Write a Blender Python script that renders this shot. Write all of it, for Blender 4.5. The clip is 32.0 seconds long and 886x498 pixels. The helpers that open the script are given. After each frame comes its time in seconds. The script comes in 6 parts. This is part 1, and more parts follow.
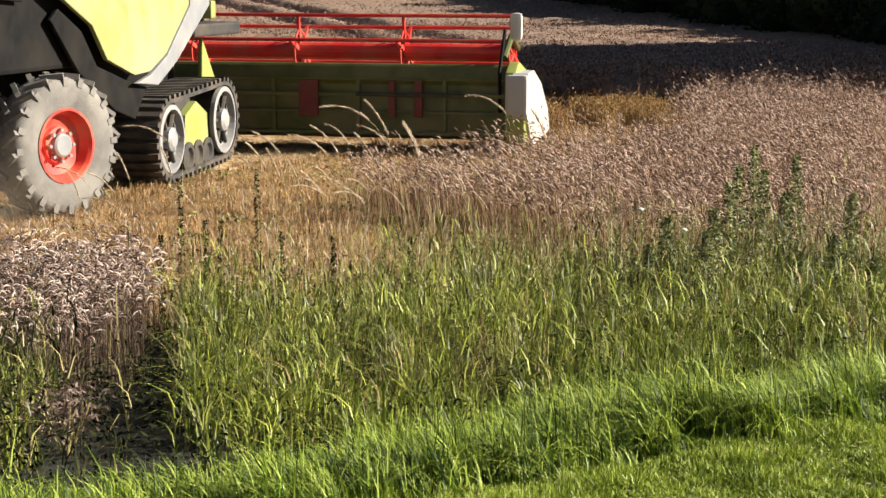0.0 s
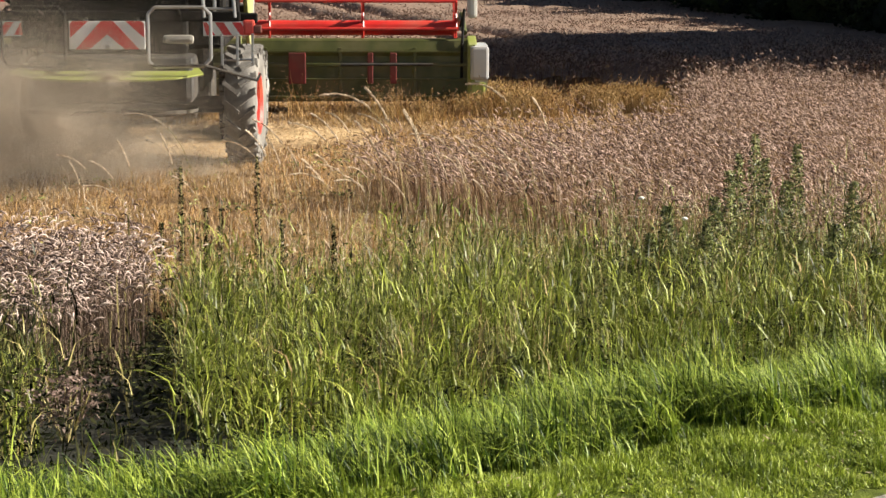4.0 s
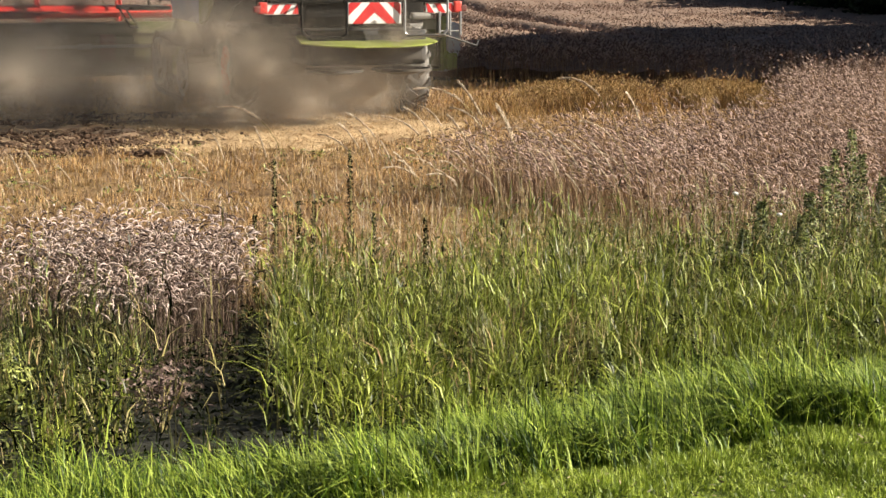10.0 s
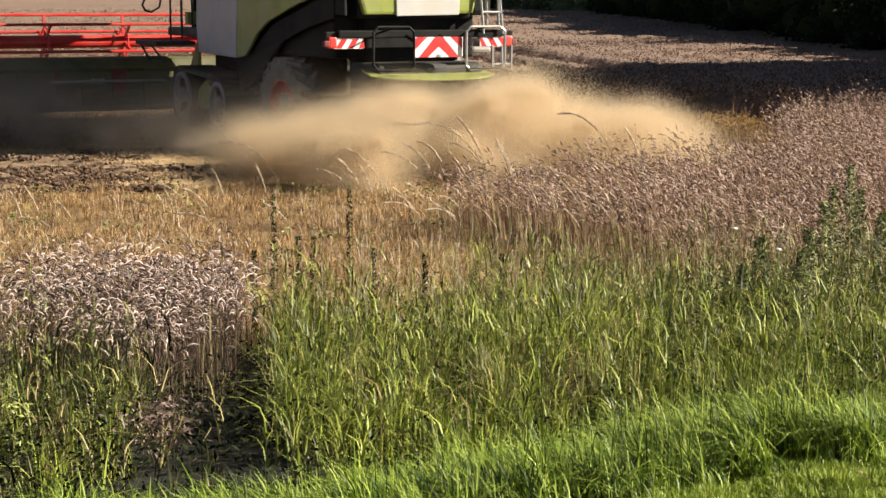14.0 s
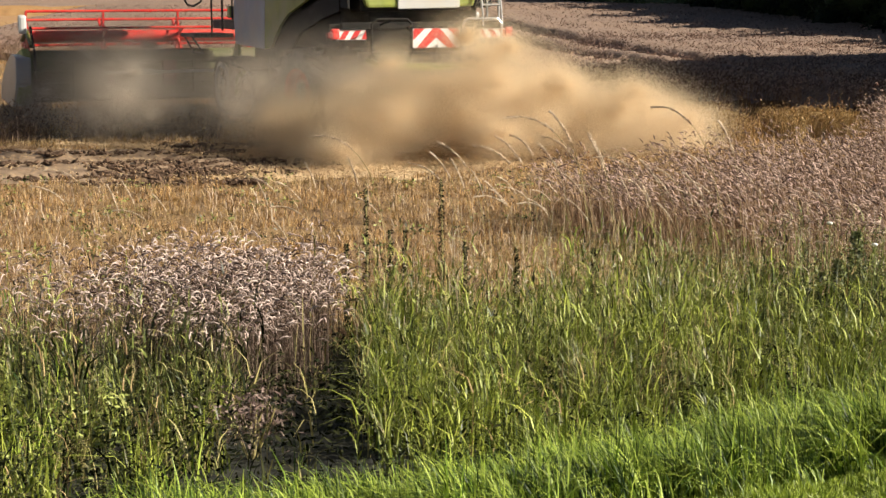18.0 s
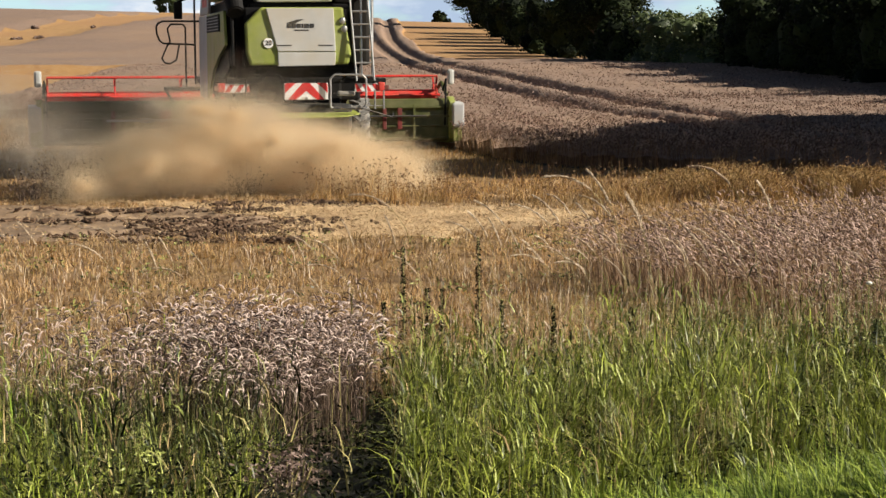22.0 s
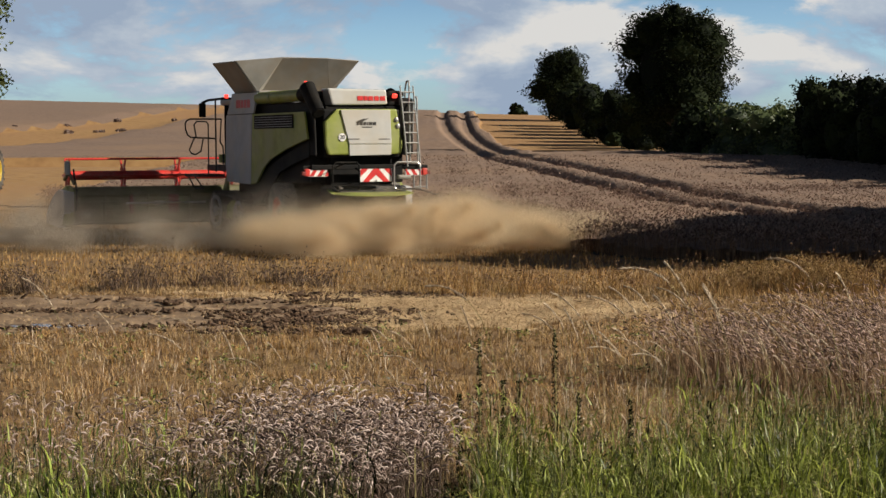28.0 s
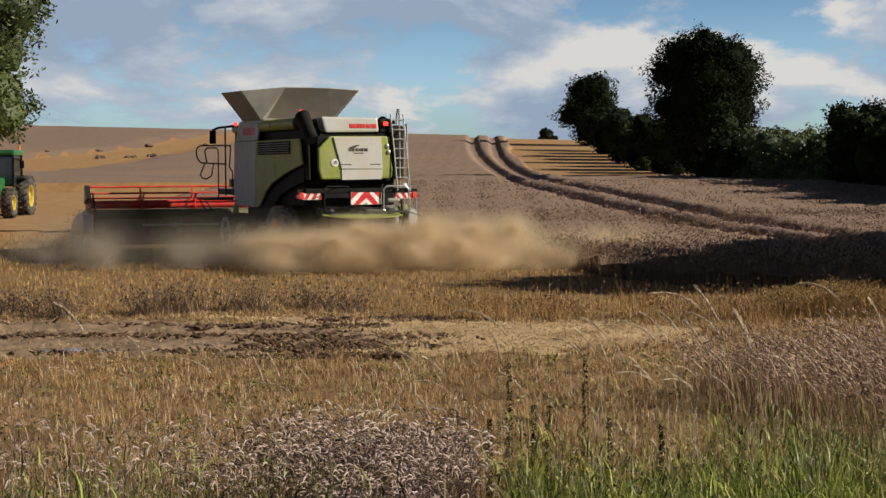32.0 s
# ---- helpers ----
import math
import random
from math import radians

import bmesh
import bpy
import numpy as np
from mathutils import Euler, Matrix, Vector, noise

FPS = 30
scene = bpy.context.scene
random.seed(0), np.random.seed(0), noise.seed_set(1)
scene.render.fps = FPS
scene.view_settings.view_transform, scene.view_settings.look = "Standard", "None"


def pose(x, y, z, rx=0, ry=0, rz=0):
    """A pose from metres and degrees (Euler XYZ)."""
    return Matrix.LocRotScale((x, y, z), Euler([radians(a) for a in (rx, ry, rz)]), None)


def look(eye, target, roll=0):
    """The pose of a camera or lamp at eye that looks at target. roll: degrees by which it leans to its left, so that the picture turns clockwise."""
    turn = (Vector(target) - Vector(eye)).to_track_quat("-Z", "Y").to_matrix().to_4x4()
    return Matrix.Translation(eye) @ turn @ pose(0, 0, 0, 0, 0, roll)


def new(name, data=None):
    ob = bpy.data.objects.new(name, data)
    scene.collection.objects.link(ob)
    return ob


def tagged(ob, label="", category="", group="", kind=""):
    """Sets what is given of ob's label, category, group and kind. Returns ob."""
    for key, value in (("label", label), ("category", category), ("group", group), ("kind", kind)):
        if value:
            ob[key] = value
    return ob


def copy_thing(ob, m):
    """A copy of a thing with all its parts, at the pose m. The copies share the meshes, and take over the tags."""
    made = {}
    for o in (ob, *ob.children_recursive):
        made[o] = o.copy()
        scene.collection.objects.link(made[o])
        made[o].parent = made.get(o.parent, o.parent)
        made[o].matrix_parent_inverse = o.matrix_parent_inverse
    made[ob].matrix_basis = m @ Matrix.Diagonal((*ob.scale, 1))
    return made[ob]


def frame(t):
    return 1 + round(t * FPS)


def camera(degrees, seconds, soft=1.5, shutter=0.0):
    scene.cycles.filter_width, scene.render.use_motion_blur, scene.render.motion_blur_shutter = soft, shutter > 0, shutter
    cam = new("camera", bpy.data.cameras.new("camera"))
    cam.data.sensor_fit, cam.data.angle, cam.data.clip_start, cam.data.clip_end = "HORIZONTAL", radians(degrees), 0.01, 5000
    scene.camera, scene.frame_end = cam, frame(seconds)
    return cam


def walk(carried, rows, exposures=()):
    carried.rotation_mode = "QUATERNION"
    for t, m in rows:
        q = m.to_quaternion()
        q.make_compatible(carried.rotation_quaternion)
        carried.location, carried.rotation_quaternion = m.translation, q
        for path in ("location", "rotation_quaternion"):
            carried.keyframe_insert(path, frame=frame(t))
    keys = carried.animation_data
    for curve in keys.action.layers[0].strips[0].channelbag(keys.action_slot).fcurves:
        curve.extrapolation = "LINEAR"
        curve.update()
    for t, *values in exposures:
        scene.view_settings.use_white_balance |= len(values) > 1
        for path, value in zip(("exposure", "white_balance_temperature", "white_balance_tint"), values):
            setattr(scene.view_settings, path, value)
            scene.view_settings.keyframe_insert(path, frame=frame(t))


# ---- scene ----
EYE = 2.53


def aim(yaw, pitch, roll):
    """The camera at its one standpoint, turned clockwise by yaw, up by pitch and leaning by roll (degrees)."""
    return pose(0, 0, EYE, 90 + pitch, 0, -yaw) @ pose(0, 0, 0, 0, 0, roll)


cam = camera(29.29, 32.0, soft=1.5)
walk(cam, [
    (0, aim(10.13, -9.00, 0.14)), (0.5, aim(10.13, -9.00, 0.14)), (1, aim(10.13, -9.00, 0.20)), (1.5, aim(10.13, -9.00, 0.19)),
    (2, aim(10.13, -9.00, 0.19)), (2.5, aim(10.12, -9.00, 0.20)), (3, aim(10.11, -9.11, 0.23)), (3.5, aim(10.12, -9.29, 0.23)),
    (5.5, aim(10.02, -9.61, 0.22)), (6, aim(9.82, -9.78, 0.22)), (6.5, aim(9.54, -9.87, 0.22)), (7, aim(8.60, -9.85, 0.14)),
    (7.5, aim(7.70, -9.84, 0.12)), (8, aim(7.13, -9.83, 0.15)), (8.5, aim(7.04, -9.82, 0.17)), (9, aim(6.98, -9.79, 0.17)),
    (9.5, aim(6.98, -9.74, 0.19)), (10, aim(6.98, -9.61, 0.16)), (10.5, aim(6.98, -9.32, 0.17)), (11, aim(6.98, -9.02, 0.10)),
    (11.5, aim(6.98, -8.67, 0.14)), (12, aim(6.98, -8.32, 0.15)), (12.5, aim(6.97, -8.34, 0.20)), (13, aim(6.99, -8.35, 0.15)),
    (13.5, aim(6.99, -8.36, 0.17)), (15.5, aim(6.97, -8.66, 0.00)), (16, aim(6.41, -8.65, -0.08)), (16.5, aim(5.73, -8.65, -0.10)),
    (17, aim(5.09, -8.64, -0.09)), (17.5, aim(4.46, -8.63, -0.17)), (18, aim(3.87, -8.63, -0.14)), (18.5, aim(3.47, -8.63, -0.21)),
    (19, aim(3.50, -8.63, -0.20)), (19.5, aim(3.47, -8.59, -0.17)), (20, aim(3.45, -8.40, -0.16)), (20.5, aim(3.45, -7.93, -0.15)),
    (21, aim(3.31, -7.51, -0.10)), (21.5, aim(2.92, -7.15, -0.11)), (22, aim(2.61, -6.65, -0.13)), (22.5, aim(2.27, -6.11, -0.09)),
    (23, aim(1.83, -5.59, -0.11)), (23.5, aim(1.48, -5.10, -0.07)), (24, aim(1.03, -4.65, -0.18)), (24.5, aim(0.58, -4.26, -0.15)),
    (25, aim(0.10, -3.95, -0.16)), (25.5, aim(0.12, -3.91, -0.17)), (27.5, aim(0.06, -3.74, -0.18)), (28, aim(0.03, -3.55, -0.17)),
    (28.5, aim(-0.00, -3.37, -0.16)), (29, aim(-0.00, -3.08, -0.14)), (29.5, aim(-0.00, -2.85, -0.14)), (30, aim(-0.06, -2.73, -0.13)),
    (30.5, aim(-0.30, -2.71, -0.13)), (31, aim(-0.58, -2.71, -0.14)), (31.5, aim(-0.76, -2.71, -0.17)), (32, aim(-0.98, -2.71, -0.23)),
], exposures=[(0, 1.48), (11, 1.44), (16, 1.36), (20, 1.3), (22, 1.12), (24.5, 0.78), (32, 0.5)])

# ---- world and sun ----
SUN_EL, SUN_AZ = 26.5, 97.0   # azimuth clockwise from +y
world = bpy.data.worlds.new("sky")
scene.world = world
world.use_nodes = True


def build_world():
    nt = world.node_tree
    nt.nodes.clear()
    n, l = nt.nodes.new, nt.links.new
    out, bg = n("ShaderNodeOutputWorld"), n("ShaderNodeBackground")
    sky = n("ShaderNodeTexSky")
    sky.sky_type, sky.sun_disc = "NISHITA", False
    sky.sun_elevation, sky.sun_rotation = radians(SUN_EL), radians(SUN_AZ)
    sky.dust_density, sky.ozone_density = 0.6, 1.6
    tc = n("ShaderNodeTexCoord")

    def cloud(lift, scale, detail, rough):
        mp, nz = n("ShaderNodeMapping"), n("ShaderNodeTexNoise")
        mp.inputs["Scale"].default_value = (5.6, 5.6, 14.0)
        mp.inputs["Location"].default_value = (0.35, 0.2, 0.62 + lift)
        nz.inputs["Scale"].default_value, nz.inputs["Detail"].default_value = scale, detail
        nz.inputs["Roughness"].default_value = rough
        nz.inputs["Distortion"].default_value = 0.25
        l(tc.outputs["Generated"], mp.inputs["Vector"])
        l(mp.outputs[0], nz.inputs["Vector"])
        return nz

    big, above = cloud(0.0, 1.0, 10, 0.6), cloud(0.3, 1.0, 5, 0.5)
    cover = n("ShaderNodeValToRGB")
    cover.color_ramp.elements[0].position, cover.color_ramp.elements[1].position = 0.405, 0.465
    l(big.outputs[0], cover.inputs[0])
    # lit tops, shaded undersides: how much cloud stands above each point
    less, tone = n("ShaderNodeMath"), n("ShaderNodeValToRGB")
    less.operation = "SUBTRACT"
    l(big.outputs[0], less.inputs[0])
    l(above.outputs[0], less.inputs[1])
    shift = n("ShaderNodeMath")
    shift.operation = "MULTIPLY_ADD"
    shift.inputs[1].default_value, shift.inputs[2].default_value = 2.6, 0.5
    l(less.outputs[0], shift.inputs[0])
    e = tone.color_ramp.elements
    e[0].position, e[0].color = 0.34, (7.5, 9.4, 12.3, 1)
    e[1].position, e[1].color = 0.74, (17.0, 16.7, 16.2, 1)
    mid = e.new(0.57)
    mid.color = (11.2, 12.7, 14.6, 1)
    l(shift.outputs[0], tone.inputs[0])
    mix = n("ShaderNodeMix")
    mix.data_type = "RGBA"
    # seen from the side the clouds close up towards the horizon; overhead they stand apart
    sep, thin, mul = n("ShaderNodeSeparateXYZ"), n("ShaderNodeMapRange"), n("ShaderNodeMath")
    l(tc.outputs["Generated"], sep.inputs[0])
    thin.inputs["From Min"].default_value, thin.inputs["From Max"].default_value = 0.12, 0.24
    thin.inputs["To Min"].default_value, thin.inputs["To Max"].default_value = 1.0, 0.04
    l(sep.outputs[2], thin.inputs["Value"])
    mul.operation = "MULTIPLY"
    l(cover.outputs[0], mul.inputs[0])
    l(thin.outputs[0], mul.inputs[1])
    l(mul.outputs[0], mix.inputs[0])
    tint = n("ShaderNodeMix")
    tint.data_type, tint.blend_type = "RGBA", "MULTIPLY"
    tint.inputs[0].default_value = 1.0
    tint.inputs[7].default_value = (1.2, 1.62, 2.3, 1)
    # the clear sky pales and brightens towards the horizon
    grade, bright, up = n("ShaderNodeMapRange"), n("ShaderNodeVectorMath"), n("ShaderNodeSeparateXYZ")
    l(tc.outputs["Generated"], up.inputs[0])
    grade.inputs["From Min"].default_value, grade.inputs["From Max"].default_value = 0.05, 0.18
    grade.inputs["To Min"].default_value, grade.inputs["To Max"].default_value = 1.7, 0.16
    l(up.outputs[2], grade.inputs["Value"])
    bright.operation = "SCALE"
    l(sky.outputs[0], bright.inputs[0])
    l(grade.outputs[0], bright.inputs["Scale"])
    l(bright.outputs[0], tint.inputs[6])
    l(tint.outputs[2], mix.inputs[6])
    l(tone.outputs[0], mix.inputs[7])
    l(mix.outputs[2], bg.inputs[0])
    bg.inputs[1].default_value = 0.0284
    l(bg.outputs[0], out.inputs[0])


build_world()
sun = new("sun", bpy.data.lights.new("sun", "SUN"))
sun.data.energy, sun.data.angle, sun.data.color = 5.0, radians(0.6), (1.0, 0.915, 0.79)
az, el = radians(SUN_AZ), radians(SUN_EL)
sun.matrix_world = look((math.sin(az) * math.cos(el) * 60, math.cos(az) * math.cos(el) * 60, math.sin(el) * 60), (0, 0, 0))


# ---- materials ----
def material(name, stops, scale=8.0, rough=0.6, metal=0.0, bump=0.0, bump_scale=60.0, stretch=(1, 1, 1), island=0.0,
             translucent=0.0, stain=None, stain_scale=1.2, coat=0.0, spread=(0.3, 0.7), shine=0.5):
    """A procedural surface: stops are colours from dark to light through fine noise; stain is a second, broad one."""
    m = bpy.data.materials.new(name)
    m.use_nodes = True
    nt = m.node_tree
    n, l = nt.nodes.new, nt.links.new
    bsdf = nt.nodes["Principled BSDF"]
    bsdf.inputs["Roughness"].default_value, bsdf.inputs["Metallic"].default_value = rough, metal
    bsdf.inputs["Coat Weight"].default_value = coat
    bsdf.inputs["Specular IOR Level"].default_value = shine
    tc, mp, nz, ramp = n("ShaderNodeTexCoord"), n("ShaderNodeMapping"), n("ShaderNodeTexNoise"), n("ShaderNodeValToRGB")
    mp.inputs["Scale"].default_value = stretch
    nz.inputs["Scale"].default_value, nz.inputs["Detail"].default_value = scale, 5
    l(tc.outputs["Object"], mp.inputs["Vector"])
    l(mp.outputs[0], nz.inputs["Vector"])
    e = ramp.color_ramp.elements
    while len(e) < len(stops):
        e.new(0.5)
    for i, c in enumerate(stops):
        e[i].position = spread[0] + (spread[1] - spread[0]) * i / max(1, len(stops) - 1)
        e[i].color = (*c, 1)
    factor = nz.outputs[0]
    if island:
        geo, mx = n("ShaderNodeNewGeometry"), n("ShaderNodeMix")
        mx.inputs[0].default_value = island
        l(nz.outputs[0], mx.inputs[2])
        l(geo.outputs["Random Per Island"], mx.inputs[3])
        factor = mx.outputs[0]
    l(factor, ramp.inputs[0])
    colour = ramp.outputs[0]
    if stain:
        nz2, r2, mx2 = n("ShaderNodeTexNoise"), n("ShaderNodeValToRGB"), n("ShaderNodeMix")
        nz2.inputs["Scale"].default_value, nz2.inputs["Detail"].default_value = stain_scale, 4
        l(tc.outputs["Object"], nz2.inputs["Vector"])
        r2.color_ramp.elements[0].position, r2.color_ramp.elements[1].position = 0.42, 0.68
        l(nz2.outputs[0], r2.inputs[0])
        mx2.data_type = "RGBA"
        l(r2.outputs[0], mx2.inputs[0])
        l(colour, mx2.inputs[6])
        mx2.inputs[7].default_value = (*stain, 1)
        colour = mx2.outputs[2]
    l(colour, bsdf.inputs["Base Color"])
    if bump:
        nb, bp = n("ShaderNodeTexNoise"), n("ShaderNodeBump")
        nb.inputs["Scale"].default_value, nb.inputs["Detail"].default_value = bump_scale, 4
        bp.inputs["Strength"].default_value, bp.inputs["Distance"].default_value = bump, 0.02
        l(mp.outputs[0], nb.inputs["Vector"])
        l(nb.outputs[0], bp.inputs["Height"])
        l(bp.outputs[0], bsdf.inputs["Normal"])
    if translucent:
        tr, mix = n("ShaderNodeBsdfTranslucent"), n("ShaderNodeMixShader")
        l(colour, tr.inputs["Color"])
        mix.inputs[0].default_value = translucent
        l(bsdf.outputs[0], mix.inputs[1])
        l(tr.outputs[0], mix.inputs[2])
        l(mix.outputs[0], nt.nodes["Material Output"].inputs[0])
    return m


M_LAWN = material("lawn", [(0.03, 0.045, 0.005), (0.09, 0.125, 0.012), (0.15, 0.185, 0.022)], 22, 0.85, bump=0.5, bump_scale=160, stain=(0.11, 0.13, 0.022), stain_scale=2.5, shine=0.2)
# ground between dense stems: its near-black green paints the shade of the gaps
M_SHADEEARTH = material("shaded_earth", [(0.006, 0.0065, 0.0025), (0.013, 0.0135, 0.005), (0.024, 0.024, 0.009)], 5, 0.95, bump=0.8, bump_scale=30)
M_STRAWGROUND = material("straw_litter", [(0.08, 0.042, 0.014), (0.208, 0.125, 0.046), (0.36, 0.23, 0.095)], 14, 0.9, bump=0.9, bump_scale=45,
                         stain=(0.17, 0.095, 0.036), stain_scale=0.8)
M_PALE = material("pale_straw", [(0.3, 0.205, 0.105), (0.58, 0.42, 0.23), (0.75, 0.57, 0.34)], 16, 0.9, bump=1.0, bump_scale=40,
                  stain=(0.4, 0.27, 0.14), stain_scale=1.1)
M_MUD = material("mud", [(0.13, 0.087, 0.053), (0.29, 0.2, 0.125), (0.42, 0.3, 0.195)], 5, 0.5, bump=0.7, bump_scale=14,
                 stain=(0.19, 0.13, 0.08), stain_scale=0.9)
M_CLOD = material("wet_clod", [(0.04, 0.022, 0.013), (0.1, 0.06, 0.036), (0.18, 0.115, 0.07)], 9, 0.8, bump=1.0, bump_scale=25, shine=0.2)
M_PUDDLE = material("puddle_water", [(0.1, 0.085, 0.065), (0.13, 0.11, 0.085)], 3, 0.04)
M_ROAD = material("gravel_road", [(0.12, 0.11, 0.1), (0.24, 0.22, 0.2), (0.36, 0.33, 0.3)], 40, 0.9, bump=0.8, bump_scale=70)
M_CANOPY = material("wheat_canopy", [(0.1, 0.06, 0.039), (0.2, 0.132, 0.092), (0.29, 0.203, 0.147)], 5.5, 0.85, bump=1.0, bump_scale=9,
                    stain=(0.24, 0.155, 0.098), stain_scale=0.06)
M_FARCUT = material("far_stubble", [(0.22, 0.115, 0.038), (0.32, 0.18, 0.062), (0.39, 0.235, 0.09)], 1.5, 0.9, bump=0.6, bump_scale=6,
                    stain=(0.31, 0.165, 0.065), stain_scale=0.05)
M_STEM = material("wheat_stem", [(0.13, 0.066, 0.03), (0.222, 0.138, 0.071), (0.33, 0.205, 0.11)], 3, 0.7, island=0.7, translucent=0.2)
M_EAR = material("wheat_ear", [(0.1, 0.058, 0.042), (0.24, 0.163, 0.12), (0.45, 0.32, 0.255)], 3, 0.75, island=0.75, translucent=0.1, shine=0.3)
M_PALEEAR = material("pale_wheat_ear", [(0.12, 0.078, 0.06), (0.29, 0.21, 0.172), (0.52, 0.415, 0.36)], 3, 0.75, island=0.75, translucent=0.08, shine=0.3)
M_GOLD = material("golden_stubble", [(0.2, 0.092, 0.022), (0.4, 0.222, 0.065), (0.58, 0.365, 0.135)], 3, 0.7, island=0.75, translucent=0.25,
                  stain=(0.3, 0.2, 0.07), stain_scale=0.7)
M_TAN = material("tan_straw", [(0.22, 0.14, 0.055), (0.42, 0.285, 0.115), (0.58, 0.42, 0.2)], 3, 0.75, island=0.75, translucent=0.2)
M_DULL = material("dull_wheat", [(0.05, 0.033, 0.021), (0.12, 0.08, 0.052), (0.24, 0.165, 0.12)], 3, 0.8, island=0.7, translucent=0.15)
M_BANK = material("bank_grass", [(0.018, 0.042, 0.004), (0.145, 0.23, 0.019), (0.37, 0.45, 0.065)], 2.5, 0.5, island=0.75, translucent=0.16, shine=0.3)
M_LAWNBLADE = material("lawn_blade", [(0.07, 0.11, 0.007), (0.225, 0.305, 0.022), (0.42, 0.49, 0.07)], 9, 0.5, island=0.55, translucent=0.15, shine=0.4)
M_REED = material("yellow_green_grass", [(0.02, 0.03, 0.003), (0.215, 0.265, 0.022), (0.43, 0.475, 0.075)], 2, 0.5, island=0.8, translucent=0.12, stain=(0.12, 0.14, 0.02), stain_scale=1.6, shine=0.35)
M_DRYGRASS = material("olive_grass", [(0.06, 0.055, 0.012), (0.2, 0.175, 0.042), (0.44, 0.37, 0.15)], 2, 0.55, island=0.75, translucent=0.1)
M_WEED = material("weed_leaf", [(0.02, 0.028, 0.006), (0.125, 0.155, 0.03), (0.34, 0.37, 0.1)], 3, 0.5, island=0.75, translucent=0.1, shine=0.35)
M_MUGWORT = material("mugwort_leaf", [(0.022, 0.03, 0.008), (0.1, 0.12, 0.034), (0.29, 0.32, 0.11)], 3, 0.55, island=0.75, translucent=0.15, shine=0.4)
# dark dock stalks and leaves; low in the ditch its near-black also paints shade
M_DARKWEED_SHADE = material("dark_weed_and_shade", [(0.006, 0.008, 0.003), (0.016, 0.02, 0.007), (0.04, 0.042, 0.016)], 3, 0.9, island=0.7, translucent=0.05, shine=0.08)
M_HEAD = material("seed_head", [(0.5, 0.39, 0.26), (0.72, 0.59, 0.43), (0.84, 0.73, 0.58)], 3, 0.7, island=0.5, translucent=0.4)
M_THISTLE = material("withered_head", [(0.12, 0.075, 0.06), (0.25, 0.17, 0.14), (0.36, 0.27, 0.22)], 3, 0.8, island=0.6, translucent=0.2)
M_FLOWER = material("white_flower", [(0.6, 0.58, 0.5), (0.75, 0.73, 0.66)], 6, 0.7)
M_BARK = material("bark", [(0.03, 0.022, 0.015), (0.08, 0.06, 0.04)], 12, 0.9, bump=0.8, bump_scale=20)
# leaves seen on their shaded side: the near-black colour itself holds that shade
M_SHADELEAF = material("shaded_tree_leaf", [(0.0035, 0.0065, 0.0025), (0.0095, 0.016, 0.0045), (0.021, 0.03, 0.0075)], 2, 0.9, island=0.6, translucent=0.1, shine=0.15)
M_LEAF2 = material("light_tree_leaf", [(0.024, 0.04, 0.0096), (0.056, 0.08, 0.02), (0.104, 0.128, 0.036)], 2, 0.6, island=0.6, translucent=0.25)
M_GREEN = material("machine_green", [(0.19, 0.222, 0.043), (0.25, 0.285, 0.057), (0.3, 0.335, 0.08)], 3, 0.5, coat=0.08, shine=0.3, stain=(0.27, 0.285, 0.115), stain_scale=1.4)
M_DUSTGREEN = material("dusty_green", [(0.22, 0.235, 0.07), (0.27, 0.28, 0.1), (0.31, 0.31, 0.14)], 2.5, 0.6, stain=(0.3, 0.29, 0.17), stain_scale=1.1, shine=0.3)
# dull red of the corner lenses; on the header brackets a shaded copy of machine red
M_DULLRED_SHADE = material("dull_red_and_shade", [(0.11, 0.01, 0.008), (0.17, 0.016, 0.012)], 3, 0.6, stain=(0.12, 0.04, 0.025), stain_scale=2)
M_WHITE = material("machine_white", [(0.42, 0.42, 0.395), (0.5, 0.5, 0.475)], 3, 0.4, coat=0.15, stain=(0.46, 0.425, 0.355), stain_scale=1.2)
M_GREY = material("machine_grey", [(0.19, 0.195, 0.205), (0.26, 0.265, 0.27)], 3, 0.45, stain=(0.3, 0.285, 0.26), stain_scale=1.3)
# light grey parts; also a brightened copy of machine_grey for the machine's shaded left
M_LIGHTGREY_LIFT = material("light_grey_and_shade_lift", [(0.33, 0.34, 0.36), (0.42, 0.43, 0.45)], 3, 0.5, stain=(0.42, 0.39, 0.34), stain_scale=1.3, shine=0.3)
M_TANK = material("grain_tank_steel", [(0.19, 0.18, 0.155), (0.27, 0.255, 0.22)], 2, 0.55, stain=(0.23, 0.19, 0.14), stain_scale=1.5)
M_BLACK = material("black_plastic", [(0.004, 0.004, 0.004), (0.011, 0.0105, 0.01)], 5, 0.65, stain=(0.018, 0.0155, 0.012), stain_scale=1.5, shine=0.12)
M_DARKSTEEL = material("dark_steel", [(0.03, 0.03, 0.03), (0.06, 0.056, 0.052)], 6, 0.65, metal=0.1, stain=(0.08, 0.067, 0.05), stain_scale=2, shine=0.25)
M_RUBBER = material("track_rubber", [(0.018, 0.017, 0.016), (0.05, 0.045, 0.04)], 5, 0.85, bump=0.5, stain=(0.1, 0.08, 0.06), stain_scale=3)
M_TYRE = material("dusty_tyre", [(0.112, 0.106, 0.0949), (0.167, 0.156, 0.14)], 5, 0.9, bump=0.4, stain=(0.22, 0.205, 0.18), stain_scale=3)
M_RED = material("machine_red", [(0.48, 0.019, 0.014), (0.64, 0.032, 0.024)], 3, 0.4, stain=(0.5, 0.075, 0.05), stain_scale=2)
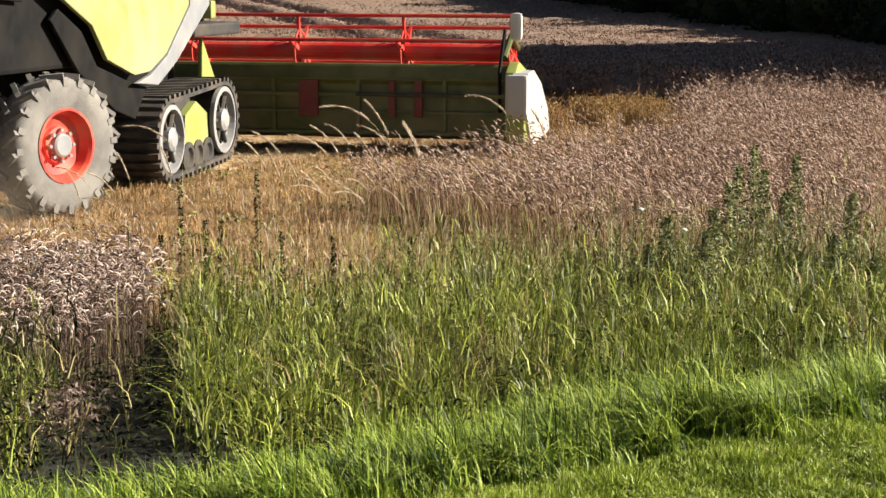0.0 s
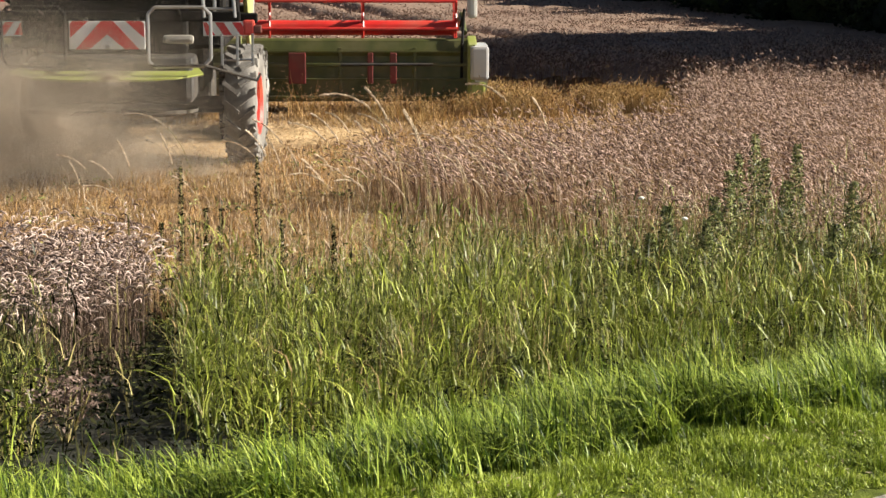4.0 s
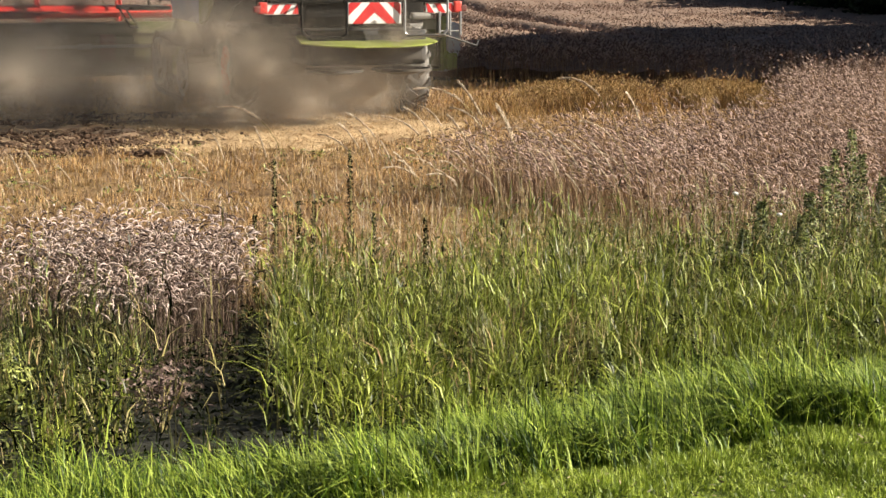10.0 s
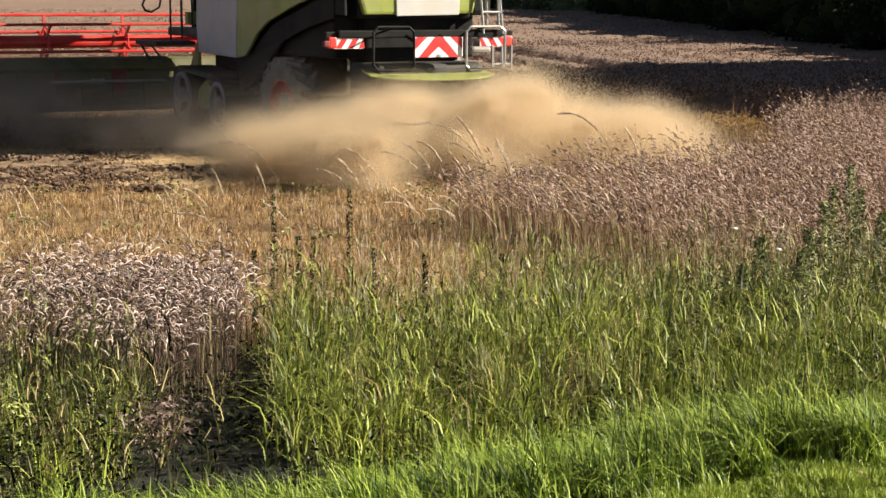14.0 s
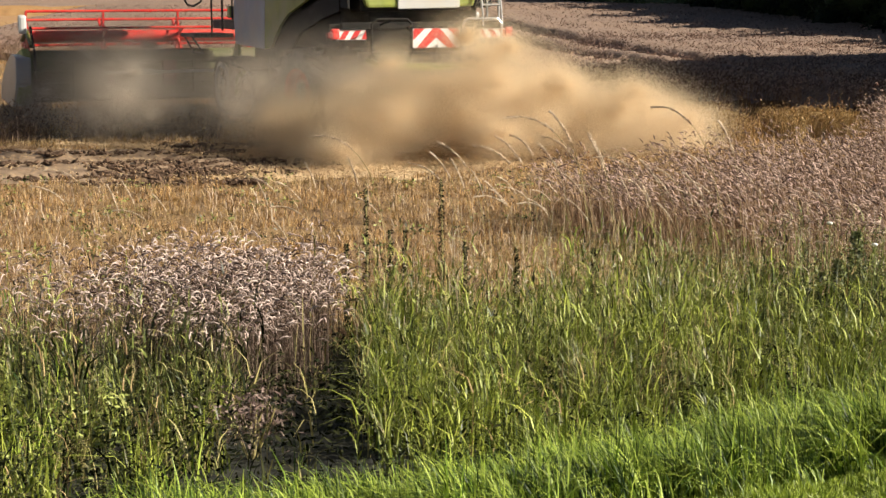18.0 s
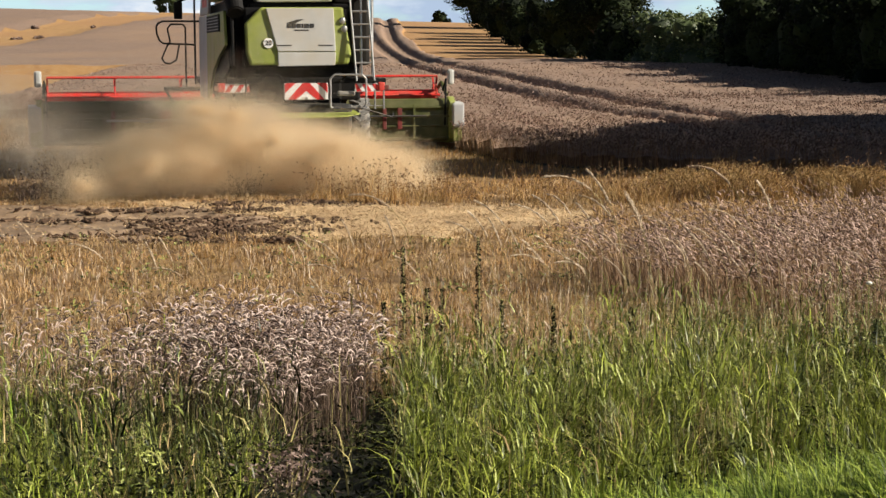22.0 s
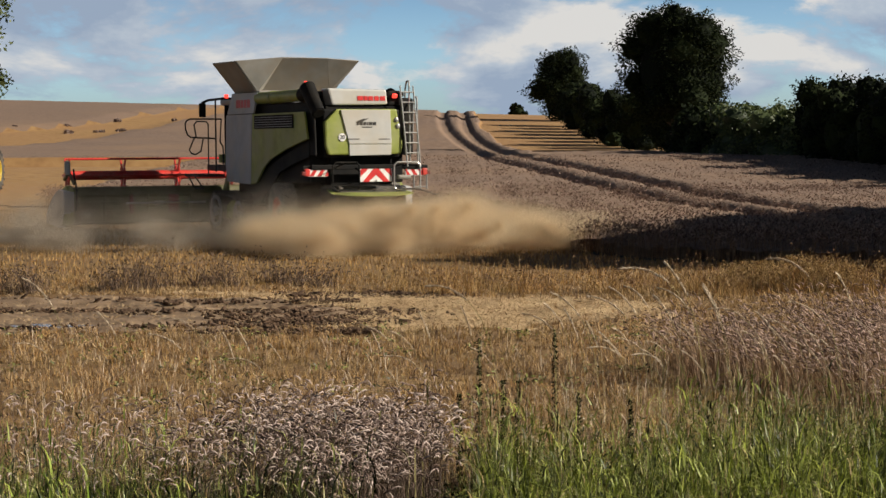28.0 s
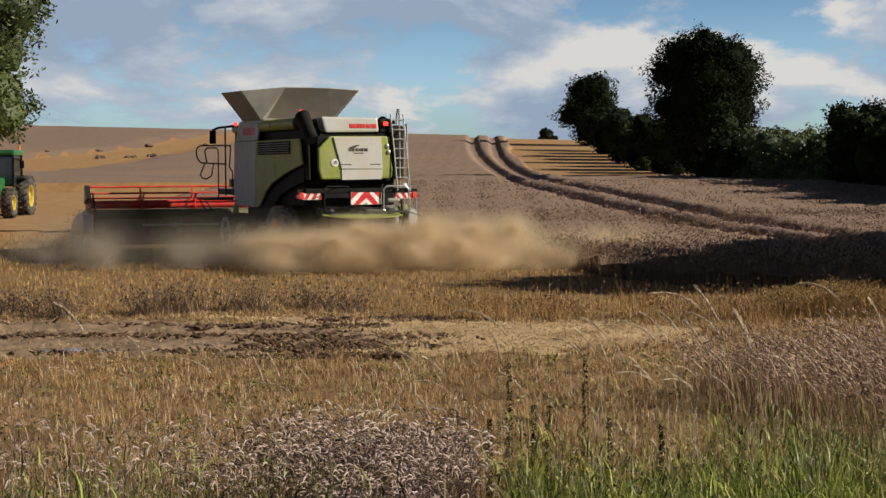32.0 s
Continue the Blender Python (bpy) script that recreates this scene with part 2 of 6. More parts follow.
M_RIM = material("orange_red_rim", [(0.46, 0.023, 0.013), (0.56, 0.034, 0.019), (0.62, 0.045, 0.025)], 4, 0.5, stain=(0.5, 0.11, 0.06), stain_scale=4)
M_OLIVE = material("header_olive", [(0.05, 0.055, 0.01), (0.085, 0.0925, 0.0175)], 3, 0.5, stain=(0.12, 0.1, 0.045), stain_scale=1.5)
M_STEEL = material("bright_steel", [(0.315, 0.308, 0.294), (0.42, 0.413, 0.392)], 6, 0.35, metal=0.6)
M_SIGNWHITE = material("sign_white", [(0.68, 0.67, 0.64), (0.8, 0.79, 0.76)], 5, 0.4)
M_SIGNRED = material("sign_red", [(0.5, 0.02, 0.02), (0.62, 0.035, 0.03)], 5, 0.4)
M_GLASS = material("tinted_glass", [(0.015, 0.02, 0.02), (0.03, 0.04, 0.04)], 2, 0.06, coat=0.5)
M_CHAFF = material("golden_chaff", [(0.68, 0.535, 0.345), (0.76, 0.625, 0.425), (0.82, 0.71, 0.52)], 3, 0.9, island=0.4, translucent=0.62, shine=0.0)
M_DUST = material("grey_dust", [(0.4, 0.345, 0.275), (0.53, 0.465, 0.38)], 3, 0.95, island=0.5, translucent=0.5, shine=0.0)
M_TGREEN = material("tractor_green", [(0.015, 0.09, 0.025), (0.03, 0.16, 0.045)], 4, 0.35, coat=0.3)
M_YELLOW = material("tractor_yellow", [(0.42, 0.294, 0.021), (0.504, 0.364, 0.035)], 4, 0.45)
M_LAMP = bpy.data.materials.new("red_lamp_glow")
M_LAMP.use_nodes = True
M_LAMP.node_tree.nodes["Principled BSDF"].inputs["Base Color"].default_value = (0.5, 0.01, 0.01, 1)
M_LAMP.node_tree.nodes["Principled BSDF"].inputs["Emission Color"].default_value = (1.0, 0.05, 0.03, 1)
M_LAMP.node_tree.nodes["Principled BSDF"].inputs["Emission Strength"].default_value = 1.6
M_AMBER = material("amber_lens", [(0.6, 0.16, 0.02), (0.8, 0.25, 0.03)], 5, 0.3)


# ---- mesh helpers ----
def part(name, bm, mat, parent=None, label="", smooth=False):
    """Links a bmesh as one mesh object under a thing or a part."""
    me = bpy.data.meshes.new(name)
    if smooth:
        for f in bm.faces:
            f.smooth = True
    bm.to_mesh(me)
    bm.free()
    for m in (mat if isinstance(mat, (list, tuple)) else [mat]):
        me.materials.append(m)
    ob = new(name, me)
    ob.parent = parent
    if label:
        ob["label"] = label
    return ob


def box(bm, lo, hi, bevel=0.0, m=None, mi=0):
    r = bmesh.ops.create_cube(bm, size=1)
    c = [(a + b) / 2 for a, b in zip(lo, hi)]
    s = [max(1e-4, b - a) for a, b in zip(lo, hi)]
    mat = Matrix.LocRotScale(c, None, s)
    bmesh.ops.transform(bm, matrix=(m @ mat) if m else mat, verts=r["verts"])
    faces = list({f for v in r["verts"] for f in v.link_faces})
    for f in faces:
        f.material_index = mi
    if bevel:
        edges = list({e for v in r["verts"] for e in v.link_edges})
        bmesh.ops.bevel(bm, geom=edges, offset=bevel, segments=2, affect="EDGES", profile=0.6)
    return bm


def rod(bm, a, b, r, n=8, r2=None, mi=0):
    a, b = Vector(a), Vector(b)
    d = b - a
    q = d.to_track_quat("Z", "Y").to_matrix().to_4x4()
    res = bmesh.ops.create_cone(bm, cap_ends=True, segments=n, radius1=r, radius2=r if r2 is None else r2, depth=d.length,
                                matrix=Matrix.Translation((a + b) / 2) @ q)
    for f in {f for v in res["verts"] for f in v.link_faces}:
        f.material_index = mi
    return bm


def pipe(bm, pts, r, n=8):
    for a, b in zip(pts, pts[1:]):
        rod(bm, a, b, r, n)
    for p in pts[1:-1]:
        bmesh.ops.create_icosphere(bm, subdivisions=1, radius=r * 1.02, matrix=Matrix.Translation(p))
    return bm


def slab(bm, outline, thick, to=None, bevel=0.0, mi=0):
    """A flat outline in the local xy plane, raised along z by thick, placed by the matrix to."""
    vs = [bm.verts.new((x, y, 0)) for x, y in outline]
    f = bm.faces.new(vs)
    f.material_index = mi
    r = bmesh.ops.extrude_face_region(bm, geom=[f])
    top = [v for v in r["geom"] if isinstance(v, bmesh.types.BMVert)]
    bmesh.ops.translate(bm, verts=top, vec=(0, 0, thick))
    for g in r["geom"]:
        if isinstance(g, bmesh.types.BMFace):
            g.material_index = mi
    every = vs + top
    for ff in {f for v in every for f in v.link_faces}:
        ff.material_index = mi
    bmesh.ops.recalc_face_normals(bm, faces=list({f for v in every for f in v.link_faces}))
    if bevel:
        es = [e for e in {e for v in every for e in v.link_edges}]
        bmesh.ops.bevel(bm, geom=es, offset=bevel, segments=2, affect="EDGES", profile=0.6)
        every = None
    elif to is not None:
        bmesh.ops.transform(bm, matrix=to, verts=every)
        return bm
    if to is not None:
        bmesh.ops.transform(bm, matrix=to, verts=[v for v in bm.verts])
    return bm


def lathe(bm, profile, n=40, to=None):
    """Turns (radius, x) pairs round the x axis."""
    rings = []
    for r, x in profile:
        rings.append([bm.verts.new((x, r * math.cos(2 * math.pi * i / n), r * math.sin(2 * math.pi * i / n))) for i in range(n)])
    for a, b in zip(rings, rings[1:]):
        for i in range(n):
            bm.faces.new((a[i], a[(i + 1) % n], b[(i + 1) % n], b[i]))
    for ring, (r, _) in ((rings[0], profile[0]), (rings[-1], profile[-1])):
        if r < 0.01:
            bm.faces.new(ring)
    bmesh.ops.recalc_face_normals(bm, faces=bm.faces[:])
    if to is not None:
        bmesh.ops.transform(bm, matrix=to, verts=bm.verts[:])
    return bm


def raw(name, verts, quads, mats, mi=None, parent=None, smooth=False):
    """One mesh object straight from arrays: verts (n, 3), quads (m, 4)."""
    me = bpy.data.meshes.new(name)
    verts, quads = np.asarray(verts, np.float32), np.asarray(quads, np.int32)
    me.vertices.add(len(verts))
    me.vertices.foreach_set("co", verts.ravel())
    me.loops.add(quads.size)
    me.loops.foreach_set("vertex_index", quads.ravel())
    me.polygons.add(len(quads))
    me.polygons.foreach_set("loop_start", np.arange(len(quads), dtype=np.int32) * 4)
    if mi is not None:
        me.polygons.foreach_set("material_index", np.asarray(mi, np.int32))
    if smooth:
        me.polygons.foreach_set("use_smooth", np.ones(len(quads), bool))
    for m in mats:
        me.materials.append(m)
    me.update(calc_edges=True)
    ob = new(name, me)
    ob.parent = parent
    return ob


def join_arrays(pieces):
    """Joins (verts, quads, material index) pieces into one set of arrays."""
    vs, qs, ms, k = [], [], [], 0
    for v, q, m in pieces:
        vs.append(v)
        qs.append(q + k)
        ms.append(np.full(len(q), m, np.int32))
        k += len(v)
    return np.concatenate(vs), np.concatenate(qs), np.concatenate(ms)


def ribbons(base, height, lean, width, rng, segs=3, droop=1.0, yaw=None):
    """Curved tapering blades. base (n, 3); height, lean, width (n,). Returns verts, quads and the tips."""
    n = len(base)
    yaw = rng.uniform(0, 2 * np.pi, n) if yaw is None else yaw
    d = np.stack([np.cos(yaw), np.sin(yaw), np.zeros(n)], 1)
    turn = yaw + np.pi / 2 + rng.uniform(-0.9, 0.9, n)
    side = np.stack([np.cos(turn), np.sin(turn), np.zeros(n)], 1)
    t = np.linspace(0, 1, segs + 1)
    out = (lean * height)[:, None] * t ** 2
    up = height[:, None] * (t - 0.35 * droop * np.minimum(lean, 1.3)[:, None] * t ** 2.5)
    mid = base[:, None, :] + d[:, None, :] * out[..., None]
    mid[..., 2] += up
    w = width[:, None] * (1 - 0.92 * t ** 1.6) * 0.5
    off = side[:, None, :] * w[..., None]
    verts = np.stack([mid - off, mid + off], 2).reshape(-1, 3)
    k = np.arange(segs) * 2
    quad = np.stack([k, k + 1, k + 3, k + 2], 1)
    quads = (np.arange(n)[:, None, None] * (2 * (segs + 1)) + quad[None]).reshape(-1, 4)
    return verts, quads, mid[:, -1], mid[:, -1] - mid[:, -2]


def spindles(start, way, radius, rng, sag=0.0):
    """Three-sided spindles (ears, seed heads, buds) from start along way (n, 3)."""
    n = len(start)
    ln = np.linalg.norm(way, axis=1, keepdims=True)
    t = np.array([0.0, 0.3, 0.75, 1.0])
    rad = np.array([0.35, 1.0, 0.8, 0.12])
    mid = start[:, None, :] + way[:, None, :] * t[None, :, None]
    mid[..., 2] -= sag * ln * t[None, :] ** 2
    ref = rng.normal(size=(n, 3))
    u = np.cross(way / ln, ref)
    u /= np.linalg.norm(u, axis=1, keepdims=True)
    v = np.cross(way / ln, u)
    ang = np.arange(3) * 2 * np.pi / 3
    ring = u[:, None, :] * np.cos(ang)[None, :, None] + v[:, None, :] * np.sin(ang)[None, :, None]
    verts = (mid[:, :, None, :] + ring[:, None] * (radius[:, None] * rad)[:, :, None, None]).reshape(-1, 3)
    quads = []
    for k in range(3):
        for i in range(3):
            j = (i + 1) % 3
            quads.append([k * 3 + i, k * 3 + j, k * 3 + 3 + j, k * 3 + 3 + i])
    quads = (np.arange(n)[:, None, None] * 12 + np.array(quads)[None]).reshape(-1, 4)
    return verts, quads


def leaves(centre, size, rng, long=1.6, flat=0.3):
    """Small folded leaf quads, one each at centre (n, 3)."""
    n = len(centre)
    a = rng.normal(size=(n, 3))
    a[:, 2] *= flat + 0.4
    a /= np.linalg.norm(a, axis=1, keepdims=True)
    b = np.cross(a, rng.normal(size=(n, 3)))
    b /= np.linalg.norm(b, axis=1, keepdims=True)
    s = size[:, None]
    verts = np.stack([centre - a * s * long, centre - b * s * 0.5, centre + a * s * long, centre + b * s * 0.5], 1).reshape(-1, 3)
    return verts, np.arange(n * 4).reshape(-1, 4)


def crossed(start, way, radius):
    """Two flat lozenges set across each other: ears of the far crop."""
    n = len(start)
    ln = np.linalg.norm(way, axis=1, keepdims=True)
    u = np.cross(way / ln, np.array([0.3, 0.9, 0.2]))
    u /= np.linalg.norm(u, axis=1, keepdims=True)
    v = np.cross(way / ln, u)
    m, e, r = start + 0.45 * way, start + way, radius[:, None]
    verts = np.stack([start, m - u * r, e, m + u * r, start, m - v * r, e, m + v * r], 1).reshape(-1, 3)
    return verts, np.arange(n * 8).reshape(-1, 4)


def hooked(start, yaw, length, radius, turn, rng):
    """Plump ears that bend over from upright, by turn radians, towards yaw."""
    n = len(start)
    rad = np.array([0.35, 1.0, 0.95, 0.15])
    d = np.stack([np.cos(yaw), np.sin(yaw), np.zeros(n)], 1)
    side = np.stack([-np.sin(yaw), np.cos(yaw), np.zeros(n)], 1)
    up = np.array([0, 0, 1.0])
    rings, at = [], start.copy()
    for k in range(4):
        a = 0.25 + turn * (k / 3) ** 0.8
        ax = d * np.sin(a)[:, None] + up * np.cos(a)[:, None]
        nr = d * np.cos(a)[:, None] - up * np.sin(a)[:, None]
        if k:
            at = at + ax * (length / 3)[:, None]
        r = (radius * rad[k])[:, None]
        rings.append(np.stack([at + side * r, at - side * 0.5 * r + nr * 0.87 * r, at - side * 0.5 * r - nr * 0.87 * r], 1))
    verts = np.stack(rings, 1).reshape(-1, 3)
    quads = []
    for k in range(3):
        for i in range(3):
            j = (i + 1) % 3
            quads.append([k * 3 + i, k * 3 + j, k * 3 + 3 + j, k * 3 + 3 + i])
    quads = (np.arange(n)[:, None, None] * 12 + np.array(quads)[None]).reshape(-1, 4)
    return verts, quads


# ---- the land ----
def smooth(a, b, v):
    t = np.clip((v - a) / (b - a), 0, 1)
    return t * t * (3 - 2 * t)


def across(x, y):
    """Distance from the camera square to the verge."""
    return -0.322 * x + 0.947 * y


def ground_z(x, y):
    x, y = np.asarray(x, float), np.asarray(y, float)
    s = across(x, y)
    z = 0.9 - 0.6 * smooth(4.75, 6.6, s) - 0.3 * smooth(6.6, 10.5, s)
    z = z + 1.1 * smooth(48, 108, y) + (7.3 - 0.027 * np.clip(x, -160, 120)) * smooth(128, 335, y) ** 1.0
    return z - 16 * smooth(350, 900, y)


def wobble(x, y, f, seed=0.0):
    """Cheap smooth noise from sines, -1 to 1."""
    return (np.sin(x * f * 1.7 + 1.3 * np.sin(y * f * 1.1 + seed) + seed) + np.sin(y * f * 1.9 + 1.7 * np.sin(x * f * 0.9 + seed * 2) - seed)) * 0.5


def in_poly(x, y, poly):
    inside = np.zeros(np.shape(x), bool)
    for (x1, y1), (x2, y2) in zip(poly, poly[1:] + poly[:1]):
        cross = ((y1 > y) != (y2 > y)) & (x < (x2 - x1) * (y - y1) / (y2 - y1 + 1e-9) + x1)
        inside ^= cross
    return inside


def tram_x(y, which):
    """The x of the two wheel lines through the standing crop."""
    base = np.interp(y, [30, 45, 55, 71, 94, 109, 113, 147, 165, 185, 216, 239, 262, 340], [10.4, 8.9, 7.6, 6.1, 3.5, 2.4, 3.6, 3.2, 2.8, 1.9, 0.7, 0.3, 0.1, 0.3])
    gap = np.interp(y, [30, 109, 147, 190, 229, 262, 340], [2.2, 2.6, 2.1, 2.1, 2.8, 3.3, 3.6])
    return base + which * gap


BLOCK = [(2.2, 18.4), (2.6, 17.6), (3.5, 16.2), (4.4, 14.4), (5.2, 13.4), (8, 13.6), (30, 21), (60, 31), (60, 31.6), (12.4, 31.6), (10.7, 30.9), (9.5, 28.6), (8.2, 24.6), (7.2, 22.4),
         (5.9, 21.9), (5.2, 21.3), (4.2, 19.8), (3.5, 19.8), (2.7, 19.3)]
MUD = [(-16, 22.6), (-3.7, 22.8), (-1.6, 23.4), (-1.2, 25.2), (-2.2, 27.0), (-4.6, 28.3), (-16, 28.6)]
PALE = [(-1.8, 22.9), (0.5, 23.0), (3.2, 24.6), (3.6, 26.6), (1.5, 27.6), (-2.5, 28.4), (-4.5, 29.0), (-3.0, 27.4), (-1.1, 25.4)]


def field_front(x):
    """The y at which the uncut main crop begins."""
    return np.interp(x, [-60, -16, -2.2, 1.3, 3.2, 4.4, 9.8, 10.6, 11.0, 60], [66, 63, 56, 48, 39, 36.6, 33.4, 32.2, 31.0, 31.0])


def build_ground():
    ys = np.concatenate([np.arange(-400, -20, 60), np.arange(-20, 3, 2.0), np.arange(3, 36, 0.14), np.arange(36, 70, 0.7), np.arange(70, 420, 4.0), np.geomspace(420, 4000, 18)])
    xs = np.concatenate([-np.geomspace(2500, 24, 26), np.arange(-22, -9, 0.5), np.arange(-9, 12, 0.14), np.arange(12, 30, 0.6), np.geomspace(31, 2500, 26)])
    X, Y = np.meshgrid(xs, ys)
    Z = ground_z(X, Y) + 0.02 * wobble(X, Y, 2.1) + 0.012 * wobble(X, Y, 7.3, 2)
    mud = in_poly(X, Y, MUD)
    ruts = 0.0
    for c, w, dep in ((23.9, 0.42, 0.08), (26.2, 0.42, 0.08), (25.1, 0.3, 0.03), (27.9, 0.34, 0.05)):
        line = c + 0.12 * np.sin(X * 0.7 + c)
        rim = np.exp(-((np.abs(Y - line) - 1.9 * w) / (0.4 * w)) ** 2) * (0.55 + 0.5 * wobble(X, Y, 3.7, c) + 0.45 * wobble(X, Y, 9.1, 2))
        ruts = ruts - dep * np.exp(-((Y - line) / w) ** 2) + 0.75 * dep * np.maximum(rim, 0)
    Z += mud * (ruts + 0.014 * wobble(X, Y, 5.0, 4) + 0.016 * wobble(X, Y, 16.0, 1))
    heap = np.exp(-((X + 1.9) / 0.75) ** 2 - ((Y - 24.6) / 0.8) ** 2)
    Z += heap * (0.03 + 0.06 * np.maximum(0, wobble(X, Y, 4.3, 1) + 0.6 * wobble(X, Y, 11.0, 3)))
    Z += in_poly(X, Y, PALE) * (0.025 * wobble(X, Y, 9.0, 3) + 0.02 * wobble(X, Y, 17.0, 5))
    ny, nx = X.shape
    idx = np.arange(ny * nx).reshape(ny, nx)
    quads = np.stack([idx[:-1, :-1], idx[:-1, 1:], idx[1:, 1:], idx[1:, :-1]], -1).reshape(-1, 4)
    cx = (X[:-1, :-1] + X[1:, 1:]).ravel() / 2
    cy = (Y[:-1, :-1] + Y[1:, 1:]).ravel() / 2
    jx, jy = cx + 0.35 * wobble(cx, cy, 3.1, 1) + 0.15 * wobble(cx, cy, 11, 4), cy + 0.35 * wobble(cx, cy, 2.7, 5) + 0.15 * wobble(cx, cy, 9, 2)
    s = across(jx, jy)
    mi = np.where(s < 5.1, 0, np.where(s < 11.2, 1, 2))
    mi = np.where(in_poly(jx, jy, PALE), 3, mi)
    mi = np.where(in_poly(jx, jy, MUD), 4, mi)
    # the floor of the standing crop gets the same painted shade
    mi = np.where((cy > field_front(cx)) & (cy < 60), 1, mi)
    mi = np.where(cy > 60, 5, mi)
    ob = raw("ground", np.stack([X, Y, Z], -1).reshape(-1, 3), quads, [M_LAWN, M_SHADEEARTH, M_STRAWGROUND, M_PALE, M_MUD, M_FARCUT], mi, smooth=True)
    tagged(ob, "mown verge, stubble, mud and rising harvest land", "ground", kind="structure")
    # the road on which the camera stands
    bm = bmesh.new()
    u, nrm = Vector((0.947, 0.322, 0)), Vector((-0.322, 0.947, 0))
    for i in range(-60, 60):
        a, b = i * 0.8, i * 0.8 + 0.8
        e0, e1 = 3.7 + 0.07 * math.sin(i * 1.7) + 0.05 * math.sin(i * 4.1), 3.7 + 0.07 * math.sin((i + 1) * 1.7) + 0.05 * math.sin((i + 1) * 4.1)
        pts = [u * a - nrm * 3.0, u * b - nrm * 3.0, u * b + nrm * e1, u * a + nrm * e0]
        top = [bm.verts.new((p.x, p.y, 0.93)) for p in pts]
        low = [bm.verts.new((p.x, p.y, 0.83)) for p in pts]
        bm.faces.new(top)
        bm.faces.new((top[3], top[2], low[2], low[3]))
        bm.faces.new((top[1], top[0], low[0], low[1]))
    tagged(part("road", bm, M_ROAD), "grey gravel lane beside the mown verge", "road", kind="structure")


build_ground()


def build_canopy():
    """The tops of the uncut crop: a rough sheet with the wheel lines sunk into it."""
    ys = np.concatenate([np.arange(31, 62, 0.3), np.arange(62, 112, 0.5), np.arange(112, 200, 1.2), np.arange(200, 345, 2.2)])
    xs = np.concatenate([np.arange(-190, -30, 2.0), np.arange(-30, -14, 0.8), np.arange(-14, 24, 0.3)])
    X, Y = np.meshgrid(xs, ys)
    base = ground_z(X, Y)
    hump = 0.22 + 0.42 * smooth(0.5, 5.5, Y - field_front(X)) + 0.045 * wobble(X, Y, 1.9, 3) + 0.035 * wobble(X, Y, 5.3, 1) + 0.05 * wobble(X, Y, 0.35, 2)
    rng = np.random.default_rng(5)
    hump += rng.normal(0, 0.022, X.shape)
    far = Y > 112
    for k in (0, 1):
        d = np.abs(X - tram_x(Y, k) + 0.08 * wobble(X, Y, 0.8, 7))
        w = np.where(far, 0.55, 0.3)
        hump = np.where(d < w, 0.1, np.minimum(hump, 0.3 + 0.4 * smooth(w, w + 0.65, d)))
    hump = np.where(Y > 150, hump * 0.8, hump)
    hump = np.where((Y > 109.5) & (Y < 113.5), 0.06, hump)
    cut = Y < field_front(X) + 0.9 + 0.3 * wobble(X, Y, 1.3, 2)
    # already harvested parts of the far land lie lower
    mown = ((Y > 146 + 5 * wobble(X, Y, 0.25, 3)) & (X > tram_x(Y, 1) + 2.2 + 0.5 * wobble(X, Y, 0.06, 4))) | ((X < -14) & (Y < 108))
    low = np.interp(X, [-160, -60, -43, -39, -36, -30], [120, 150, 171, 195, 240, 300])
    high = np.interp(X, [-160, -60, -53, -48, -45, -38], [150, 195, 210, 229, 272, 322])
    mown |= (X < -30) & (Y > low + 3 * wobble(X, Y, 0.05, 2)) & (Y < high + 3 * wobble(X, Y, 0.04, 6))
    hump = np.where(mown, 0.04, hump)
    keep = ~cut
    Z = base + hump
    ny, nx = X.shape
    idx = np.arange(ny * nx).reshape(ny, nx)
    k = keep[:-1, :-1] & keep[1:, 1:] & keep[:-1, 1:] & keep[1:, :-1]
    quads = np.stack([idx[:-1, :-1], idx[:-1, 1:], idx[1:, 1:], idx[1:, :-1]], -1)[k]
    shade = mown[:-1, :-1][k].astype(np.int32)
    verts = np.stack([X, Y, Z], -1).reshape(-1, 3)
    # walls where the crop ends
    walls, extra, n0 = [], [], len(verts)
    kk = np.pad(k, 1)
    for dy, dx, a, b in ((-1, 0, (0, 0), (0, 1)), (1, 0, (1, 1), (1, 0)), (0, -1, (1, 0), (0, 0)), (0, 1, (0, 1), (1, 1))):
        edge = k & (Y[:-1, :-1] < 150) & ~kk[1 + dy:1 + dy + k.shape[0], 1 + dx:1 + dx + k.shape[1]]
        iy, ix = np.nonzero(edge)
        va, vb = idx[iy + a[0], ix + a[1]], idx[iy + b[0], ix + b[1]]
        pa, pb = verts[va].copy(), verts[vb].copy()
        pa[:, 2] -= 0.62
        pb[:, 2] -= 0.62
        m = n0 + sum(len(e) for e in extra)
        extra.append(np.concatenate([pa, pb]))
        walls.append(np.stack([va, vb, m + len(va) + np.arange(len(va)), m + np.arange(len(va))], 1))
    verts = np.concatenate([verts] + extra)
    quads = np.concatenate([quads] + walls)
    mi = np.concatenate([shade, np.zeros(len(quads) - len(shade), np.int32)])
    ob = raw("wheat_field", verts, quads, [M_CANOPY, M_FARCUT], mi)
    tagged(ob, "ripe pinkish-brown wheat standing uncut with sunken wheel lines", "wheat field", kind="stuff")


build_canopy()


# ---- crop and grass, blade by blade ----
def top_z(x, y):
    """The ground with its small unevenness."""
    return ground_z(x, y) + 0.02 * wobble(x, y, 2.1) + 0.012 * wobble(x, y, 7.3, 2)


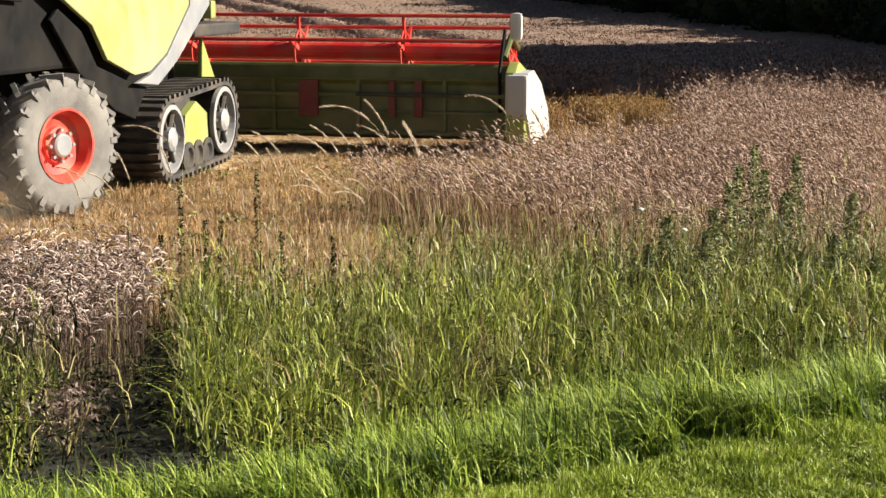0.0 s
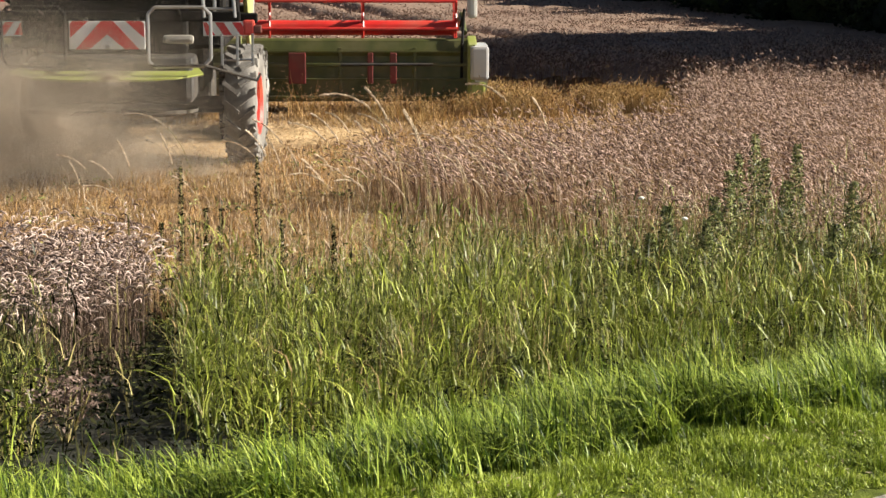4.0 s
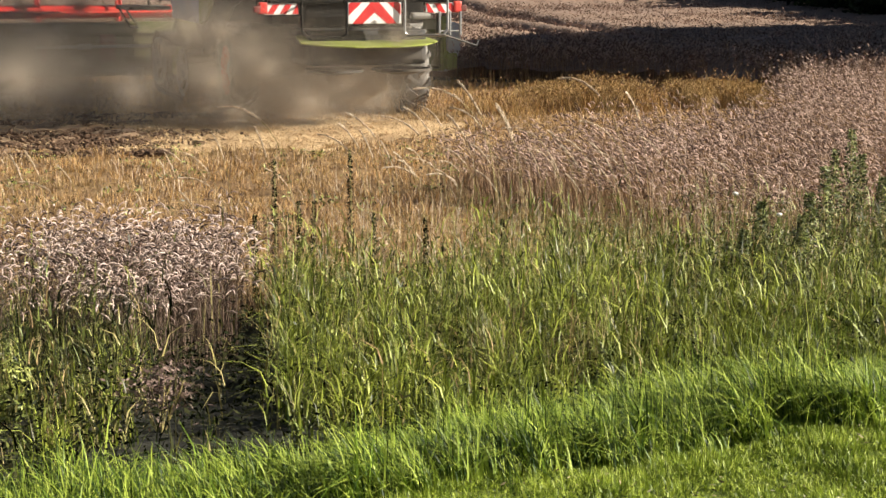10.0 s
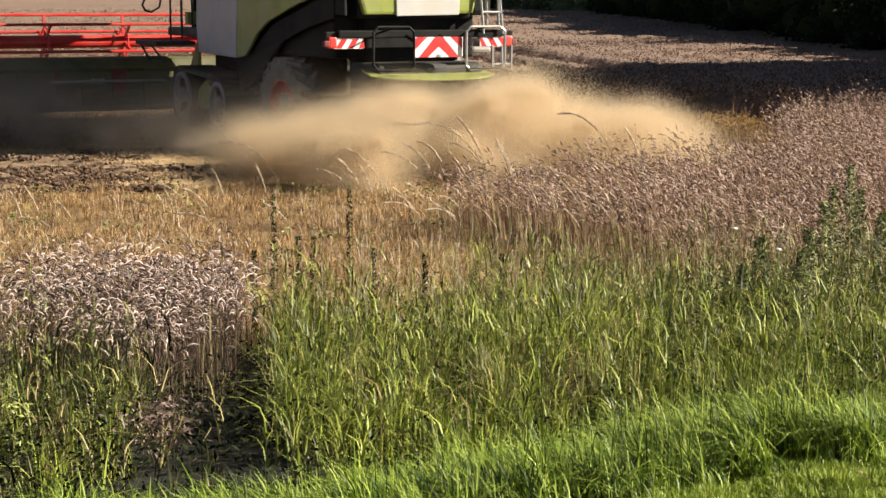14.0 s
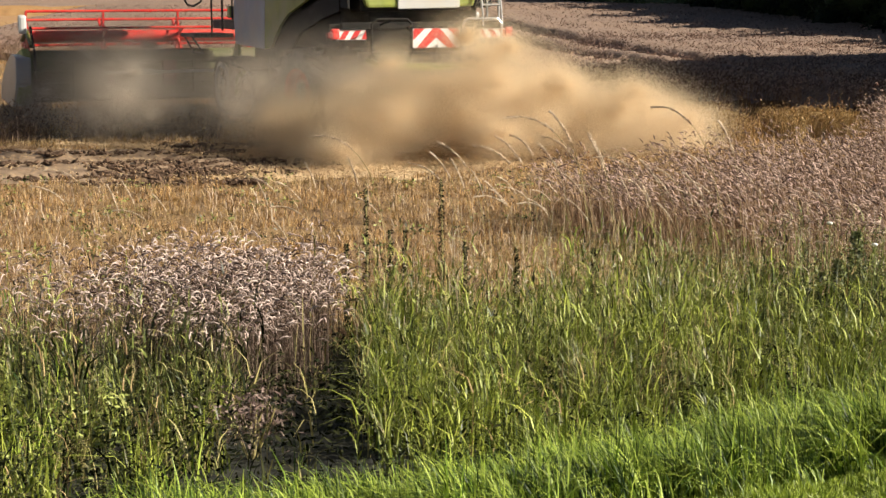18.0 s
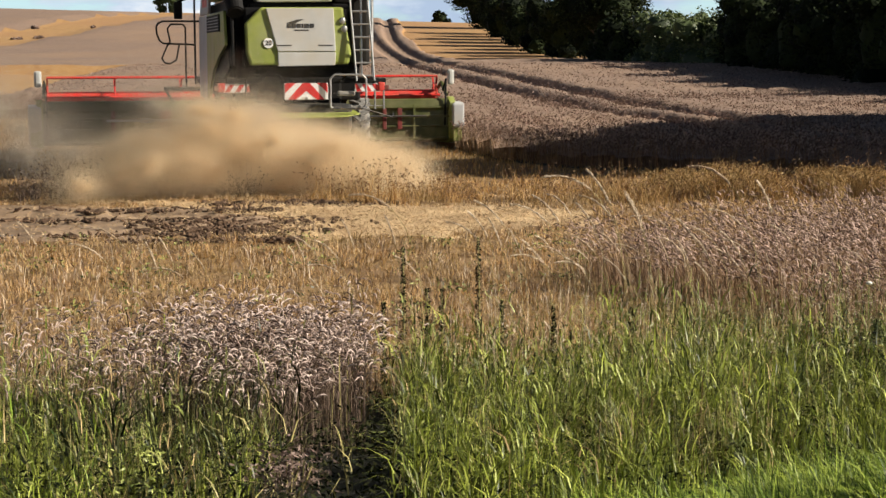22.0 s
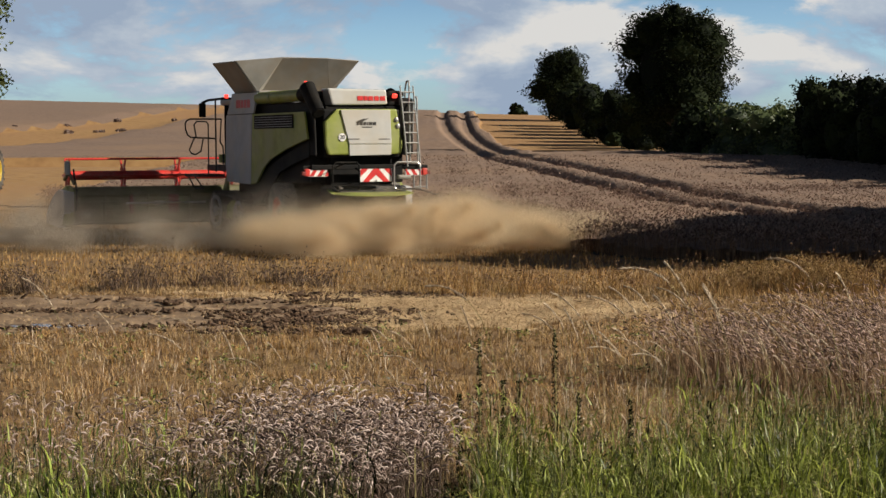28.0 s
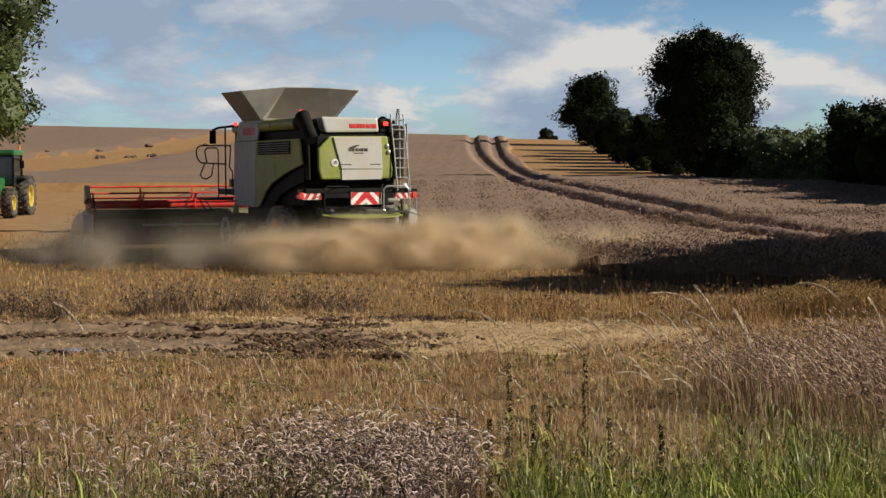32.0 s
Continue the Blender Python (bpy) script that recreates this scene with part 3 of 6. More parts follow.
def spots(n, xlo, xhi, ylo, yhi, rng, test):
    x, y = rng.uniform(xlo, xhi, n), rng.uniform(ylo, yhi, n)
    k = test(x, y)
    x, y = x[k], y[k]
    return np.stack([x, y, top_z(x, y)], 1)


def wheat(name, label, base, rng, height, ear=0.07, mats=None, lean=0.22, thick=0.005, earr=0.0055, yaw=None, rag=0.12, hook=0.0, least=0.72, plain=False):
    n = len(base)
    x, y = base[:, 0], base[:, 1]
    h = height * rng.uniform(least, 1.12, n) * (0.97 + rag * wobble(x, y, 1.9, 6) + 0.7 * rag * wobble(x, y, 5.1, 3) + 0.5 * rag * wobble(x, y, 11.0, 8))
    yw = rng.uniform(0, 2 * np.pi, n) if yaw is None else rng.normal(yaw, 0.9, n)
    v, q, tip, way = ribbons(base, h, np.abs(rng.normal(lean, 0.15, n)), np.full(n, thick), rng, 1 if plain else 2, yaw=yw)
    size = ear * rng.uniform(0.7, 1.2, n)
    if plain:
        way = np.stack([np.cos(yw) * rng.uniform(0.2, 1, n), np.sin(yw) * rng.uniform(0.2, 1, n), rng.uniform(-0.9, 0.9, n)], 1)
        way *= (size / np.linalg.norm(way, axis=1))[:, None]
        ev, eq = crossed(tip, way, earr * rng.uniform(0.9, 1.3, n))
    else:
        ev, eq = hooked(tip, yw, size, earr * rng.uniform(0.8, 1.25, n), np.clip(rng.normal(0.5 + 1.6 * hook, 0.6, n), 0.1, 2.9), rng)
    verts, quads, mi = join_arrays([(v, q, 0), (ev, eq, 1)])
    return tagged(raw(name, verts, quads, mats or [M_STEM, M_EAR], mi), label, "wheat", kind="stuff")


def build_crop():
    rng = np.random.default_rng(11)

    # the uncut block at the verge, its ears in waves with dark hollows between them
    def block(x, y):
        inside = in_poly(x + 0.25 * wobble(x, y, 2.2), y + 0.25 * wobble(x, y, 1.9, 3), BLOCK)
        thin = 0.5 + 0.5 * wobble(x, y, 4.3, 9) + 0.35 * wobble(x, y, 9.7, 2)
        return inside & (rng.random(len(x)) < np.clip(thin, 0.1, 1) * np.clip(1.3 - (y - 14) / 34, 0.7, 1)) & (np.abs(x / y - 0.2) < 0.27)
    b = spots(120000, 2.2, 13, 13.0, 32.5, rng, block)
    wheat("standing_wheat", "block of ripe pinkish-grey wheat standing beside the stubble", b, rng, 0.66, lean=0.3, earr=0.0072, ear=0.085, thick=0.006, hook=0.6, least=0.55, rag=0.3, yaw=2.6)
    # front of the main crop
    b = spots(150000, -15, 21, 31, 66, rng, lambda x, y: (y > field_front(x)) & (y < field_front(x) + 9) & (np.abs(x / y - 0.1) < 0.36) & (np.abs(x - tram_x(y, 0)) > 0.3) & (np.abs(x - tram_x(y, 1)) > 0.3))
    wheat("standing_wheat", "edge of the uncut main wheat crop", b, rng, 0.74, thick=0.012, earr=0.012, ear=0.11, plain=True)
    b = spots(60000, 2, 20, 40, 66, rng, lambda x, y: (y > field_front(x) + 8.5) & (np.abs(x - tram_x(y, 0)) > 0.5) & (np.abs(x - tram_x(y, 1)) > 0.5))
    wheat("standing_wheat", "ripe wheat ears above the main crop", b, rng, 0.68, thick=0.009, earr=0.012, ear=0.1, plain=True)
    b = spots(60000, -14, 26, 62, 106, rng, lambda x, y: (np.abs(x / y - 0.1) < 0.3) & (np.abs(x - tram_x(y, 0)) > 0.5) & (np.abs(x - tram_x(y, 1)) > 0.5) & ((x > -14) | (y > 108)))
    wheat("standing_wheat", "ripe wheat ears across the rising field", b, rng, 0.66, thick=0.012, earr=0.016, ear=0.13, plain=True)
    # patch left standing by the verge
    # dull stems, here and in the thin wheat, paint the shade below the ears
    b = spots(11500, -1.75, 0.35, 8.2, 13.4, rng, lambda x, y: (across(x, y) > 9.9 + 0.3 * wobble(x, y, 3)) & (across(x, y) < 12.1) & (x < 0.0 + 0.12 * wobble(x, y, 4)) & (x > -1.45 + 0.25 * wobble(x, y, 2.6, 1)))
    wheat("standing_wheat", "patch of uncut grey-pink wheat among the verge grasses", b, rng, 0.74, mats=[M_DULL, M_PALEEAR], lean=0.2, earr=0.006, ear=0.085, thick=0.004, rag=0.14, hook=0.95, least=0.66)
    b = spots(4200, -5.0, -1.3, 8.2, 14.6, rng, lambda x, y: (across(x, y) > 10.6) & (across(x, y) < 13.2) & (wobble(x, y, 2.1, 2) > np.where(x > -2.0, 0.1, -0.45)))
    wheat("standing_wheat", "thin uncut wheat mixed with verge grasses", b, rng, 0.68, mats=[M_DULL, M_PALEEAR], lean=0.25, earr=0.0052, ear=0.09, thick=0.004, hook=0.95, least=0.6)
    # missed strip across the stubble
    def strip(x, y):
        c = np.interp(x, [-9, -6, -3.4, -2.4, -1.2, 0.1, 2.0, 5.0, 7.0, 9.0, 10.4], [29.6, 29.3, 30.6, 30.3, 29.3, 28.6, 28.7, 28.4, 28.9, 29.7, 30.6])
        return (np.abs(y - c + 0.3 * wobble(x, y, 2.0)) < np.where(x < -1.0, 0.6, 0.85) * (0.75 + 0.45 * wobble(x, y, 1.1, 6))) & (wobble(x, y, 2.6, 1) > np.where(x < -1, 0.05, -0.2)) & ((x < -1.75) | (x > -0.95)) & (np.abs(x - 2.2) > 0.12) & (np.abs(x - 9.35) > 0.22)
    b = spots(36000, -9, 10, 27, 34, rng, lambda x, y: strip(x, y) & (x > -1) & (x < 10))
    wheat("missed_wheat_strip", "ragged strip of reddish-gold wheat missed by the header", b, rng, 0.5, mats=[M_GOLD, M_STEM], lean=0.4, thick=0.011, earr=0.009, rag=0.5, least=0.4, plain=True)
    b = spots(34000, -9, -1, 27, 34, rng, lambda x, y: strip(x, y))
    wheat("missed_wheat_strip", "ragged greyish wheat left standing behind the mud", b, rng, 0.56, mats=[M_DULL, M_DULL], lean=0.5, thick=0.01, earr=0.01, rag=0.45, least=0.4, plain=True)
    b = spots(30000, 4.4, 9.6, 27.4, 31.6, rng, lambda x, y: (np.abs(y - 29.6 - 0.12 * (x - 8)) < 1.0 + 0.3 * wobble(x, y, 2)) & (np.abs(x - 7.5 + 0.1 * wobble(x, y, 3)) > 0.32) & (x > 5.0 + 0.5 * wobble(x, y, 1.6)) & (x < 9.35 + 0.1 * wobble(x, y, 3)) & (wobble(x, y, 5.0, 3) > -0.6))
    wheat("standing_wheat", "islands of tan-gold wheat left between the cut lanes", b, rng, 0.4, mats=[M_TAN, M_TAN], lean=0.25, thick=0.009, earr=0.007, ear=0.08, plain=True, rag=0.2)
    # stubble in stools, sown in rows
    b = spots(125000, -12, 12, 12, 33, rng, lambda x, y: (across(x, y) > 11.1) & ~in_poly(x, y, BLOCK) & ~in_poly(x, y, MUD) & ~in_poly(x, y, PALE) & (np.abs(x / y - 0.07) < 0.36))
    keep = rng.random(len(b)) < np.clip(1.2 - (b[:, 1] - 14) / 26, 0.25, 1) * np.clip(0.6 + 0.5 * wobble(b[:, 0], b[:, 1], 4.0, 8) + 0.35 * wobble(b[:, 0], b[:, 1], 13.0, 3), 0.12, 1)
    b = b[keep]
    tall = (0.07 + 0.09 * rng.random(len(b))) * (0.9 + 0.4 * wobble(b[:, 0], b[:, 1], 2.1, 2))
    c, n = np.repeat(b, 5, 0), len(b) * 5
    c[:, :2] += rng.normal(0, 0.02, (n, 2))
    v, q, _, _ = ribbons(c, np.repeat(tall, 5) * rng.uniform(0.4, 1.15, n), np.abs(rng.normal(0.5, 0.55, n)), rng.uniform(0.005, 0.01, n) * np.clip(c[:, 1] / 17, 1, 1.7), rng, 1)
    tagged(raw("stubble", v, q, [M_GOLD, M_STEM, M_DULL, M_PALE], rng.choice([0, 0, 0, 0, 1, 2, 3, 3], len(q))), "short golden wheat stubble across the cut field", "stubble", kind="stuff")
    b = spots(1500, -6, 6, 13, 23, rng, lambda x, y: (across(x, y) > 12) & ~in_poly(x, y, BLOCK) & ~in_poly(x, y, MUD) & ~in_poly(x, y, PALE) & (wobble(x, y, 2.3, 5) > 0.35))
    c = np.repeat(b, 9, 0) + np.stack([rng.normal(0, 0.05, len(b) * 9), rng.normal(0, 0.05, len(b) * 9), rng.uniform(0.02, 0.13, len(b) * 9)], 1)
    v, q = leaves(c, rng.uniform(0.01, 0.022, len(c)), rng)
    tagged(raw("stubble_weeds", v, q, [M_WEED]), "small green weeds sprouting in the stubble", "weeds", kind="stuff")
    b = spots(44000, -18, 8, 29, 62, rng, lambda x, y: (y < field_front(x)) & (y > 30))
    n = len(b)
    v, q, _, _ = ribbons(b, rng.uniform(0.06, 0.14, n), np.abs(rng.normal(0.2, 0.2, n)), rng.uniform(0.015, 0.028, n), rng, 1)
    tagged(raw("stubble", v, q, [M_GOLD]), "freshly cut stubble where the harvester works", "stubble", kind="stuff")
    # dry stalks left standing here and there in the stubble
    b = spots(3000, -7, 9, 13.5, 22, rng, lambda x, y: (across(x, y) > 12) & ~in_poly(x, y, BLOCK) & ~in_poly(x, y, MUD) & (wobble(x, y, 1.6, 4) > -0.1))
    n = len(b)
    v, q, _, _ = ribbons(b, 0.14 + 0.26 * rng.random(n) ** 3, np.abs(rng.normal(0.4, 0.35, n)), rng.uniform(0.006, 0.011, n), rng, 3, droop=1.4)
    tagged(raw("dry_stalks", v, q, [M_HEAD, M_STEM], rng.choice([0, 1], len(q))), "thin pale dry stalks bending over the stubble", "stalks", kind="stuff")
    # loose straw
    b = spots(56000, -9, 5, 22, 29.5, rng, lambda x, y: in_poly(x, y, PALE) | (rng.random(len(x)) < 0.12))
    n = len(b)
    b[:, 2] += 0.02
    v, q, _, _ = ribbons(b, rng.uniform(0.015, 0.05, n), rng.uniform(1, 6, n), rng.uniform(0.01, 0.02, n), rng, 1, droop=0)
    tagged(raw("loose_straw", v, q, [M_PALE]), "pale straw trampled flat over the ground", "straw", kind="stuff")


build_crop()


def tufts(b, rng, per, size, lean, wlo, whi, droop, yaw=None, spread=0.03, segs=3, jitter=0.9):
    """Tufts of blades fanning out of each root in b; size is each tuft's height."""
    n = len(b) * per
    c = np.repeat(b, per, 0)
    c[:, :2] += rng.normal(0, spread, (n, 2))
    turn = rng.uniform(0, 2 * np.pi, n) if yaw is None else np.repeat(yaw, per) + rng.normal(0, jitter, n)
    v, q, _, _ = ribbons(c, np.repeat(size, per) * rng.uniform(0.5, 1.15, n), np.abs(rng.normal(lean, 0.35, n)), rng.uniform(wlo, whi, n), rng, segs, droop=droop, yaw=turn)
    return v, q


def build_grass():
    rng = np.random.default_rng(21)
    seen = lambda x, y: np.abs(x / y - 0.1) < 0.38
    # mown lawn
    b = spots(520000, -0.6, 4.6, 3.6, 7.0, rng, lambda x, y: (across(x, y) > 3.86 + 0.06 * wobble(x, y, 6, 2)) & (across(x, y) < 4.75) & seen(x, y) & (wobble(x, y, 7.0, 4) + 0.6 * wobble(x, y, 19.0, 1) + 0.5 * wobble(x, y, 31.0, 1) > -1.1))
    n = len(b)
    v, q, _, _ = ribbons(b, rng.uniform(0.014, 0.045, n) * (0.85 + 0.5 * wobble(b[:, 0], b[:, 1], 6, 1) + 0.3 * wobble(b[:, 0], b[:, 1], 17, 1)), np.abs(rng.normal(0.7, 0.6, n)), rng.uniform(0.003, 0.006, n), rng, 1)
    tagged(raw("lawn_grass", v, q, [M_LAWNBLADE]), "short mown bright green verge grass", "grass", kind="stuff")
    b = spots(2600, 0, 5.0, 3.6, 7.0, rng, lambda x, y: (across(x, y) > 3.8) & (across(x, y) < 4.6) & (wobble(x, y, 3, 2) > -0.1))
    v, q = leaves(b + (0, 0, 0.022), rng.uniform(0.003, 0.008, len(b)), rng, flat=0.0)
    tagged(raw("leaf_litter", v, q, [M_HEAD, M_DULL], rng.choice([0, 1], len(q))), "pale dry clippings lying on the mown grass", "litter", kind="stuff")
    # lush bank: fine blades in tufts that the wind has laid over
    b = spots(17000, -2.0, 5.0, 3.8, 7.6, rng, lambda x, y: seen(x, y) & (wobble(x, y, 6.5, 3) + 0.5 * wobble(x, y, 14, 2) > -0.6) & (across(x, y) > 4.6 + 0.05 * wobble(x, y, 5)) & (across(x, y) < np.interp(x, [-1, 0, 1, 4], [5.05, 5.2, 5.5, 6.0])))
    s = across(b[:, 0], b[:, 1])
    size = rng.uniform(0.14, 0.24, len(b)) * (0.86 + 0.3 * wobble(b[:, 0], b[:, 1], 3.2, 4) + 0.2 * wobble(b[:, 0], b[:, 1], 9.0, 2)) * (0.85 + 0.3 * smooth(4.6, 4.9, s)) * np.interp(b[:, 0], [-1, 0.3, 1.5], [0.8, 0.88, 1.1])
    turn = 2.7 + 0.9 * wobble(b[:, 0], b[:, 1], 2.7, 6) + rng.normal(0, 0.5, len(b))
    v, q = tufts(b, rng, 13, size, 0.7, 0.003, 0.007, 1.5, turn, 0.025)
    tagged(raw("bank_grass", v, q, [M_BANK]), "lush green grass leaning over the bank", "grass", kind="stuff")
    # a few long blades that lie over the edge of the lawn
    b = spots(420, -1.0, 4.6, 4.0, 7.0, rng, lambda x, y: seen(x, y) & (across(x, y) > 4.58) & (across(x, y) < 4.8) & (wobble(x, y, 4.0, 2) > -0.1))
    v, q = tufts(b, rng, 4, rng.uniform(0.14, 0.24, len(b)), 1.5, 0.005, 0.009, 1.9, np.full(len(b), -1.9), 0.03, 4)
    tagged(raw("bank_grass", v, q, [M_BANK]), "long bent blades over the lawn's edge", "grass", kind="stuff")

    # heavy tussocks hanging over the lawn
    b = np.array([(0.35, 4.98), (0.95, 5.2), (1.22, 5.32), (1.32, 5.37), (1.42, 5.4), (1.75, 5.48), (2.15, 5.58), (2.25, 5.62), (2.6, 5.74), (2.95, 5.86)])
    b = np.repeat(np.stack([b[:, 0], b[:, 1] + 0.06, top_z(b[:, 0], b[:, 1] + 0.06)], 1), 5, 0)
    b[:, :2] += rng.normal(0, 0.04, (len(b), 2))
    v, q = tufts(b, rng, 26, rng.uniform(0.22, 0.34, len(b)), 0.75, 0.004, 0.0085, 1.7, rng.normal(3.4, 0.5, len(b)), 0.03, 4)
    tagged(raw("bank_grass", v, q, [M_BANK]), "heavy dark green tussocks over the lawn's edge", "grass", kind="stuff")

    def patch(x, y):
        return (x < 0.2 + 0.15 * wobble(x, y, 3)) & (x > -0.62 + 0.2 * wobble(x, y, 2.3, 4)) & (across(x, y) > 6.2)

    # dense tufts of yellow-green grass in the ditch
    def ditch(lo, hi):
        return lambda x, y: seen(x, y) & (across(x, y) > lo) & (across(x, y) < hi) & ~patch(x, y)

    for count, lo, hi, per, hlo, hhi, lean, w0, w1, mat, zone, label in (
            (4600, 6.3, 9.6, 12, 0.34, 0.58, 0.42, 0.005, 0.012, M_REED, 5, "tall yellow-green broad-bladed grass in the ditch"),
            (2000, 6.0, 9.8, 11, 0.3, 0.52, 0.45, 0.006, 0.013, M_BANK, 11, "fresh green grass tufts in the ditch"),
            (4600, 8.8, 11.5, 11, 0.46, 0.68, 0.36, 0.005, 0.0105, M_REED, 8, "yellow-green grass below the field's edge"),
            (3600, 8.8, 11.6, 11, 0.42, 0.66, 0.4, 0.005, 0.0105, M_WEED, 3, "grey-green grass below the field's edge"),
            (2200, 7.4, 11.6, 7, 0.42, 0.66, 0.5, 0.004, 0.009, M_DRYGRASS, 9, "olive half-dry grass among the weeds")):
        b = spots(count * 3, -4.6, 6.4, 5.5, 16, rng, ditch(lo, hi))
        keep = rng.random(len(b)) < np.clip(0.2 + 0.6 * wobble(b[:, 0], b[:, 1], 1.6, zone) + 1.1 * wobble(b[:, 0], b[:, 1], 6.5, 4), 0.02, 1) * np.interp(b[:, 0], [-1.5, -1.2, -0.6, -0.4], [0.75, 0.3, 0.3, 1] if mat in (M_REED, M_BANK) else [0.8, 0.8, 0.8, 1]) * np.where((b[:, 0] > 3.5) & (across(b[:, 0], b[:, 1]) > 8.8), 0.25, 1)
        b = b[keep]
        size = rng.uniform(hlo, hhi, len(b)) * (0.9 + 0.24 * wobble(b[:, 0], b[:, 1], 1.7, 2) + 0.14 * wobble(b[:, 0], b[:, 1], 5.3, 1)) * np.where(b[:, 0] < -0.5, 0.9, 1)
        v, q = tufts(b, rng, per, size, lean, w0, w1, 1.2, None, 0.035)
        tagged(raw("tall_grass", v, q, [mat]), label, "grass", kind="stuff")

    # stems with leaves standing off at several heights
    def reeds(count, lo, hi, per, llo, lhi, lean, wlo, whi, test, mat, name, label, low=0.3):
        b = spots(count, -4.8, 6.5, 5, 16, rng, lambda x, y: seen(x, y) & test(x, y))
        s = across(b[:, 0], b[:, 1])
        h = rng.uniform(lo, hi, len(b)) * (0.85 + 0.3 * wobble(b[:, 0], b[:, 1], 1.7, 2) + 0.15 * wobble(b[:, 0], b[:, 1], 5.3, 1)) * (0.62 + 0.5 * smooth(5.6, 9.2, s))
        tilt, way = np.abs(rng.normal(0.12, 0.12, len(b))), rng.uniform(0, 2 * np.pi, len(b))
        sv, sq, _, _ = ribbons(b, h, tilt, np.full(len(b), 0.004), rng, 2, yaw=way)
        k = np.tile(np.linspace(low, 0.97, per), len(b)) + rng.uniform(-0.06, 0.06, len(b) * per)
        R = lambda a: np.repeat(a, per, 0)
        c = R(b) + np.stack([np.cos(R(way)) * R(tilt * h) * k ** 2, np.sin(R(way)) * R(tilt * h) * k ** 2, R(h) * k * 0.98], 1)
        n = len(c)
        ln = rng.uniform(llo, lhi, n) * (0.75 + 0.5 * R(h))
        v, q, _, _ = ribbons(c, ln, np.abs(rng.normal(lean, 0.4, n)), rng.uniform(wlo, whi, n), rng, 3, droop=1.5)
        verts, quads, mi = join_arrays([(sv, sq, 0), (v, q, 0)])
        tagged(raw(name, verts, quads, [mat]), label, "grass", kind="stuff")

    right = lambda lo, hi: (lambda x, y: (across(x, y) > lo) & (across(x, y) < hi) & ~patch(x, y))
    reeds(3800, 0.42, 0.7, 8, 0.13, 0.29, 1.15, 0.005, 0.011, lambda x, y: right(6.6, 11.2)(x, y) & (x > -0.4) & ((x < 3.6) | (across(x, y) < 8.8)), M_REED, "tall_grass", "leafy yellow-green grass stems in the ditch")
    reeds(3200, 0.5, 0.76, 7, 0.08, 0.18, 0.8, 0.006, 0.012, right(8.4, 11.6), M_WEED, "tall_grass", "grey-green leafy stems at the stubble edge", 0.2)
    reeds(2200, 0.5, 0.74, 6, 0.08, 0.18, 0.6, 0.003, 0.006, right(8.6, 11.9), M_DRYGRASS, "tall_grass", "olive half-dry stems at the stubble edge")
    reeds(520, 0.5, 0.85, 4, 0.08, 0.2, 0.5, 0.0025, 0.005, right(9.5, 13.8), M_HEAD, "tall_grass", "thin pale grass at the stubble edge", 0.5)
    reeds(420, 0.35, 0.75, 5, 0.14, 0.3, 0.9, 0.005, 0.011, lambda x, y: patch(x, y) & (across(x, y) < 10.6), M_DRYGRASS, "tall_grass", "sparse olive grass before the wheat patch", 0.1)
    reeds(800, 0.34, 0.62, 6, 0.16, 0.3, 0.9, 0.009, 0.016, lambda x, y: (x < -0.2) & (across(x, y) > 6.2) & (across(x, y) < 10.4), M_DARKWEED_SHADE, "tall_grass", "dark green blades before the wheat patch, shade put into their colour", 0.1)
    reeds(2300, 0.48, 0.7, 8, 0.1, 0.24, 1.1, 0.005, 0.01, lambda x, y: (x > 0.1) & (x < 2.0) & (across(x, y) > 9.6) & (across(x, y) < 11.6), M_REED, "tall_grass", "leafy yellow-green stems beside the wheat patch", 0.2)
    reeds(480, 0.35, 0.62, 7, 0.12, 0.26, 1.1, 0.004, 0.009, lambda x, y: (x < -0.5) & (across(x, y) > 6.2) & (across(x, y) < 11.0), M_DRYGRASS, "tall_grass", "olive grass stems below the wheat patch", 0.15)
    reeds(300, 0.35, 0.6, 7, 0.14, 0.28, 1.1, 0.005, 0.01, lambda x, y: (x < -0.55) & (across(x, y) > 6.2) & (across(x, y) < 10.4) & (wobble(x, y, 2.9, 4) > -0.2), M_REED, "tall_grass", "yellow-green grass stems below the wheat patch", 0.15)
    reeds(750, 0.35, 0.66, 5, 0.1, 0.24, 0.9, 0.004, 0.009, right(6.6, 11.6), M_TAN, "tall_grass", "dead straw-coloured blades among the grass", 0.15)
    reeds(1500, 0.45, 0.72, 7, 0.1, 0.22, 0.7, 0.006, 0.012, lambda x, y: (x < -1.25) & (across(x, y) > 8.0) & (across(x, y) < 11.6) & (wobble(x, y, 2.6, 5) > -0.45), M_BANK, "tall_grass", "green leafy grass beside the thin wheat", 0.15)
    # fine nodding panicles over the tall grass
    b = spots(2600, -4.6, 6.0, 8.5, 16, rng, lambda x, y: seen(x, y) & (across(x, y) > 9.2) & (across(x, y) < 11.6) & ~patch(x, y))
    b[:, 2] += rng.uniform(0.45, 0.7, len(b))
    c = np.repeat(b, 12, 0) + rng.normal(0, 1, (len(b) * 12, 3)) * (0.012, 0.012, 0.035)
    v, q = leaves(c, rng.uniform(0.004, 0.008, len(c)), rng, flat=0.8)
    tagged(raw("grass_panicles", v, q, [M_DRYGRASS, M_HEAD], rng.choice([0, 0, 1], len(q))), "fine half-dry seed panicles over the grass", "grass", kind="stuff")
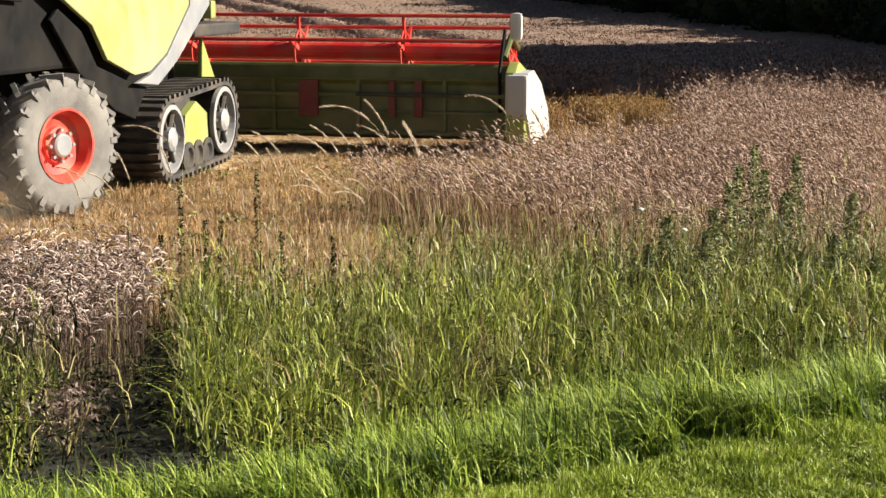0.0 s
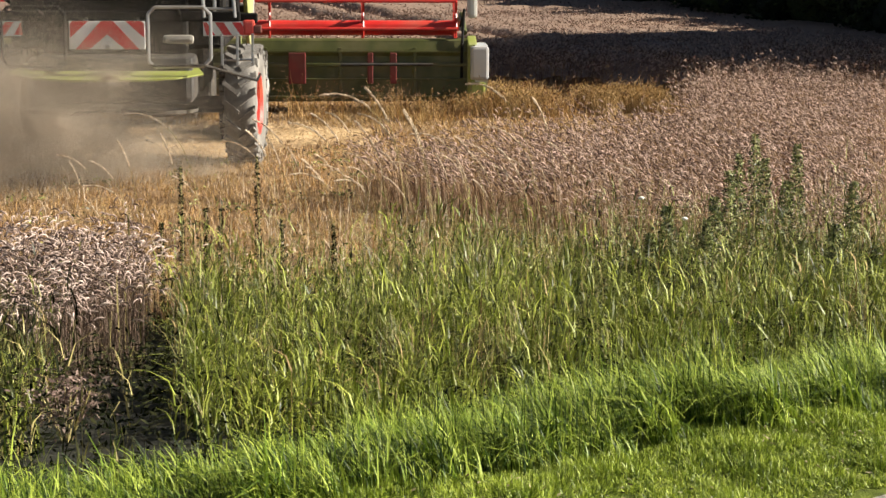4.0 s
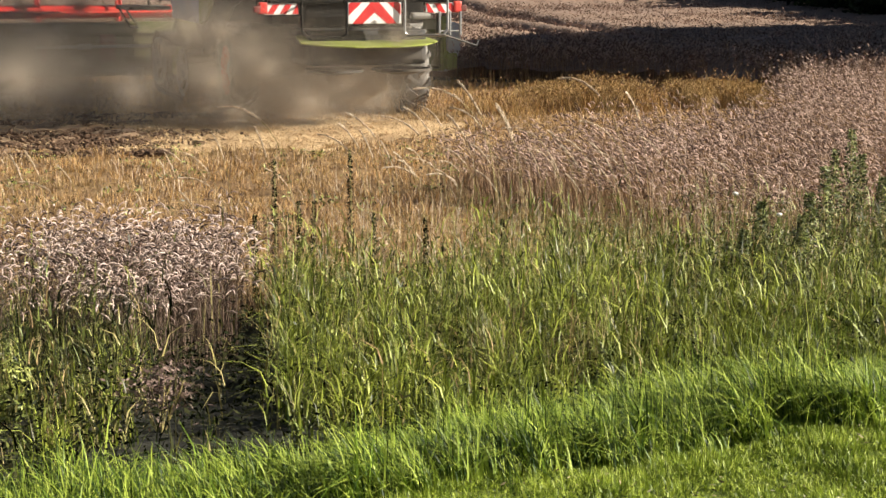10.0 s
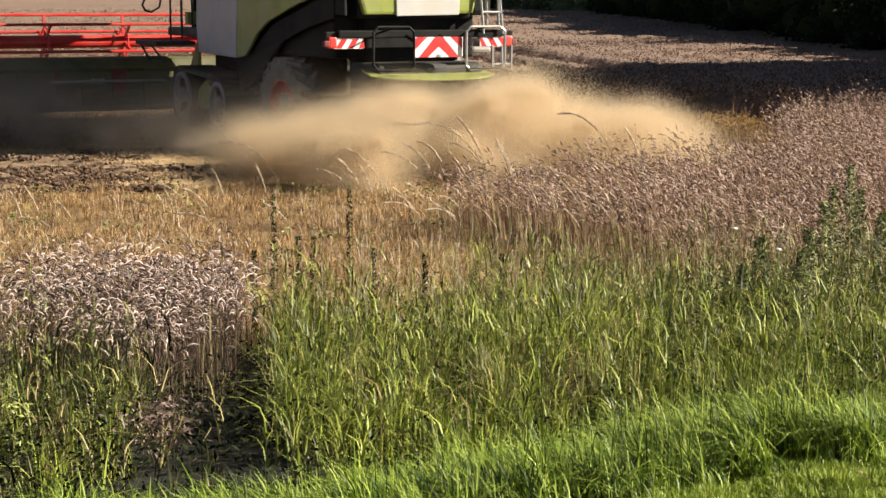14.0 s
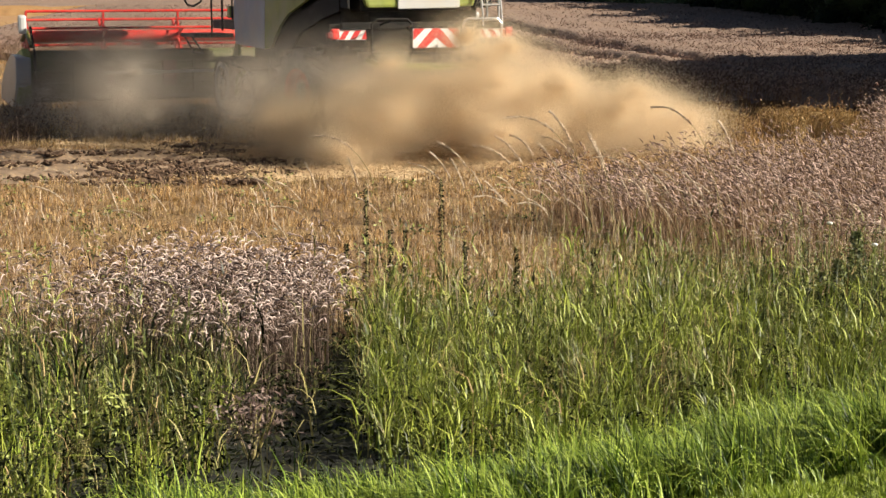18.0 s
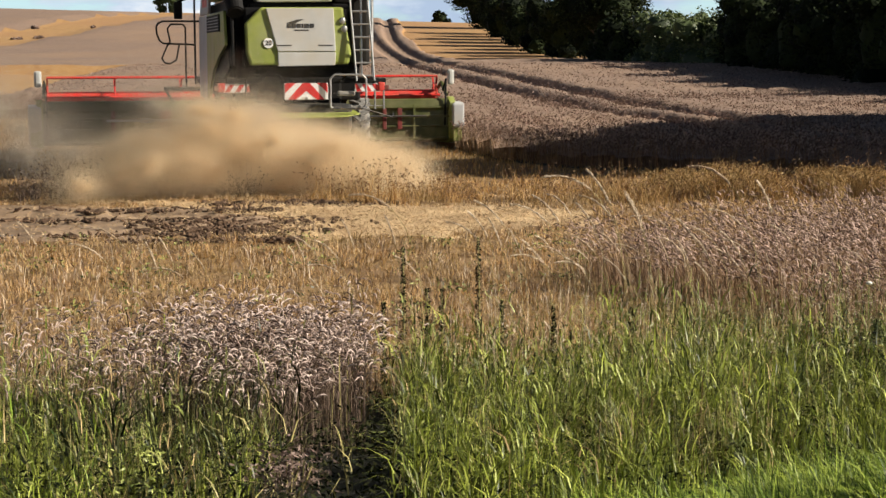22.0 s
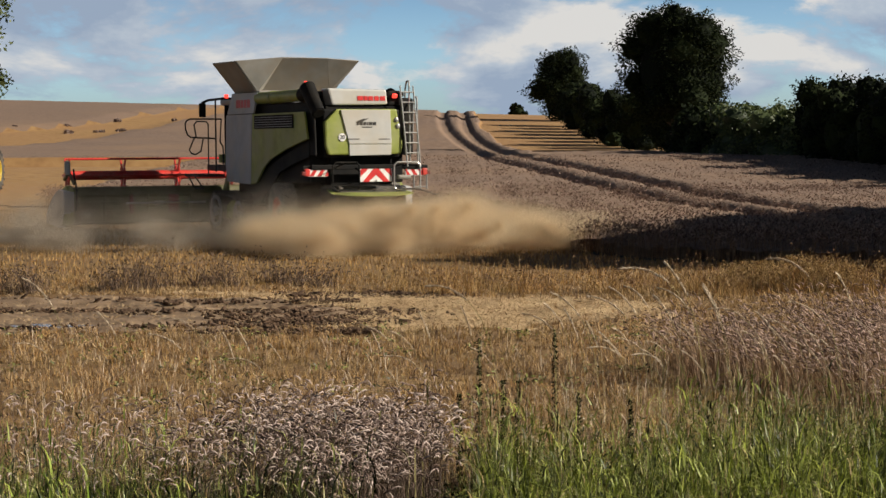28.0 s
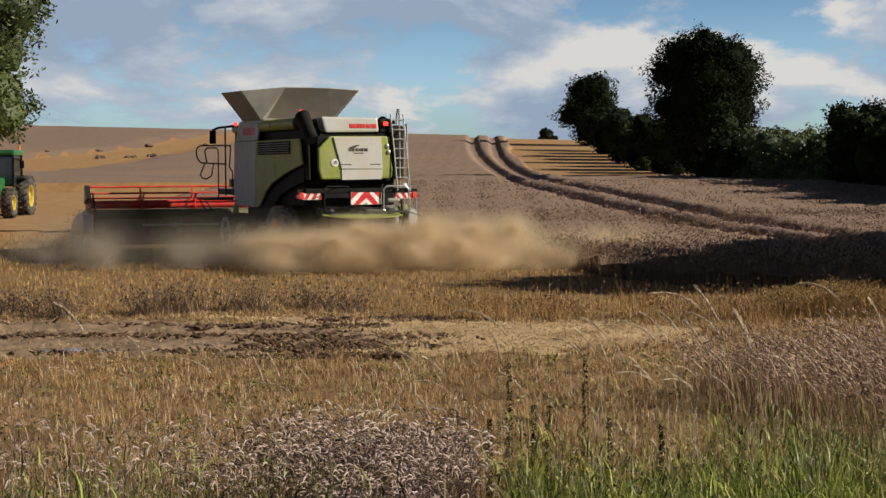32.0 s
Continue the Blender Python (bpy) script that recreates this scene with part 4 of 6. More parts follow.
    # broad-leaved weeds
    # the near-black ones low down are colour standing in for shade between stems
    for count, per, lo, hi, mat, size, test, label in (
            (1300, 20, 0.12, 0.36, M_DARKWEED_SHADE, 0.013, lambda x, y: (across(x, y) > 6.2) & (across(x, y) < 11.6) & ~patch(x, y), "leafy weeds tangled low in the ditch, near-black to stand for the shade there"),
            (1000, 24, 0.15, 0.45, M_DARKWEED_SHADE, 0.014, lambda x, y: patch(x, y) & (across(x, y) < 10.3), "weeds before the wheat patch, near-black to stand for the shaded gap"),
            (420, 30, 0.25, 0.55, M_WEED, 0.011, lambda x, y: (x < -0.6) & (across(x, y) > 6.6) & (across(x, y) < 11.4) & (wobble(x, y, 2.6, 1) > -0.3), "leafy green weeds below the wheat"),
            (520, 28, 0.15, 0.42, M_DARKWEED_SHADE, 0.014, lambda x, y: (x < -0.5) & (across(x, y) > 6.0) & (across(x, y) < 10.5), "dark leafy weeds below the thin wheat, shade put into their colour"),
            (330, 60, 0.4, 0.72, M_MUGWORT, 0.011, lambda x, y: (x > 3.2 + 0.4 * wobble(x, y, 3, 1)) & (x < 6.0) & (across(x, y) > 9.0) & (across(x, y) < 11.8), "bushy dark green weeds below the mugwort"),
            (420, 30, 0.3, 0.58, M_WEED, 0.013, lambda x, y: (x > 0.3) & (across(x, y) > 8.6) & (across(x, y) < 12.2) & (wobble(x, y, 1.9, 7) > 0.1), "small-leaved green weeds among the tall grass")):
        b = spots(count * 2, -4.6, 6.2, 5.5, 14, rng, lambda x, y: seen(x, y) & test(x, y))
        c = np.repeat(b, per, 0)
        hgt = np.repeat(rng.uniform(lo, hi, len(b)), per)
        c = c + np.stack([rng.normal(0, 0.07, len(c)), rng.normal(0, 0.07, len(c)), rng.random(len(c)) ** 0.7 * hgt], 1)
        v, q = leaves(c, size * rng.uniform(0.6, 1.3, len(c)), rng)
        tagged(raw("ditch_weeds", v, q, [mat]), label, "weeds", kind="stuff")


build_grass()


# ---- the combine harvester ----
# its own space: x to its right, y forward, z up; the origin on the ground under the rear axle
def striped(name, x0, x1, z0, z1, y, stripes, parent, label):
    """A white board with red slanting stripes laid on it; stripes are outlines in x, z."""
    bm = box(bmesh.new(), (x0, y, z0), (x1, y + 0.03, z1), 0.006)
    board = part(name, bm, M_SIGNWHITE, parent, label)
    for s in stripes:
        bm = bmesh.new()
        vs = [bm.verts.new((a, y - 0.004, b)) for a, b in s]
        f = bm.faces.new(vs)
        r = bmesh.ops.extrude_face_region(bm, geom=[f])
        bmesh.ops.translate(bm, verts=[g for g in r["geom"] if isinstance(g, bmesh.types.BMVert)], vec=(0, 0.003, 0))
        bmesh.ops.recalc_face_normals(bm, faces=bm.faces[:])
        part("stripe", bm, M_SIGNRED, board)
    return board


def build_wheel(name, parent, radius, width, side, rim_mat, tyre_mat, lug=0.045, lugs=20, rim_r=0.53):
    """A tractor wheel about its own axle (x); side 1 has its outer face to +x."""
    w, r = width / 2, radius - lug
    bm = bmesh.new()
    lathe(bm, [(r * rim_r, -w * 0.8), (r * 0.66, -w * 0.98), (r * 0.86, -w), (r * 0.97, -w * 0.86), (r, -w * 0.4), (r, w * 0.4),
               (r * 0.97, w * 0.86), (r * 0.86, w), (r * 0.66, w * 0.98), (r * rim_r, w * 0.8)], 44)
    tyre = part(name, bm, tyre_mat, parent, "dusty grey tractor tyre with deep lugs" if parent else "", smooth=True)
    first = None
    for i in range(lugs):
        for s in (-1, 1):
            bm = bmesh.new()
            a = 2 * math.pi * (i + (0.5 if s > 0 else 0)) / lugs
            m = Matrix.Rotation(a, 4, "X") @ Matrix.Translation((s * w * 0.5, 0, r + lug * 0.35)) @ Matrix.Rotation(s * radians(38), 4, "Z")
            box(bm, (-w * 0.62, -0.028, -lug * 0.7), (w * 0.62, 0.028, lug * 0.65), 0.0, m)
            m = Matrix.Rotation(a + s * 0.0 - 0.14, 4, "X") @ Matrix.Translation((s * w * 0.97, 0, r * 0.93))
            box(bm, (-0.012, -0.035, -0.045), (0.012, 0.035, 0.05), 0.0, m)
            part("tread_lug", bm, tyre_mat, tyre)
    q = r * rim_r
    bm = bmesh.new()
    x = side * w
    lathe(bm, [(q * 1.0, x * 0.82), (q * 1.04, x * 0.9), (q * 0.97, x * 0.9), (q * 0.9, x * 0.72), (q * 0.82, x * 0.2), (q * 0.55, x * 0.12), (q * 0.5, x * 0.3),
               (q * 0.36, x * 0.34), (0.001, x * 0.34)], 40)
    part("rim", bm, rim_mat, tyre, smooth=False)
    bm = lathe(bmesh.new(), [(q * 0.34, x * 0.3), (q * 0.33, x * 0.62), (q * 0.27, x * 0.7), (0.001, x * 0.71)], 24)
    part("hub", bm, M_GREY if rim_mat is M_RIM else M_YELLOW, tyre)
    for i in range(8):
        a = 2 * math.pi * i / 8
        c = Vector((x * 0.34, math.cos(a) * q * 0.43, math.sin(a) * q * 0.43))
        part("wheel_nut", rod(bmesh.new(), c, c + Vector((side * 0.05, 0, 0)), 0.022, 6), M_STEEL, tyre)
    return tyre


def build_track(parent, s):
    """A rubber crawler track unit; s is 1 for the right side."""
    x0, x1 = (1.02, 1.68) if s > 0 else (-1.68, -1.02)
    xo = 1.66 * s
    ya, yb = 3.0, 4.95
    za, zb, ra, rb = 0.57, 0.66, 0.5, 0.52
    # belt outline: round the rear idler, over the top, round the front drive wheel, along the ground
    pts = []
    for i in range(13):
        a = radians(-90 - i * 14.2)
        pts.append((ya + ra * math.cos(a), za + ra * math.sin(a)))
    for i in range(13):
        a = radians(92 - i * 15.0)
        pts.append((yb + rb * math.cos(a), zb + rb * math.sin(a)))
    loop = []
    for i, p in enumerate(pts):
        q = pts[(i + 1) % len(pts)]
        n = max(1, int(math.hypot(q[0] - p[0], q[1] - p[1]) / 0.16))
        for k in range(n):
            loop.append((p[0] + (q[0] - p[0]) * k / n, p[1] + (q[1] - p[1]) * k / n))
    bm = bmesh.new()
    rings = []
    n = len(loop)
    for i, (y, z) in enumerate(loop):
        py, pz = loop[i - 1]
        ny_, nz_ = loop[(i + 1) % n]
        ty, tz = ny_ - py, nz_ - pz
        ln = math.hypot(ty, tz) or 1
        oy, oz = -tz / ln * 0.05, ty / ln * 0.05
        rings.append([bm.verts.new(c) for c in ((x0, y, z), (x1, y, z), (x1, y - oy, z - oz), (x0, y - oy, z - oz))])
    for i in range(n):
        a, b = rings[i], rings[(i + 1) % n]
        for k in range(4):
            bm.faces.new((a[k], a[(k + 1) % 4], b[(k + 1) % 4], b[k]))
    bmesh.ops.recalc_face_normals(bm, faces=bm.faces[:])
    belt = part("track_belt", bm, M_RUBBER, parent, "black rubber crawler belt")
    bm = bmesh.new()
    for i, (y, z) in enumerate(loop):
        q = loop[(i + 1) % n]
        a = math.atan2(q[1] - z, q[0] - y)
        m = Matrix.Translation(((x0 + x1) / 2, y, z)) @ Matrix.Rotation(a, 4, "X")
        box(bm, (-0.33, -0.035, 0.0), (0.33, 0.035, 0.055), 0, m)
    part("track_tread", bm, M_RUBBER, belt)
    for y, z, r in ((ya, za, ra - 0.07), (yb, zb, rb - 0.07)):
        bm = lathe(bmesh.new(), [(r, 0.0), (r * 1.0, 0.06 * s), (r * 0.86, 0.07 * s), (r * 0.8, -0.02 * s), (r * 0.74, -0.02 * s)], 32, Matrix.Translation((xo - 0.05 * s, y, z)))
        wheel = part("track_wheel", bm, M_GREY, parent, "dusty grey spoked track wheel")
        bm = bmesh.new()
        for k in range(6):
            a = 2 * math.pi * k / 6
            rod(bm, (xo - 0.06 * s, y, z), (xo - 0.06 * s, y + math.cos(a) * r * 0.84, z + math.sin(a) * r * 0.84), 0.035, 6)
        lathe_hub = Matrix.Translation((xo - 0.02 * s, y, z))
        part("spoke_wheel", bm, M_DARKSTEEL, wheel)
        part("hub", lathe(bmesh.new(), [(0.15, -0.06 * s), (0.15, 0.03 * s), (0.1, 0.06 * s), (0.001, 0.07 * s)], 16, lathe_hub), M_GREY, wheel)
    for y in (3.62, 3.98, 4.34):
        bm = lathe(bmesh.new(), [(0.19, -0.05 * s), (0.2, 0.03 * s), (0.13, 0.04 * s), (0.1, 0.0), (0.001, 0.0)], 20, Matrix.Translation((xo - 0.04 * s, y, 0.28)))
        part("roller", bm, M_DARKSTEEL, parent)
    bm = bmesh.new()
    slab(bm, [(3.5, 0.42), (4.4, 0.4), (4.35, 0.8), (3.95, 0.98), (3.55, 0.82)], 0.1, Matrix(((0, 0, 1, xo - 0.13 * s), (1, 0, 0, 0), (0, 1, 0, 0), (0, 0, 0, 1))))
    part("track_frame", bm, M_GREEN, parent, "green track bogie cover")


def side_slab(outline, x, thick, mat, name, parent, label="", bevel=0.015):
    """A panel in the machine's y-z plane."""
    bm = bmesh.new()
    slab(bm, outline, thick, None, bevel)
    bmesh.ops.transform(bm, matrix=Matrix(((0, 0, 1, x), (1, 0, 0, 0), (0, 1, 0, 0), (0, 0, 0, 1))), verts=bm.verts[:])
    bmesh.ops.recalc_face_normals(bm, faces=bm.faces[:])
    return part(name, bm, mat, parent, label)


def back_slab(outline, y, thick, mat, name, parent, label="", bevel=0.015):
    """A panel in the machine's x-z plane, its face towards the rear at y."""
    bm = bmesh.new()
    slab(bm, outline, thick, None, bevel)
    bmesh.ops.transform(bm, matrix=Matrix(((1, 0, 0, 0), (0, 0, 1, y), (0, 1, 0, 0), (0, 0, 0, 1))), verts=bm.verts[:])
    bmesh.ops.recalc_face_normals(bm, faces=bm.faces[:])
    return part(name, bm, mat, parent, label)


def build_combine():
    root = new("combine_harvester")
    tagged(root, "dusty green and white combine harvester with crawler tracks and red reel", "combine harvester")
    P = lambda name, bm, mat, label="", parent=root: part(name, bm, mat, parent, label)
    # inner hull
    bm = bmesh.new()
    box(bm, (-1.28, -1.35, 1.55), (1.28, 4.3, 3.6), 0.05)
    box(bm, (-1.12, -1.85, 2.2), (0.95, -1.2, 3.4), 0.04)
    box(bm, (-0.8, 2.6, 0.75), (0.8, 5.4, 1.6), 0.05)
    P("chassis", bm, M_BLACK, "black inner hull and straw walker housing")
    # side panels
    for s in (-1, 1):
        x = 1.5 * s - (0.06 if s > 0 else 0.0)
        if s > 0:
            green = [(-0.35, 3.36), (-0.3, 2.6), (0.4, 2.28), (1.05, 2.02), (1.45, 1.62), (2.25, 1.4), (2.75, 1.42), (3.3, 1.62), (4.12, 2.2), (4.28, 3.36)]
            grey = [(2.3, 1.3), (3.0, 1.24), (3.65, 1.5), (4.9, 2.2), (4.9, 3.36), (4.31, 3.36), (4.16, 2.19), (3.32, 1.59), (2.76, 1.38)]
        else:
            green = [(-1.5, 3.34), (-1.72, 2.66), (-0.35, 2.43), (0.97, 2.12), (1.45, 1.9), (2.0, 1.5), (2.42, 1.45), (2.28, 3.34)]
            grey = [(2.45, 1.45), (4.4, 1.5), (4.5, 2.0), (4.42, 3.34), (2.31, 3.34)]
        panel = side_slab(green, x, 0.06, M_DUSTGREEN if s > 0 else M_GREEN, "side_panel", root, "lime-green side panel, dusty")
        # left panel in the lighter copy: sky light on that side is put into colour
        side_slab(grey, x, 0.06, M_GREY if s > 0 else M_LIGHTGREY_LIFT, "front_side_panel", root, "grey front side panel under dust")
        arch = [(0.9, 1.5), (1.9, 1.0), (2.5, 0.85), (2.9, 1.22), (2.25, 1.34), (1.4, 1.55), (1.0, 1.96), (0.4, 2.22), (0.2, 2.1)]
        if s < 0:
            arch = [(1.9, 1.0), (2.5, 0.85), (2.7, 1.42), (2.1, 1.44), (1.42, 1.86), (0.95, 2.07), (-0.4, 2.38), (-1.6, 2.6), (-1.6, 2.2), (-0.6, 2.05), (0.5, 1.8)]
        side_slab(arch, x - 0.1 * s, 0.05, M_BLACK, "wheel_arch", root, "black moulded wheel arch")
        back = [(-1.35, 2.35), (-0.4, 2.3), (-0.4, 3.3), (-1.3, 3.36)] if s > 0 else [(-1.95, 2.25), (-0.6, 2.3), (-0.6, 3.4), (-1.85, 3.42)]
        side_slab(back, x - 0.12 * s, 0.05, M_BLACK, "rear_side_panel", root)
        side_slab([(5.2, 1.1), (5.75, 1.15), (5.25, 1.75)], 1.2 * s, 0.06, M_GREEN, "track_guard", root, "green guard behind the track")
        xs = 1.51 * s if s > 0 else -1.515
        for k in range(5):
            z = 2.96 + k * 0.062
            y0, y1 = (0.35, 2.3) if s > 0 else (-0.8, 2.05)
            bm = box(bmesh.new(), (xs - 0.018, y0 + 0.05, z + 0.02), (xs + 0.018, y1 - 0.05, z + 0.034), 0.004)
            part("vent_slat", bm, M_GREY, panel)
        part("vent_opening", box(bmesh.new(), (xs - 0.012, y0, 2.94), (xs + 0.012, y1, 3.29), 0.004), M_BLACK, panel, "black ventilation opening")
        side_slab([(2.95, 3.4), (4.35, 3.4), (4.3, 3.86), (2.95, 3.88)] if s > 0 else [(2.25, 3.36), (4.4, 3.36), (3.95, 3.93), (1.95, 3.9)], 1.42 * s - (0.05 if s > 0 else 0.06), 0.06, M_LIGHTGREY_LIFT, "name_panel", root, "light grey name panel")
        xl = 1.43 * s if s > 0 else -1.482
        for k, (a, b) in enumerate(((3.15, 3.38), (3.44, 3.62), (3.68, 3.86), (3.92, 4.08), (4.12, 4.25))):
            if s < 0:
                a, b = a - 0.66, b - 0.66
            part("lettering_bar", box(bmesh.new(), (xl - 0.008, a, 3.52), (xl + 0.008, b, 3.74), 0.0), M_SIGNRED, root)
    # roof deck
    bm = bmesh.new()
    box(bm, (-1.3, -1.4, 3.74), (1.3, 4.35, 3.86), 0.03)
    P("engine_deck", bm, M_DARKSTEEL, "dark engine deck")
    # rear hood
    hood = back_slab([(-1.02, 2.26), (0.95, 2.28), (1.0, 2.5), (0.84, 3.41), (-0.8, 3.4), (-1.12, 3.08), (-1.1, 2.5)], -1.95, 0.6, M_GREEN, "rear_hood", root, "lime-green rear hood", 0.05)
    back_slab([(-0.47, 2.24), (0.67, 2.26), (0.68, 2.52), (-0.48, 2.52)], -1.975, 0.03, M_WHITE, "hood_sill", hood, "grey sill of the hood")
    white = back_slab([(-0.48, 2.535), (0.68, 2.535), (0.64, 3.385), (-0.71, 3.38)], -1.985, 0.04, M_WHITE, "hood_panel", root, "white hinged rear panel")
    back_slab([(-0.86, 3.5), (0.66, 3.52), (0.62, 3.9), (-0.98, 3.92)], -1.8, 0.5, M_WHITE, "engine_cover", root, "white upper engine cover", 0.05)
    back_slab([(-1.0, 3.34), (1.0, 3.34), (0.96, 3.48), (-1.0, 3.48)], -1.72, 0.4, M_BLACK, "hood_gap", root)
    # plain bars where names stand
    for a, b in ((-0.18, -0.02), (0.0, 0.1), (0.12, 0.25), (0.28, 0.41), (0.44, 0.58)):
        part("lettering_bar", box(bmesh.new(), (a, -1.812, 3.62), (b, -1.80, 3.73), 0.003), M_SIGNRED, root)
    for a, b in ((-0.28, -0.22), (-0.2, -0.12), (-0.1, -0.02), (0.0, 0.03), (0.05, 0.14), (0.16, 0.25)):
        part("lettering_bar", box(bmesh.new(), (a, -1.993, 3.0), (b, -1.98, 3.08), 0.003), M_DARKSTEEL, white)
    bm = bmesh.new()
    slab(bm, [(-0.28, 3.1), (-0.1, 3.16), (0.06, 3.17), (-0.06, 3.12), (-0.16, 3.06)], 0.012, Matrix(((1, 0, 0, 0), (0, 0, 1, -1.995), (0, 1, 0, 0), (0, 0, 0, 1))))
    part("emblem", bm, M_DARKSTEEL, white)
    part("small_lettering", box(bmesh.new(), (-0.14, -1.992, 2.94), (0.14, -1.98, 2.965), 0), M_DARKSTEEL, white)
    for a in (-0.5, 0.32):
        part("small_lettering", box(bmesh.new(), (a, -1.992, 2.645), (a + 0.3, -1.98, 2.665), 0), M_DARKSTEEL, white)
    bm = lathe(bmesh.new(), [(0.1, 0), (0.1, 0.012), (0.001, 0.012)], 24, Matrix.Translation((-0.66, -1.955, 2.7)) @ Matrix.Rotation(radians(-90), 4, "Z"))
    disc = part("speed_sign", bm, M_SIGNWHITE, root, "round white 20 speed sign")
    c = bpy.data.curves.new("speed_number", "FONT")
    c.body, c.size, c.extrude, c.align_x, c.align_y = "20", 0.13, 0.002, "CENTER", "CENTER"
    c.materials.append(M_BLACK)
    num = new("speed_number", c)
    num.parent, num.matrix_basis = disc, pose(-0.66, -1.972, 2.7, 90, 0, 0)
    for x, z in ((0.82, 3.14), (0.86, 2.98)):
        bm = bmesh.new()
        bmesh.ops.create_uvsphere(bm, u_segments=14, v_segments=8, radius=0.06, matrix=Matrix.Translation((x, -1.96, z)) @ Matrix.Diagonal((1, 0.5, 1.15, 1)))
        P("work_light", bm, M_STEEL, "round rear work light")
    P("tail_lamp", box(bmesh.new(), (0.8, -1.84, 3.69), (0.91, -1.72, 3.8), 0.03), M_LAMP, "glowing red tail lamp")
    P("tail_lamp_housing", box(bmesh.new(), (0.7, -1.72, 3.5), (1.05, -1.3, 3.88), 0.05), M_BLACK)
    bm = bmesh.new()
    bmesh.ops.create_uvsphere(bm, u_segments=18, v_segments=12, radius=0.24, matrix=Matrix.Translation((0.98, -1.25, 3.72)) @ Matrix.Diagonal((0.7, 1, 1, 1)))
    P("air_intake", bm, M_BLACK)
    # unloading tube
    bm = bmesh.new()
    rod(bm, (-1.36, 2.1, 3.76), (-1.36, -1.25, 3.76), 0.155, 20)
    rod(bm, (-1.36, 1.1, 3.76), (-1.36, 0.95, 3.76), 0.17, 20)
    P("unloading_tube", bm, M_GREEN, "long green unloading tube folded along the side")
    bm = bmesh.new()
    rod(bm, (-1.36, -1.1, 3.76), (-1.34, -1.5, 3.8), 0.19, 20)
    rod(bm, (-1.36, -1.38, 3.96), (-1.3, -1.98, 3.3), 0.2, 20, 0.17)
    P("tube_spout", bm, M_BLACK, "black rubber spout of the unloading tube")
    P("spout_hole", rod(bmesh.new(), (-1.3, -1.975, 3.305), (-1.297, -2.0, 3.28), 0.14, 18), M_BLACK)
    P("beacon", rod(bmesh.new(), (-1.36, -1.3, 3.95), (-1.36, -1.3, 4.1), 0.055, 10, 0.04), M_LAMP, "red beacon on the spout")
    # grain tank flaps
    def flap(name, quad, label=""):
        bm = bmesh.new()
        vs = [bm.verts.new(p) for p in quad]
        f = bm.faces.new(vs)
        bm.normal_update()
        n = f.normal.copy()
        r = bmesh.ops.extrude_face_region(bm, geom=[f])
        bmesh.ops.translate(bm, verts=[g for g in r["geom"] if isinstance(g, bmesh.types.BMVert)], vec=n * 0.03)
        bmesh.ops.recalc_face_normals(bm, faces=bm.faces[:])
        return part(name, bm, M_TANK, root, label)
    top = {"lf": (-1.85, 4.45, 4.79), "lr": (-1.85, 2.55, 4.77), "rl": (-0.62, 2.25, 4.88), "rr": (0.66, 2.25, 4.88), "sr": (1.62, 2.32, 4.83), "sf": (1.62, 4.45, 4.83),
           "fl": (-0.62, 4.75, 4.86), "fr": (0.66, 4.75, 4.86)}
    low = {"lf": (-1.3, 4.1, 3.95), "lr": (-1.3, 2.4, 3.95), "rl": (-0.98, 2.9, 4.02), "rr": (0.98, 2.9, 4.02), "sr": (1.14, 3.1, 3.98), "sf": (1.14, 4.0, 3.95),
           "fl": (-1.0, 4.2, 3.95), "fr": (0.9, 4.2, 3.95)}
    rear = flap("tank_flap", [low["rl"], low["rr"], top["rr"], top["rl"]], "pale grey steel rear flap of the open grain tank")
    flap("tank_flap", [low["lf"], low["lr"], top["lr"], top["lf"]], "dusty tan side flap of the open grain tank")
    flap("tank_flap", [low["sr"], low["sf"], top["sf"], top["sr"]], "grey steel side flap of the open grain tank")
    flap("tank_flap", [low["fr"], low["fl"], top["fl"], top["fr"]], "grey steel front flap of the open grain tank")
    flap("tank_corner", [low["lr"], low["rl"], top["rl"], top["lr"]], "folded corner sheet of the grain tank")
    flap("tank_corner", [low["rr"], low["sr"], top["sr"], top["rr"]], "folded corner sheet of the grain tank")
    flap("tank_corner", [low["fl"], low["lf"], top["lf"], top["fl"]])
    flap("tank_corner", [low["sf"], low["fr"], top["fr"], top["sf"]])
    P("tank_rim", box(bmesh.new(), (-1.28, 2.3, 3.84), (1.12, 4.2, 3.97), 0.03), M_TANK, "low steel rim under the tank flaps")
    part("sight_hole", rod(bmesh.new(), (-0.02, 2.355, 4.72), (-0.02, 2.372, 4.72), 0.028, 12), M_BLACK, rear)
    # ladder
    for x in (0.94, 1.3):
        P("ladder_rail", pipe(bmesh.new(), [(x + 0.14, -2.06, 1.95), (x + 0.08, -2.0, 2.9), (x, -1.92, 4.0)], 0.02), M_STEEL, "steel ladder rail")
    for k in range(8):
        z, x = 2.05 + k * 0.255, 1.075 - k * 0.0175
        P("ladder_rung", rod(bmesh.new(), (x, -2.05 + k * 0.016, z), (x + 0.37, -2.05 + k * 0.016, z), 0.018), M_STEEL)
    for x, top in ((1.2, 4.12), (1.42, 3.72)):
        P("grab_rail", pipe(bmesh.new(), [(x, -1.95, 2.0), (x, -1.9, top - 0.15), (x + 0.03, -1.82, top), (x + 0.07, -1.6, top), (x + 0.1, -1.45, top - 0.2), (x + 0.1, -1.42, 2.6)], 0.022), M_STEEL)
